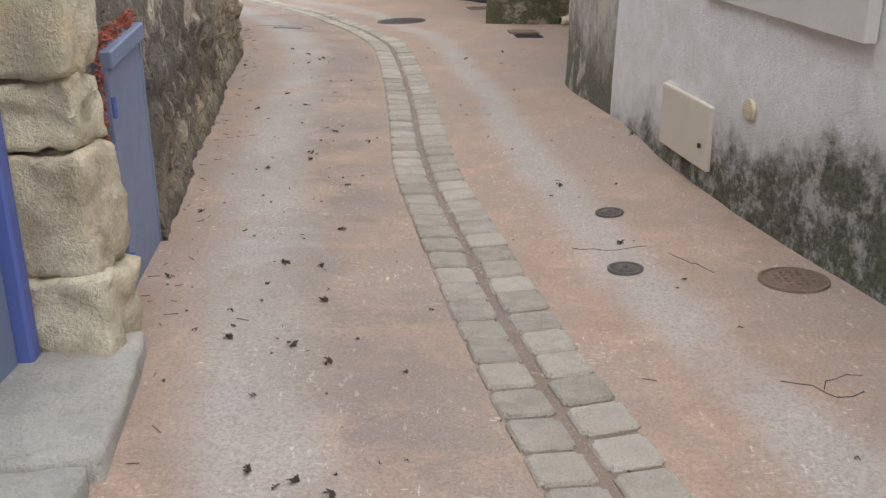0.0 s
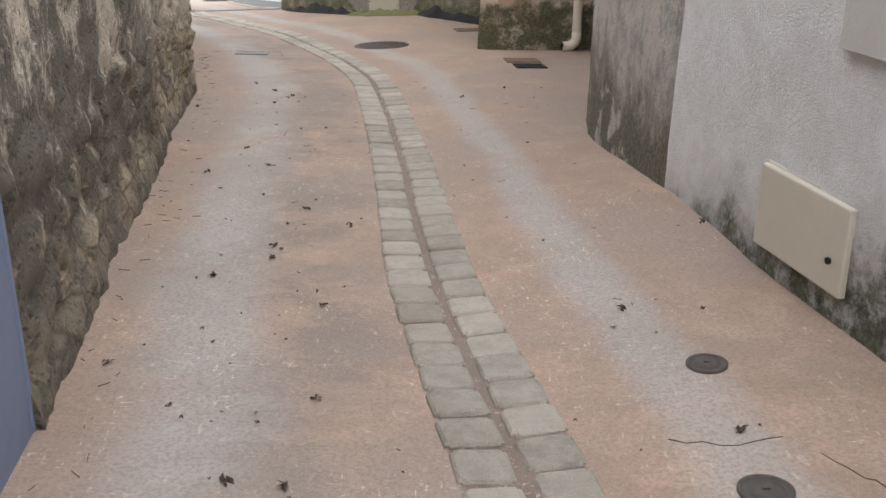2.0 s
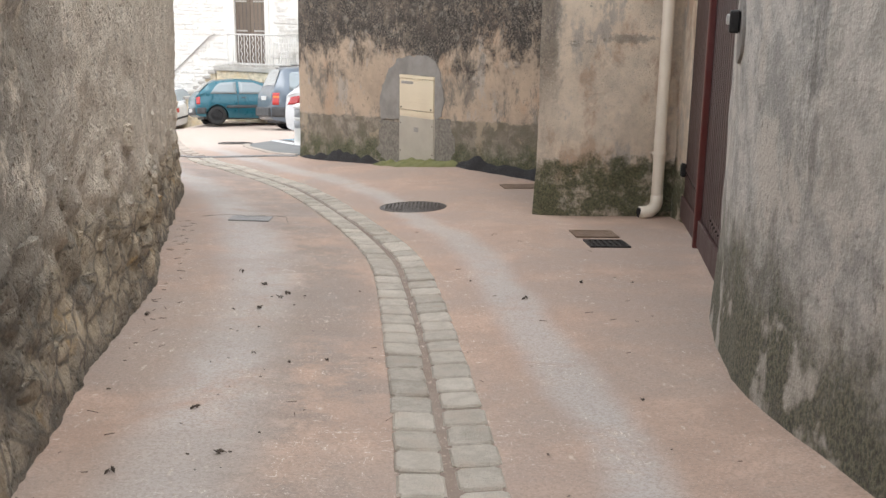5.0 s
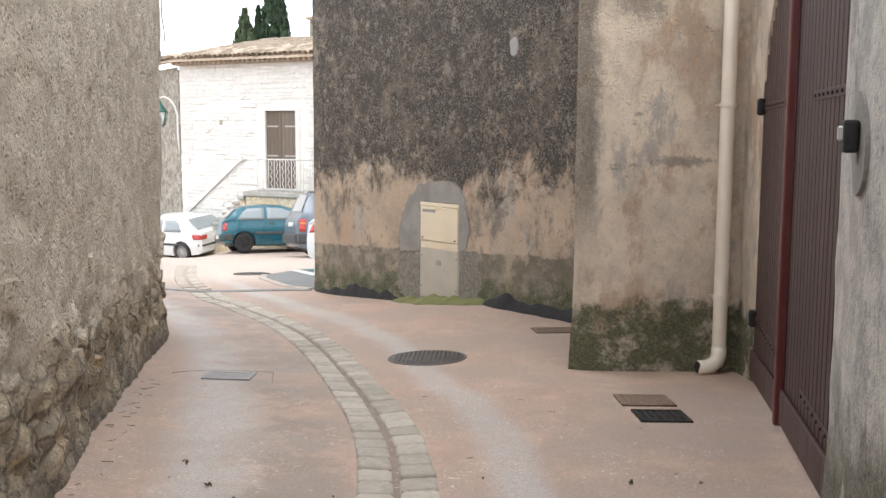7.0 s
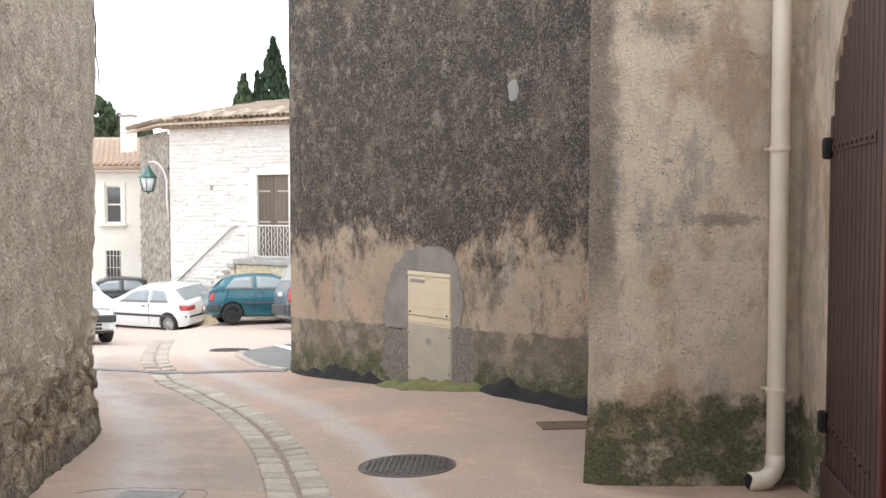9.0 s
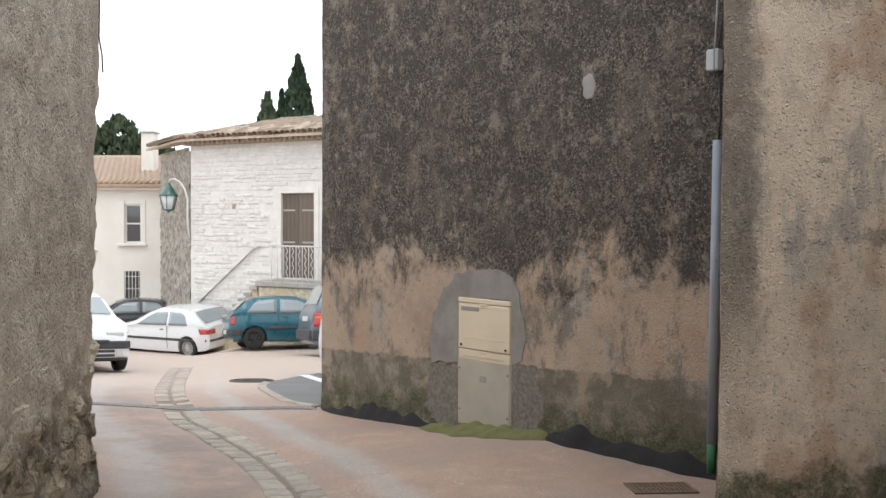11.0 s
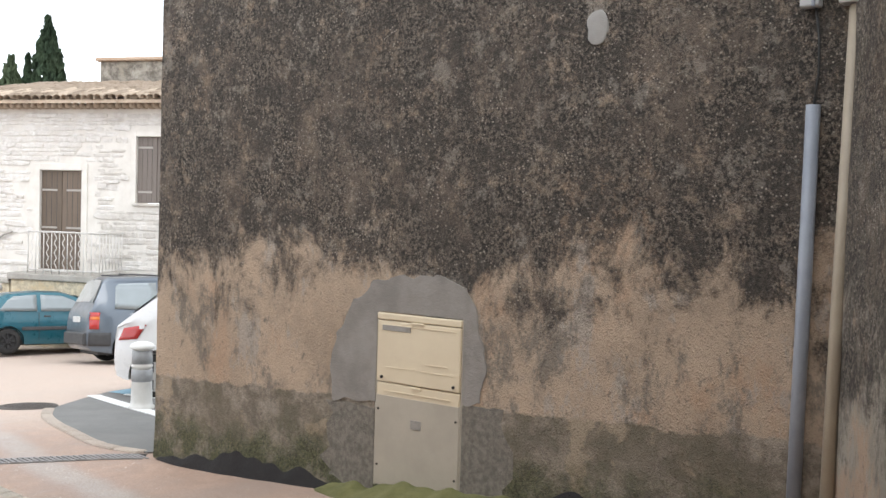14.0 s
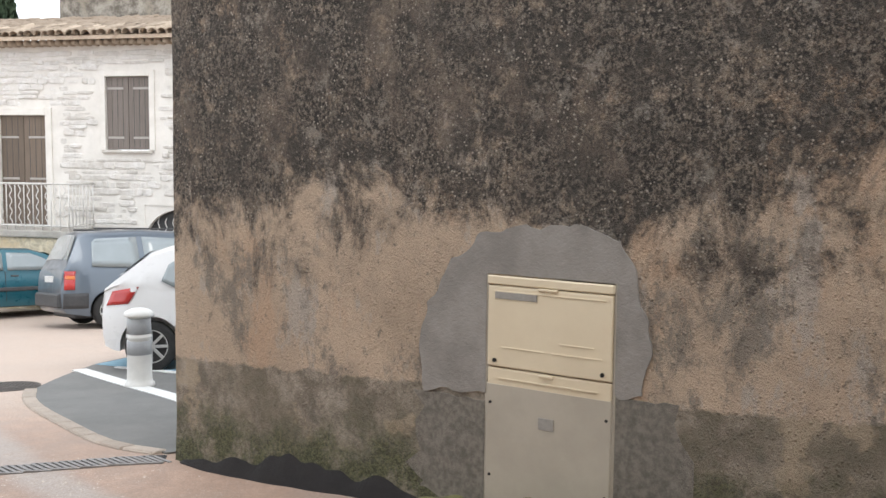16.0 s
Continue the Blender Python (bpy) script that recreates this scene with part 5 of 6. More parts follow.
HATCH = dict(half=0.8, wheel=0.275, axles=(0.62, 3.0), spokes=8,
             rows=[(0, 0.42, 0.72, 0.74), (0.03, 0.3, 0.83, 0.86), (0.12, 0.26, 0.88, 0.96), (0.42, 0.24, 0.89, 1.24), (0.62, 0.22, 0.89, 1.325), (1.2, 0.2, 0.88, 1.37), (1.75, 0.2, 0.865, 1.345), (2.05, 0.2, 0.855, 1.25), (2.62, 0.21, 0.84, 0.93), (3.2, 0.23, 0.76, 0.83), (3.5, 0.26, 0.66, 0.72), (3.62, 0.3, 0.58, 0.6), (3.68, 0.4, 0.5, 0.52)],
             windows=[[(0.44, 0.93), (0.62, 1.16), (0.75, 1.25), (1.22, 1.28), (1.22, 0.92)], [(1.3, 0.92), (1.3, 1.28), (1.75, 1.255), (1.98, 1.16), (2.38, 0.9)]],
             rear_glass=(0.14, 0.42), front_glass=(2.06, 2.58),
             panels=[("side_moulding", [(0.9, 0.5), (0.9, 0.58), (2.7, 0.58), (2.7, 0.5)], M_TRIM), ("rear_bumper", [(0.04, 0.34), (0.04, 0.52), (0.3, 0.52), (0.3, 0.34)], M_TRIM),
                     ("tail_lamp", [(0.03, 0.62), (0.04, 0.82), (0.15, 0.85), (0.13, 0.62)], M_TAIL), ("door_handle", [(1.36, 0.79), (1.36, 0.82), (1.5, 0.82), (1.5, 0.79)], M_TRIM),
                     ("door_gap", [(1.25, 0.3), (1.25, 0.9), (1.258, 0.9), (1.258, 0.3)], M_TRIM), ("head_lamp", [(3.42, 0.56), (3.4, 0.66), (3.58, 0.62), (3.58, 0.54)], M_HEAD)],
             boxes=[("rear_bumper_bar", (0.1, 1.3, 0.2), (0.02, 0, 0.42), M_TRIM), ("number_plate", (0.02, 0.5, 0.11), (-0.035, 0, 0.45), M_PLATE)])
WHITE_H = dict(HATCH, half=0.84, wheel=0.3, axles=(0.72, 3.28), spokes=12,
               rows=[(0, 0.44, 0.72, 0.75), (0.03, 0.3, 0.86, 0.9), (0.14, 0.24, 0.9, 0.99), (0.55, 0.2, 0.9, 1.3), (0.75, 0.18, 0.9, 1.36), (1.4, 0.17, 0.89, 1.39), (1.95, 0.17, 0.875, 1.36), (2.25, 0.17, 0.865, 1.26), (2.85, 0.18, 0.85, 0.94), (3.5, 0.2, 0.77, 0.82), (3.8, 0.24, 0.66, 0.7), (3.93, 0.3, 0.58, 0.6), (4.0, 0.4, 0.5, 0.52)],
               windows=[[(0.72, 0.95), (0.85, 1.2), (0.98, 1.28), (1.42, 1.3), (1.42, 0.93)], [(1.5, 0.93), (1.5, 1.3), (1.95, 1.27), (2.2, 1.16), (2.62, 0.91)]],
               rear_glass=(0.16, 0.56), front_glass=(2.28, 2.82),
               panels=[("side_moulding", [(0.08, 0.5), (0.08, 0.57), (3.0, 0.57), (3.0, 0.5)], M_TRIM), ("tail_lamp", [(0.03, 0.72), (0.04, 0.86), (0.32, 0.87), (0.26, 0.72)], M_TAIL),
                       ("door_handle", [(1.6, 0.79), (1.6, 0.82), (1.74, 0.82), (1.74, 0.79)], M_TRIM), ("door_gap", [(1.46, 0.28), (1.46, 0.9), (1.466, 0.9), (1.466, 0.28)], M_TRIM),
                       ("head_lamp", [(3.72, 0.54), (3.68, 0.66), (3.9, 0.62), (3.9, 0.54)], M_HEAD)],
               boxes=[("rear_bumper_bar", (0.05, 1.4, 0.06), (0.0, 0, 0.53), M_TRIM), ("number_plate", (0.02, 0.5, 0.11), (-0.02, 0, 0.64), M_PLATE), ("tail_lamp_bar", (0.05, 0.3, 0.13), (0.0, 0.6, 0.79), M_TAIL), ("tail_lamp_bar", (0.05, 0.3, 0.13), (0.0, -0.6, 0.79), M_TAIL)])
VAN = dict(HATCH, half=0.89, wheel=0.315, axles=(0.82, 3.4), spokes=9,
           rows=[(0, 0.46, 0.75, 0.8), (0.03, 0.34, 0.92, 0.98), (0.1, 0.27, 0.98, 1.1), (0.32, 0.24, 1.0, 1.6), (0.45, 0.22, 1.0, 1.67), (1.5, 0.2, 0.98, 1.72), (2.4, 0.2, 0.95, 1.68), (2.75, 0.2, 0.94, 1.52), (3.5, 0.22, 0.92, 1.02), (4.1, 0.25, 0.76, 0.82), (4.35, 0.3, 0.6, 0.64), (4.42, 0.42, 0.52, 0.55)],
           windows=[[(0.5, 1.08), (0.55, 1.5), (0.62, 1.56), (1.35, 1.6), (1.35, 1.05)], [(1.45, 1.05), (1.45, 1.6), (2.25, 1.57), (2.25, 1.02)], [(2.35, 1.02), (2.35, 1.56), (2.68, 1.46), (3.2, 1.0)]],
           rear_glass=(0.13, 0.32), front_glass=(2.78, 3.45),
           panels=[("bumper_skirt", [(0.03, 0.36), (0.03, 0.62), (0.42, 0.62), (0.42, 0.36)], M_TRIM), ("tail_lamp", [(0.04, 0.68), (0.05, 1.0), (0.22, 1.0), (0.2, 0.68)], M_TAIL), ("amber_lamp", [(0.06, 0.86), (0.06, 0.94), (0.215, 0.94), (0.212, 0.86)], M_AMBER),
                   ("door_gap", [(1.4, 0.3), (1.4, 1.0), (1.408, 1.0), (1.408, 0.3)], M_TRIM), ("side_moulding", [(1.2, 0.5), (1.2, 0.56), (3.0, 0.56), (3.0, 0.5)], M_TRIM)],
           boxes=[("rear_bumper_bar", (0.12, 1.45, 0.24), (0.0, 0, 0.49), M_TRIM), ("number_plate", (0.02, 0.5, 0.11), (0.0, 0, 0.86), M_PLATE), ("roof_bar", (1.6, 0.03, 0.03), (1.4, 0.6, 1.745), M_TRIM), ("roof_bar", (1.6, 0.03, 0.03), (1.4, -0.6, 1.745), M_TRIM)])
WHITE_S = dict(HATCH, half=0.83, wheel=0.29, axles=(0.54, 2.98), spokes=8,
               rows=[(0, 0.42, 0.75, 0.78), (0.03, 0.3, 0.92, 0.95), (0.14, 0.25, 0.96, 1.04), (0.5, 0.22, 0.97, 1.33), (0.75, 0.2, 0.96, 1.41), (1.4, 0.2, 0.93, 1.44), (1.95, 0.2, 0.9, 1.38), (2.25, 0.2, 0.88, 1.27), (2.8, 0.21, 0.86, 0.95), (3.3, 0.23, 0.77, 0.83), (3.6, 0.26, 0.66, 0.7), (3.76, 0.3, 0.58, 0.6), (3.83, 0.4, 0.5, 0.52)],
               windows=[[(0.66, 1.03), (0.74, 1.22), (0.95, 1.33), (1.4, 1.35), (1.4, 0.98), (0.8, 0.96)], [(1.48, 0.97), (1.48, 1.35), (1.95, 1.3), (2.2, 1.18), (2.55, 0.93)]],
               rear_glass=(0.16, 0.5), front_glass=(2.28, 2.76),
               panels=[("side_moulding", [(1.0, 0.5), (1.0, 0.56), (2.7, 0.56), (2.7, 0.5)], M_TRIM), ("tail_lamp", [(0.05, 0.76), (0.12, 0.92), (0.42, 0.97), (0.3, 0.78)], M_TAIL), ("door_gap", [(1.44, 0.3), (1.44, 0.95), (1.448, 0.95), (1.448, 0.3)], M_TRIM)],
               boxes=[("number_plate", (0.02, 0.5, 0.11), (-0.02, 0, 0.5), M_PLATE)])
CLIO = dict(HATCH, half=0.82, wheel=0.285, axles=(0.6, 3.07), spokes=8,
            panels=[("head_lamp", [(3.36, 0.62), (3.34, 0.74), (3.56, 0.68), (3.58, 0.6)], M_HEAD)],
            boxes=[("grille", (0.05, 0.8, 0.05), (3.7, 0, 0.53), M_TRIM), ("bumper_strip", (0.1, 1.5, 0.13), (3.66, 0, 0.47), M_TRIM), ("lower_grille", (0.05, 1.0, 0.045), (3.67, 0, 0.365), M_TRIM), ("lower_grille", (0.05, 1.0, 0.045), (3.67, 0, 0.295), M_TRIM), ("front_bumper", (0.2, 1.5, 0.24), (3.58, 0, 0.36), P_WHITE), ("spoiler", (0.12, 1.4, 0.05), (3.6, 0, 0.235), M_TRIM), ("fog_lamp", (0.03, 0.11, 0.1), (3.69, 0.58, 0.33), M_HEAD), ("fog_lamp", (0.03, 0.11, 0.1), (3.69, -0.58, 0.33), M_HEAD),
                   ("number_plate", (0.02, 0.5, 0.11), (3.715, -0.05, 0.48), M_PLATE), ("head_lamp_lens", (0.12, 0.3, 0.14), (3.55, 0.52, 0.62), M_HEAD), ("head_lamp_lens", (0.12, 0.3, 0.14), (3.55, -0.52, 0.62), M_HEAD)])


def parked(name, spec, wheel_at, heading, which, side, label, paint, rim):
    """Park a car by one wheel's foot: which axle, and side (-1: the car's right) stand at wheel_at."""
    h = radians(heading)
    d, n = Vector((math.cos(h), math.sin(h))), Vector((-math.sin(h), math.cos(h)))
    o = Vector(wheel_at) - d * spec["axles"][which] - n * side * (spec["half"] - 0.1)
    p = [o + d * spec["axles"][0], o + d * spec["axles"][1]]
    z = [floor_at(*q) for q in p]
    pitch = math.degrees(math.atan2(z[1] - z[0], spec["axles"][1] - spec["axles"][0]))
    left, right = floor_at(*(o + n)), floor_at(*(o - n))
    z0 = z[0] - (z[1] - z[0]) / (spec["axles"][1] - spec["axles"][0]) * spec["axles"][0]
    return car(name, spec, Matrix.Translation((o.x, o.y, z0)) @ pose(0, 0, 0, 0, 0, heading) @ pose(0, 0, 0, math.degrees(math.atan2(left - right, 2)), -pitch, 0), label, paint, rim)


teal = parked("teal_hatchback", HATCH, (-7.1, 34.1), 23, 0, -1, "teal metallic three-door hatchback car, parked", P_TEAL, M_STEEL)
van = parked("grey_people_carrier", VAN, (-4.2, 31.3), 24, 0, -1, "blue-grey people carrier van, parked", P_GREY, M_ALLOY)
white_hatch = parked("white_hatchback", WHITE_H, (-9.75, 37.0), 158, 0, 1, "white three-door hatchback with alloy wheels, parked", P_WHITE, M_ALLOY)
white_small = parked("white_small_car", WHITE_S, (-3.05, 24.85), -3, 0, -1, "white small car parked in bay", P_WHITE, M_ALLOY)
black_car = parked("black_car", HATCH, (-14.6, 41.0), 205, 1, 1, "black car parked by the white house", P_BLACK, M_ALLOY)
white_front = parked("white_city_car", CLIO, (-7.25, 25.7), -54, 1, 1, "white small car with nose to the square", P_WHITE, M_STEEL)
plate_text(white_front, pose(3.727, -0.05, 0.48, 90, 0, 90), "CR-534-TD")


# ---- pale stone house ----
H_A, H_B = Vector((-10.45, 39.22)), Vector((2.0, 33.0))
H_D = (H_B - H_A).normalized()
H_ANG = math.degrees(math.atan2(H_D.y, H_D.x))
H_X0 = H_A.x


def hs(x):
    """Distance along the facade for a plan x."""
    return (x - H_X0) / H_D.x


house = empty("stone_house", Matrix.Translation((H_A.x, H_A.y, 0)) @ pose(0, 0, 0, 0, 0, H_ANG), "pale limestone house with canal tile roof and brown shutters", "house")
H_LEN, EAVE = (H_B - H_A).length, 3.42
DOOR, WIN, ARCH = (hs(-7.2), hs(-6.12), -0.62, 1.84), (hs(-4.76), hs(-3.8), 1.08, 2.68), (hs(-3.95), hs(-2.2), -2.6, -0.12)


def house_wall():
    """Facade wall with openings cut through, 0.5 m thick."""
    us = sorted({0.0, H_LEN, DOOR[0], DOOR[1], WIN[0], WIN[1], ARCH[0], ARCH[1]})
    zs = sorted({-3.0, EAVE, DOOR[2], DOOR[3], WIN[2], WIN[3], ARCH[2], ARCH[3]})
    bm = bmesh.new()

    def hole(u, z): return any(o[0] < u < o[1] and o[2] < z < o[3] for o in (DOOR, WIN, ARCH))
    for u0, u1 in zip(us, us[1:]):
        for z0, z1 in zip(zs, zs[1:]):
            if not hole((u0 + u1) / 2, (z0 + z1) / 2):
                add_box(bm, (u1 - u0, 0.5, z1 - z0), pose((u0 + u1) / 2, 0.25, (z0 + z1) / 2))
    bmesh.ops.remove_doubles(bm, verts=bm.verts[:], dist=0.001)
    return from_bm("wall", bm, M_MORTAR, house)


facade = house_wall()
box("wall", (0.45, 9.0, EAVE + 3.0), pose(H_LEN - 0.2, 5.0, (EAVE - 3.0) / 2), M_MORTAR, house, 0.01)


def chamfer():
    """Dark rubble face that closes the house's corner."""
    a, b_ = Vector((0.0, 0.0)), Vector((-3.6, 2.2))
    bm = bmesh.new()
    n, nz = 70, 90
    grid = []
    for i in range(n + 1):
        p = a.lerp(b_, i / n)
        col = []
        for k in range(nz + 1):
            z = -3.4 + (EAVE + 3.3) * k / nz
            d = noise.voronoi(Vector((p.x * 3.4, p.y * 3.4, z * 5.5)))[0]
            r = 0.11 * min(0.5, d[1] - d[0])
            col.append(bm.verts.new((p.x - r * 0.52, p.y - r * 0.85, z)))
        grid.append(col)
    for g, h in zip(grid, grid[1:]):
        for k in range(nz):
            bm.faces.new((g[k], h[k], h[k + 1], g[k + 1]))
    back = [bm.verts.new((q.co.x + 0.26, q.co.y + 0.43, q.co.z)) for q in (grid[0][0], grid[-1][0], grid[-1][-1], grid[0][-1])]
    bm.faces.new(back)
    return from_bm("corner_wall", bm, M_CORNER, house, smooth=True)


chamfer()


def shutters(o, mat, straps, name, lip):
    u0, u1, z0, z1 = o
    w = (u1 - u0) / 2
    for k in (0, 1):
        leaf = box(name, (w - 0.012, 0.045, z1 - z0 - 0.02), pose(u0 + w * (k + 0.5), 0.06, (z0 + z1) / 2), mat, house, 0.006)
        for j in range(1, 4):
            box("plank_joint", (0.008, 0.008, z1 - z0 - 0.04), pose(-w / 2 + w * j / 4, -0.022, 0), M_TRIM, leaf, 0)
        for z in straps:
            box("strap_hinge", (w * 0.8, 0.012, 0.05), pose((-1 if k == 0 else 1) * w * 0.12, -0.028, z - (z0 + z1) / 2), M_STRAP, leaf, 0.003)
    for sx in (u0 - lip / 2, u1 + lip / 2):
        box("window_surround", (lip, 0.06, z1 - z0 + lip), pose(sx, -0.012, (z0 + z1 + lip) / 2), M_MORTAR, house, 0.008)
    box("window_surround", (u1 - u0, 0.06, lip), pose((u0 + u1) / 2, -0.012, z1 + lip / 2), M_MORTAR, house, 0.008)


shutters(DOOR, M_SHUTTER, (1.35, 0.42), "door_shutter", 0.16)
shutters(WIN, M_SHUTTER2, (2.42, 1.35), "window_shutter", 0.13)
box("window_sill", (1.2, 0.16, 0.06), pose((WIN[0] + WIN[1]) / 2, -0.02, WIN[2] - 0.032), M_FACADE, house, 0.01)
# arched dark window with white bars near the street
ring = []
uc, ur = (ARCH[0] + ARCH[1]) / 2, (ARCH[1] - ARCH[0]) / 2
box("arch_door", (2 * ur, 0.06, ARCH[3] - ARCH[2]), pose(uc, 0.2, (ARCH[2] + ARCH[3]) / 2), M_TRIM, house, 0.01)
spandrel = [(-ur, 0.01), (-ur, -0.75)] + [(-ur * math.cos(math.pi * k / 16), -0.75 + 0.7 * math.sin(math.pi * k / 16)) for k in range(1, 16)] + [(ur, -0.75), (ur, 0.01)]
prism("arch_spandrel", spandrel, 0.12, M_MORTAR, house, pose(uc, 0.02, ARCH[3] - 0.01))
for k in range(-4, 5):
    tube("arch_bar", [(uc + k * 0.18 + 0.02 * (-1) ** j, 0.14, -1.6 + 0.1 * j) for j in range(13)], 0.012, M_RAIL, house, 6)
box("niche", (0.14, 0.03, 0.16), pose(hs(-8.85), -0.004, 1.47), M_CORNER, house, 0.01)

# stair, landing and railing
LZ = -0.66
s0, s1 = 3.5, 6.1
landing = box("landing", (s1 - s0, 1.0, 0.16), pose((s0 + s1) / 2, -0.52, LZ - 0.08), M_SILL, house, 0.03, 2)
box("landing_base", (s1 - s0 - 0.1, 0.94, 2.3), pose((s0 + s1) / 2 + 0.02, -0.49, LZ - 1.32), M_QUOIN, house, 0.02)
for k in range(9):
    z = LZ - 0.175 * (k + 1)
    box("step", (0.3, 0.98, 0.1), pose(s0 - 0.11 - 0.215 * k, -0.5, z - 0.05), M_SILL, house, 0.025, 2)
    box("step_base", (0.225, 0.9, 1.4), pose(s0 - 0.1 - 0.215 * k, -0.48, z - 0.8), M_QUOIN, house, 0.01)
RZ = LZ + 1.0
r0, r1 = 4.08, s1 - 0.04
tube("rail", [(r0, -0.98, RZ), (r1, -0.98, RZ), (r1, -0.05, RZ)], 0.022, M_RAIL, house, 8)
tube("rail", [(r0, -0.98, LZ + 0.1), (r1, -0.98, LZ + 0.1), (r1, -0.05, LZ + 0.1)], 0.018, M_RAIL, house, 8)
n = int((r1 - r0) / 0.105)
for k in range(n + 1):
    u = r0 + (r1 - r0) * k / n
    if k % 2:
        tube("baluster", [(u + 0.03 * math.sin(j * 1.1), -0.98, LZ + 0.1 + 0.9 * j / 22) for j in range(23)], 0.011, M_RAIL, house, 5)
    else:
        tube("baluster", [(u, -0.98, LZ), (u, -0.98, RZ)], 0.013, M_RAIL, house, 5)
for k in range(1, 8):
    tube("baluster", [(r1, -0.98 + 0.125 * k, LZ), (r1, -0.98 + 0.125 * k, RZ)], 0.012, M_RAIL, house, 5)
tube("handrail", [(2.85, -0.06, RZ - 0.06), (2.6, -0.06, RZ - 0.14), (0.22, -0.06, -1.62)], 0.022, M_STRAP, house, 8)

# roof: slab, canal tiles
PITCH = 12.5
RISE = math.tan(radians(PITCH))
SIDE_N = Vector((0.5215, 0.8533))


def roof_z(x, y):
    """Hipped roof: the lower of the front slope and the slope over the slanting side wall."""
    return EAVE + 0.1 + RISE * max(0.0, min(y + 0.42, SIDE_N.dot(Vector((x, y))) + 0.42, 4.2))


def roof_slab():
    cols = [(x, max(-0.42, (-0.42 - SIDE_N.x * x) / SIDE_N.y)) for x in np.arange(-4.2, H_LEN + 0.7, 0.3)]
    bm_ = bmesh.new()
    rows_ = []
    for x, y0 in cols:
        up_ = [(x, y0 + (6.5 - y0) * k / 16) for k in range(17)]
        rows_.append([bm_.verts.new((px_, py_, roof_z(px_, py_))) for px_, py_ in up_])
    for a_, b_ in zip(rows_, rows_[1:]):
        for k in range(16):
            bm_.faces.new((a_[k], b_[k], b_[k + 1], a_[k + 1]))
    out_ = bmesh.ops.extrude_face_region(bm_, geom=bm_.faces[:])
    bmesh.ops.translate(bm_, vec=(0, 0, -0.08), verts=[g_ for g_ in out_["geom"] if isinstance(g_, bmesh.types.BMVert)])
    return from_bm("roof", bm_, M_TILE, house)


roof = roof_slab()


def half_tile(length, r0_, r1_):
    n_ = 7
    verts, faces = [], []
    for y, r_ in ((0, r0_), (length, r1_)):
        for t_ in (r_, r_ - 0.016):
            for k in range(n_):
                a_ = math.pi * k / (n_ - 1)
                verts.append((t_ * math.cos(a_), y, t_ * math.sin(a_)))
    for k in range(n_ - 1):
        faces += [(k, k + 1, 2 * n_ + k + 1, 2 * n_ + k), (n_ + k, 3 * n_ + k, 3 * n_ + k + 1, n_ + k + 1), (k, n_ + k, n_ + k + 1, k + 1)]
    me = bpy.data.meshes.new("tile")
    me.from_pydata(verts, [], faces)
    me.materials.append(M_TILE)
    me.polygons.foreach_set("use_smooth", [True] * len(me.polygons))
    return me


TILE = half_tile(0.48, 0.125, 0.1)
rnd = random.Random(11)
up = pose(0, 0, 0, PITCH)
tiles = []
for row in range(10):
    for k in range(int((H_LEN + 4.2) / 0.2)):
        x, y = -3.6 + 0.2 * k + rnd.uniform(-0.02, 0.02), -0.46 + row * 0.36 + rnd.uniform(-0.04, 0.04)
        if SIDE_N.dot(Vector((x, y))) > y + 0.05:
            tiles.append(pose(x, y, roof_z(x, y) + 0.012 * (row % 2) + rnd.uniform(0, 0.02)) @ up @ pose(0, 0, 0, 3 + rnd.uniform(-2, 3), rnd.uniform(-4, 4), rnd.uniform(-6, 6)))
turn = math.degrees(math.atan2(-SIDE_N.x, SIDE_N.y))
for row in range(8):
    for k in range(20):
        p = Vector((-0.1, -0.1)) + Vector((-0.8533, 0.5215)) * (0.2 * k) + SIDE_N * (-0.4 + 0.36 * row)
        if SIDE_N.dot(p) < p.y:
            tiles.append(pose(p.x, p.y, roof_z(p.x, p.y) + rnd.uniform(0, 0.02), 0, 0, turn) @ up @ pose(0, 0, 0, 3, rnd.uniform(-4, 4), rnd.uniform(-5, 5)))
for at in tiles[:290]:
    place(new("tile", TILE), roof, roof.matrix_basis.inverted() @ at)
bm = bmesh.new()
for at in tiles[290:]:
    q = bmesh.new()
    q.from_mesh(TILE)
    q.transform(roof.matrix_basis.inverted() @ at)
    me = bpy.data.meshes.new("t")
    q.to_mesh(me)
    q.free()
    bm.from_mesh(me)
    bpy.data.meshes.remove(me)
tagged(from_bm("upper_tiles", bm, M_TILE, roof, smooth=True), kind="stuff")
bm = bmesh.new()
for k in range(int((H_LEN + 0.4) / 0.2)):
    add_cyl(bm, 0.07, 0.07, 0.34, pose(0.0 + 0.2 * k, -0.14, EAVE - 0.02, 90), 10)
from_bm("eave_tiles", bm, M_TILE, house, smooth=True)
# taller wall and chimney block behind the roof
up_wall = box("upper_wall", (7.0, 0.5, 3.2), pose(6.4, 3.6, EAVE + 0.02), M_CORNER, house, 0.02)
box("wall_coping", (7.2, 0.7, 0.1), pose(6.4, 3.6, EAVE + 1.67), M_TILE_RED, house, 0.02)

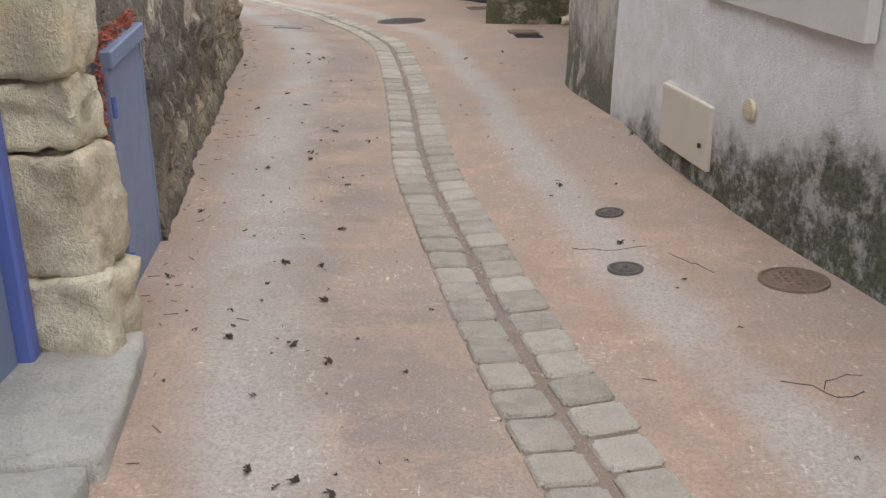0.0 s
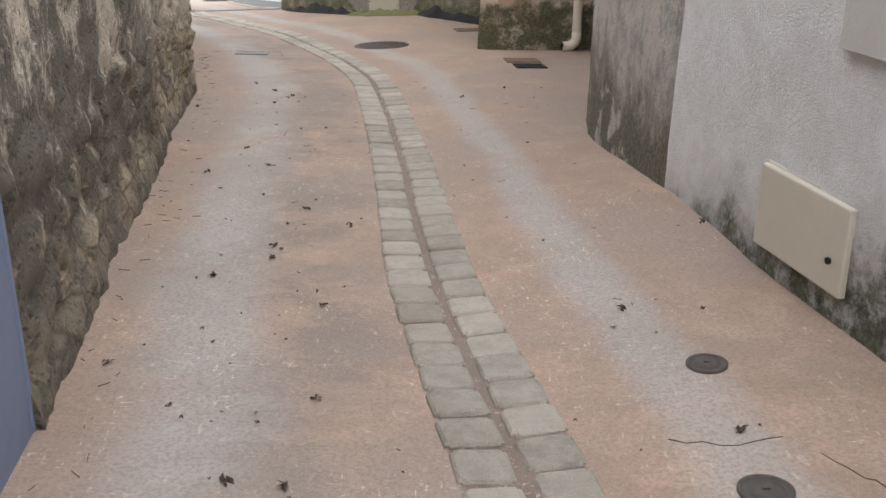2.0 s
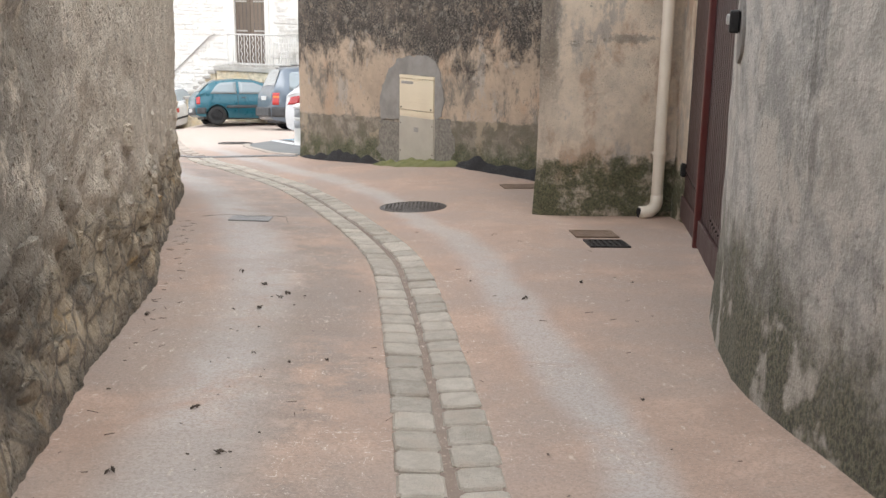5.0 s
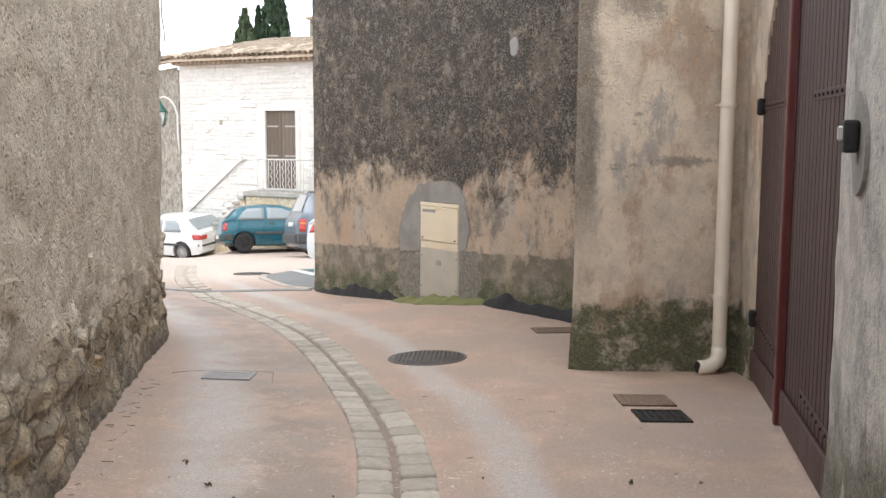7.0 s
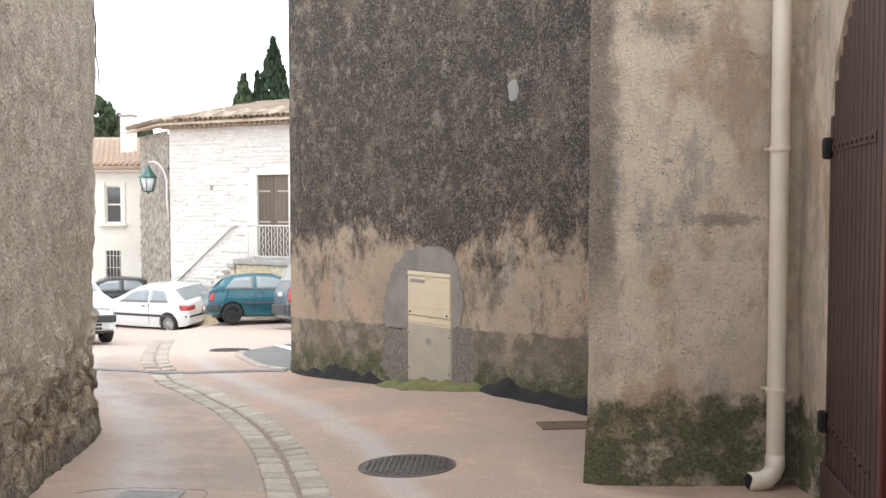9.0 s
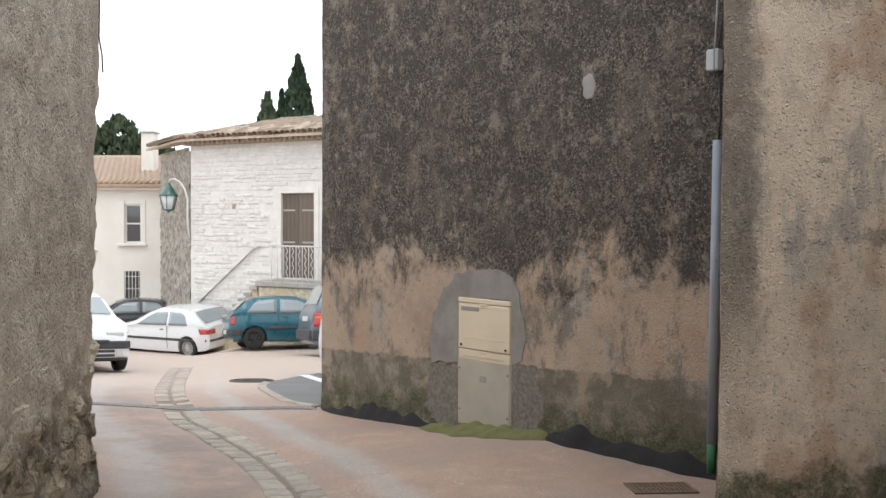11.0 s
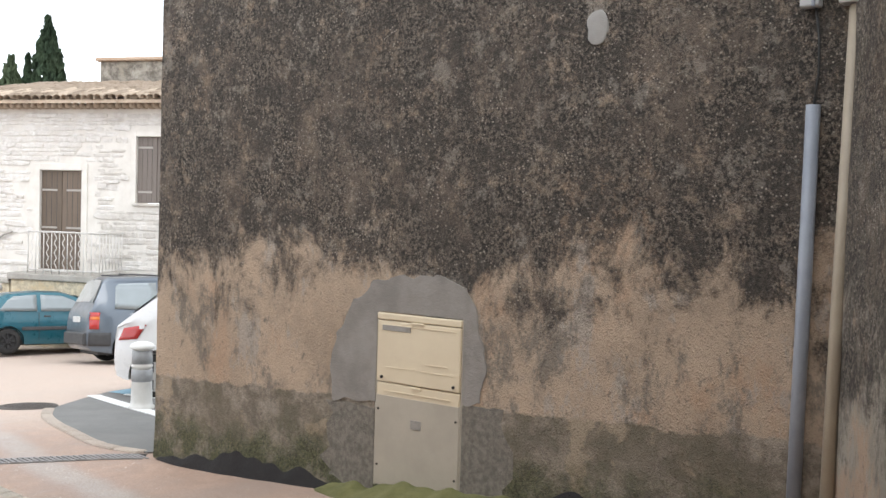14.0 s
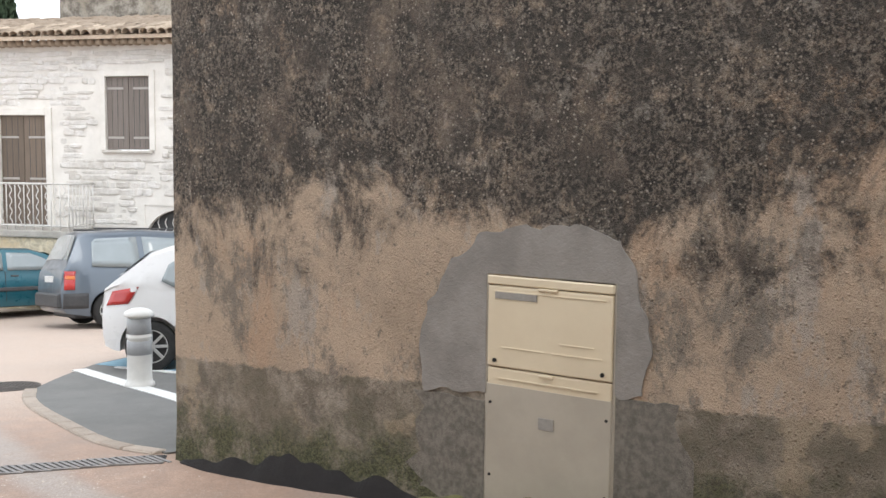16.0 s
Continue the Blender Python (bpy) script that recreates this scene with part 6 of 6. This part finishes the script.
# facade stones, laid in courses
rnd = random.Random(21)
stones = []
z = -2.6
while z < EAVE - 0.25:
    h = rnd.uniform(0.07, 0.16)
    u = rnd.uniform(0, 0.2)
    while u < H_LEN * 0.86:
        l = rnd.choice((0.16, 0.24, 0.3, 0.38, 0.5, 0.62)) * rnd.uniform(0.85, 1.15)
        a0, a1 = u, u + l
        clash = any(a1 > o[0] - 0.18 and a0 < o[1] + 0.18 and z + h > o[2] - 0.1 and z < o[3] + 0.2 for o in (DOOR, WIN, ARCH))
        if not clash and a1 < H_LEN - 0.2 and z > -1.7:
            stones.append((a0, l, z, h, rnd.uniform(-0.03, 0.016)))
        u += l + 0.012
    z += h + 0.012


def stone_mesh(seed):
    bm_ = bmesh.new()
    bmesh.ops.create_cube(bm_, size=1)
    bmesh.ops.bevel(bm_, geom=bm_.edges[:], offset=0.2, segments=1, affect="EDGES")
    for v_ in bm_.verts:
        v_.co += 0.13 * noise.noise_vector(v_.co * 2.5 + Vector((seed * 3.7, 0, 0)))
    bmesh.ops.recalc_face_normals(bm_, faces=bm_.faces[:])
    me_ = bpy.data.meshes.new("stone")
    bm_.to_mesh(me_)
    bm_.free()
    return me_


SHAPES = [stone_mesh(k) for k in range(8)]
for me in SHAPES:
    me.materials.append(M_FACADE)
near = [s_ for s_ in stones if hs(-6.0) < s_[0] < hs(-2.6) and s_[2] > -0.9][:300]
chosen = set(near)
for k, (u, l, z, h, o) in enumerate(near):
    place(new("stone", SHAPES[k % 8]), facade, pose(u + l / 2, 0.0 - o, z + h / 2 + o, 0, 90 * o, 0) @ Matrix.Diagonal((l, 0.05, h, 1)))
bm = bmesh.new()
for k, s_ in enumerate(stones):
    if s_ not in chosen:
        u, l, z, h, o = s_
        q = SHAPES[k % 8].copy()
        q.transform(pose(u + l / 2, 0.0 - o, z + h / 2 + o, 0, 90 * o, 0) @ Matrix.Diagonal((l, 0.05, h, 1)))
        bm.from_mesh(q)
        bpy.data.meshes.remove(q)
tagged(from_bm("facade_stones", bm, M_FACADE, facade), kind="stuff")

# ---- white house at the back of the square ----
wh = empty("white_house", pose(-13.02, 45.0, -0.06), "off-white rendered house with tiled roof", "house")
WINS = [(-1.84, -1.24, 0.25, 1.68), (-1.88, -1.28, -2.1, -0.8)]
us, zs = sorted({-14.0, 0.0, -1.84, -1.24, -1.88, -1.28}), sorted({-3.4, 2.35, 0.25, 1.68, -2.1, -0.8})
bm = bmesh.new()
for u0, u1 in zip(us, us[1:]):
    for z0, z1 in zip(zs, zs[1:]):
        if not any(o[0] < (u0 + u1) / 2 < o[1] and o[2] < (z0 + z1) / 2 < o[3] for o in WINS):
            add_box(bm, (u1 - u0, 0.4, z1 - z0), pose((u0 + u1) / 2, 0.2, (z0 + z1) / 2))
bmesh.ops.remove_doubles(bm, verts=bm.verts[:], dist=0.001)
from_bm("wall", bm, M_HOUSE_W, wh)
box("wall", (0.4, 8, 5.75), pose(-0.2, 4.4, -0.52), M_HOUSE_W, wh, 0.01)
box("roof", (14.8, 7.5, 0.12), pose(-7.0, 3.3, 3.12, 12), M_TILE_RED, wh, 0.02)
bm = bmesh.new()
for k in range(44):
    for row in range(10):
        m4 = pose(-9.1 + 0.22 * k, -0.32, 2.42) @ pose(0, 0, 0, 12) @ pose(0, 0.6 * row + 0.3, 0.04, 2) @ Matrix.Rotation(radians(90), 4, "X")
        add_cyl(bm, 0.1, 0.085, 0.62, m4, 8)
tagged(from_bm("roof_tiles", bm, M_TILE_RED, wh, smooth=True), kind="stuff")
box("cornice", (14.4, 0.3, 0.18), pose(-7.0, -0.12, 2.3), M_HOUSE_W, wh, 0.03, 2)
box("chimney", (0.5, 0.55, 1.9), pose(-1.75, 2.3, 3.55), M_HOUSE_W, wh, 0.02)
box("chimney_cap", (0.6, 0.65, 0.08), pose(-1.75, 2.3, 4.53), M_SILL, wh, 0.015)
w = box("window", (0.6, 0.03, 1.43), pose(-1.54, 0.1, 0.965), M_PANE, wh, 0)
for sx in (-0.28, 0.28):
    box("frame", (0.05, 0.05, 1.43), pose(sx, -0.02, 0), M_BOLLARD, w, 0.004)
for sz in (-0.69, 0.0, 0.69):
    box("frame", (0.6, 0.055, 0.06), pose(0, -0.022, sz), M_BOLLARD, w, 0.004)
for sx in (-0.4, 0.4):
    box("surround", (0.16, 0.05, 1.7), pose(-1.54 + sx, -0.02, 0.98), M_HOUSE_W, wh, 0.008)
box("sill", (1.1, 0.2, 0.09), pose(-1.54, -0.05, 0.18), M_HOUSE_W, wh, 0.012)
w = box("window", (0.6, 0.03, 1.3), pose(-1.58, 0.15, -1.45), M_PANE, wh, 0)
for k in range(5):
    tube("bar", [(-0.26 + 0.13 * k, -0.14, -0.66), (-0.26 + 0.13 * k, -0.14, 0.66)], 0.014, M_RAIL, w, 6)
for sz in (-0.45, 0.0, 0.45):
    tube("bar", [(-0.3, -0.14, sz), (0.3, -0.14, sz)], 0.012, M_RAIL, w, 6)
box("ledge", (1.2, 0.25, 0.1), pose(-3.5, -0.1, -0.05), M_HOUSE_W, wh, 0.02)
tube("downpipe", [(-0.2, -0.08, 2.2), (-0.2, -0.08, -3.1)], 0.045, M_HOUSE_W, wh, 8)

# ---- wall lantern on the house corner ----
lamp = empty("street_lantern", Matrix.Translation((-10.5, 39.05, 0)) @ pose(0, 0, 0, 0, 0, H_ANG), "green wall lantern on a white curved bracket", "street lamp")
tube("bracket", [(0.02, 0.05, 0.45), (0.02, -0.02, 1.0), (0.02, -0.02, 1.7), (-0.06, -0.05, 2.0), (-0.22, -0.08, 2.22), (-0.45, -0.1, 2.32), (-0.62, -0.12, 2.3), (-0.68, -0.12, 2.2)], 0.03, M_RAIL, lamp, 10)
lathe("hood", [(0.05, 2.2), (0.07, 2.14), (0.15, 2.02), (0.29, 1.84), (0.3, 1.81), (0.02, 1.8)], M_LAMPGREEN, lamp, pose(-0.68, -0.12, 0), 6)
lathe("lantern_glass", [(0.265, 1.81), (0.16, 1.38), (0.02, 1.375)], M_FROST, lamp, pose(-0.68, -0.12, 0), 6)
for k in range(6):
    a = math.pi / 3 * k
    tube("lantern_rib", [(-0.68 + 0.275 * math.cos(a), -0.12 + 0.275 * math.sin(a), 1.82), (-0.68 + 0.165 * math.cos(a), -0.12 + 0.165 * math.sin(a), 1.37)], 0.014, M_LAMPGREEN, lamp, 6)
lathe("lantern_foot", [(0.17, 1.385), (0.17, 1.36), (0.05, 1.33), (0.02, 1.28)], M_LAMPGREEN, lamp, pose(-0.68, -0.12, 0), 6)


# ---- trees ----
def tree(name, base, height, radius, shape, leaf, label, seed, count, size):
    """Tapered trunk, limbs, and a crown of many small leaf sprays filling the given outline."""
    rnd_ = random.Random(seed)
    t = empty(name, pose(*base), label, "tree", "trees behind the houses")
    tube("trunk", [(0, 0, 0), (0.05, 0, height * 0.3), (0, 0.04, height * 0.8)], radius * 0.12, M_BARK, t, 8)
    bm_ = bmesh.new()
    for k in range(7):
        a_ = rnd_.uniform(0, 6.28)
        z_ = height * rnd_.uniform(0.3, 0.7)
        r_ = radius * 0.8 * shape(z_ / height)
        tube("limb", [(0, 0, z_ * 0.8), (r_ * 0.5 * math.cos(a_), r_ * 0.5 * math.sin(a_), z_ * 0.95), (r_ * math.cos(a_), r_ * math.sin(a_), z_)], radius * 0.04, M_BARK, t, 5)
    for k in range(count):
        f = rnd_.random()
        a_ = rnd_.uniform(0, 6.28)
        lump = 1 + 0.35 * noise.noise((math.cos(a_) * 1.6 + seed, math.sin(a_) * 1.6, f * 7))
        r_ = radius * shape(f) * lump * math.sqrt(rnd_.uniform(0.25, 1))
        p_ = Vector((r_ * math.cos(a_), r_ * math.sin(a_), f * height))
        q_ = Euler((rnd_.uniform(-0.5, 0.5), rnd_.uniform(-0.5, 0.5), rnd_.uniform(0, 6.28))).to_matrix()
        s_ = size * rnd_.uniform(0.6, 1.3)
        vs = [bm_.verts.new(p_ + q_ @ Vector(c_)) for c_ in ((-s_ * 0.4, 0, -s_), (s_ * 0.4, 0.1 * s_, -s_ * 0.5), (0.1 * s_, -0.1 * s_, s_), (-s_ * 0.5, 0.2 * s_, s_ * 0.3))]
        bm_.faces.new(vs)
    tagged(from_bm("foliage", bm_, leaf, t), kind="stuff")
    return t


def cypress_shape(f): return max(0.02, math.sin(math.pi * min(1, (0.1 + f * 0.9)) ** 0.75) ** 0.8) if f < 0.97 else 0.05
def round_shape(f): return max(0.0, math.sin(math.pi * max(0, (f - 0.25) / 0.75))) ** 0.6 if f > 0.25 else 0.0


gz = -3.3
tree("cypress", (-12.1, 62, gz), 13.1, 1.35, cypress_shape, M_LEAF, "tall dark green cypress tree behind the house", 1, 5200, 0.22)
tree("cypress", (-13.0, 62, gz), 11.3, 0.7, cypress_shape, M_LEAF, "dark green cypress tree behind the house", 2, 3000, 0.2)
tree("cypress", (-13.5, 61, gz), 11.0, 1.5, cypress_shape, M_LEAF2, "bushy green conifer behind the house", 4, 3000, 0.22)
for k, (x, y, h, r) in enumerate(((-28.5, 78, 11.6, 2.6), (-26.0, 80, 9.6, 2.4), (-24.0, 82, 8.0, 2.2), (-22.0, 84, 7.4, 2.4), (-31.5, 80, 11.0, 3.0), (-20, 90, 7.4, 2.4))):
    tree("pine", (x, y, gz), h, r, round_shape, M_LEAF2, "green tree on the rise behind the roofs", 10 + k, 2600, 0.34)
far = empty("far_house", pose(-24.3, 92, gz), "pale house on the far slope", "house")
box("wall", (7, 5, 7.6), pose(0, 0, 3.7), M_HOUSE_W, far, 0.05)
box("roof", (7.6, 5.6, 0.3), pose(0, 0, 7.7, 6), M_TILE_RED, far, 0.05)

# ---- litter: dry leaves and twigs on the lane ----
rnd = random.Random(8)


def leaf_mesh(seed):
    r_ = random.Random(seed)
    bm_ = bmesh.new()
    for k in range(5):
        s_ = r_.uniform(0.012, 0.03)
        q_ = pose(r_.uniform(-0.018, 0.018), r_.uniform(-0.018, 0.018), r_.uniform(0.004, 0.016), r_.uniform(-50, 50), r_.uniform(-50, 50), r_.uniform(0, 360))
        vs = [bm_.verts.new(q_ @ Vector(c_)) for c_ in ((-s_, 0, 0), (-s_ * 0.2, -s_ * 0.45, 0.004), (s_, 0, 0.003), (0, s_ * 0.45, 0.005))]
        top_ = bm_.verts.new(q_ @ Vector((0, 0, 0.008)))
        for a_, b_ in zip(vs, vs[1:] + vs[:1]):
            bm_.faces.new((a_, b_, top_))
        bm_.faces.new(vs[::-1])
    me_ = bpy.data.meshes.new("dry_leaf")
    bm_.to_mesh(me_)
    bm_.free()
    me_.materials.append(M_DRY)
    return me_


LEAVES = [leaf_mesh(k) for k in range(6)]


def litter(x, y, s, k):
    ob = new("dry_leaf", LEAVES[k % 6])
    ob.matrix_basis = lift(x, y, 0.0) @ pose(0, 0, 0, 0, 0, rnd.uniform(0, 360)) @ Matrix.Diagonal((s, s, s, 1))
    return tagged(ob, "small curled dark dry leaf on the lane", "leaf", "dry leaves on the lane")


for k in range(170):
    y = 1.9 + 9.0 * rnd.random() ** 1.3
    if rnd.random() < 0.7:
        x = float(np.interp(y, (2, 11), (-0.75, -1.75))) + rnd.gauss(0.28, 0.25)
        x = max(x, float(np.interp(y, (2, 5, 8, 11), (-0.9, -1.3, -1.72, -2.1))))
    else:
        x = rnd.uniform(-0.8, 1.2)
    litter(x, y, rnd.choice((0.2, 0.25, 0.3, 0.35, 0.45, 0.75)), k)
bm = bmesh.new()
for k in range(160):
    y = rnd.uniform(2.0, 13.0)
    x = float(np.interp(y, (2, 5, 8, 11, 13.4), (-0.98, -1.36, -1.74, -2.18, -2.72))) + abs(rnd.gauss(0.06, 0.07)) if rnd.random() < 0.6 else rnd.uniform(-1.0, 1.0)
    a, l = rnd.uniform(0, 6.28), rnd.uniform(0.015, 0.06)
    p, q = Vector((x, y, floor_at(x, y) + 0.003)), Vector((x + l * math.cos(a), y + l * math.sin(a), floor_at(x + l * math.cos(a), y + l * math.sin(a)) + 0.006))
    d = (q - p).orthogonal().normalized() * 0.0016
    e_ = (q - p).normalized().cross(d)
    vs = [bm.verts.new(c_) for c_ in (p + d, p - d, p + e_, q + d, q - d, q + e_)]
    for f_ in ((0, 1, 4, 3), (1, 2, 5, 4), (2, 0, 3, 5)):
        bm.faces.new([vs[i] for i in f_])
tagged(from_bm("twig_litter", bm, M_STEM), "scattered dry twigs and stalks on the lane", "litter", kind="stuff")

# ---- gully setts, last ----
rnd = random.Random(2)


def sett_mesh(seed, mat):
    bm_ = bmesh.new()
    bmesh.ops.create_cube(bm_, size=1, matrix=Matrix.Diagonal((0.188, 0.189, 0.07, 1)))
    bmesh.ops.bevel(bm_, geom=[e_ for e_ in bm_.edges if abs(e_.verts[0].co.z - e_.verts[1].co.z) > 0.05], offset=0.015, segments=2, affect="EDGES")
    bmesh.ops.bevel(bm_, geom=[e_ for e_ in bm_.edges if e_.verts[0].co.z > 0.03 and e_.verts[1].co.z > 0.03], offset=0.009, segments=1, affect="EDGES")
    for v_ in bm_.verts:
        w_ = noise.noise_vector(v_.co * 9 + Vector((seed * 5.1, 0, 0)))
        v_.co += Vector((0.008 * w_.x, 0.008 * w_.y, 0.003 * w_.z))
    bmesh.ops.recalc_face_normals(bm_, faces=bm_.faces[:])
    me_ = bpy.data.meshes.new("sett")
    bm_.to_mesh(me_)
    bm_.free()
    me_.materials.append(mat)
    return me_


SETTS = [sett_mesh(k, M_SETT) for k in range(6)]
SETTS_FAR = [sett_mesh(k, M_SETT_FAR) for k in range(3)]
path = smooth_line(GULLY, 0.2)
for i, (p, q) in enumerate(zip(path, path[1:])):
    d = (q - p).normalized()
    ang = math.degrees(math.atan2(d.y, d.x)) - 90
    nrm = Vector((d.y, -d.x))
    if p.y > 20.4 and p.y < 20.7 or p.y < -0.6 or 19.7 < p.y < 20.15:
        continue
    for side in (-1, 1):
        c = (p + q) / 2 + nrm * side * 0.109 + d * (0.03 if side > 0 else -0.02)
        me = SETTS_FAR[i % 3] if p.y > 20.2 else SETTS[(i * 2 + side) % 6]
        sc = 0.95 + rnd.uniform(-0.05, 0.05)
        place(new("sett", me), ground, tilt_at(c.x, c.y) @ pose(0, 0, -0.019 + rnd.uniform(-0.005, 0.004), rnd.uniform(-1.2, 1.2), -side * 1.5 + rnd.uniform(-1, 1), ang + rnd.uniform(-2, 2)) @ Matrix.Diagonal((sc, 0.97 + rnd.uniform(-0.05, 0.03), 1, 1)))

# ---- rubble stones showing at the foot of the left wall ----
rnd = random.Random(31)
ROCKS = []
for k in range(8):
    bm = bmesh.new()
    bmesh.ops.create_icosphere(bm, subdivisions=2, radius=0.5)
    for v_ in bm.verts:
        c_ = v_.co
        v_.co = Vector([math.copysign(abs(t_ * 2) ** 0.4 / 2, t_) for t_ in c_]) + 0.2 * noise.noise_vector(c_ * 2.2 + Vector((k * 4.3, 0, 0)))
    me = bpy.data.meshes.new("stone")
    bm.to_mesh(me)
    bm.free()
    me.materials.append(M_LEFT)
    ROCKS.append(me)
foot_line = smooth_line(LEFT_LINE[2:12], 0.02)
z_row = 0.2
count = 0
while z_row < 0.95:
    h = rnd.uniform(0.09, 0.17)
    i = rnd.randint(0, 12)
    while i < len(foot_line) - 12:
        l = rnd.choice((0.1, 0.16, 0.22, 0.34))
        p, q = foot_line[i], foot_line[i + 4]
        d = (q - p).normalized()
        keep = 0.6 - 0.5 * z_row + 0.5 * noise.noise((p.y * 0.7, z_row * 1.5, 8))
        if rnd.random() < keep and count < 290:
            z = floor_at(*p) + z_row + h / 2 + rnd.uniform(-0.03, 0.03)
            out = relief_left(0, p.x, p.y, z) - rnd.uniform(0.055, 0.08)
            n_ = Vector((d.y, -d.x))
            at = pose(p.x + n_.x * out, p.y + n_.y * out, z, 0, 0, math.degrees(math.atan2(d.y, d.x))) @ pose(0, 0, 0, rnd.uniform(-10, 10), rnd.uniform(-22, 22), rnd.uniform(-10, 10))
            place(new("stone", ROCKS[count % 8]), wall_left, at @ Matrix.Diagonal((l, 0.16, h, 1)))
            count += 1
        i += int((l + rnd.uniform(0.01, 0.06)) / 0.02)
    z_row += h * 0.95
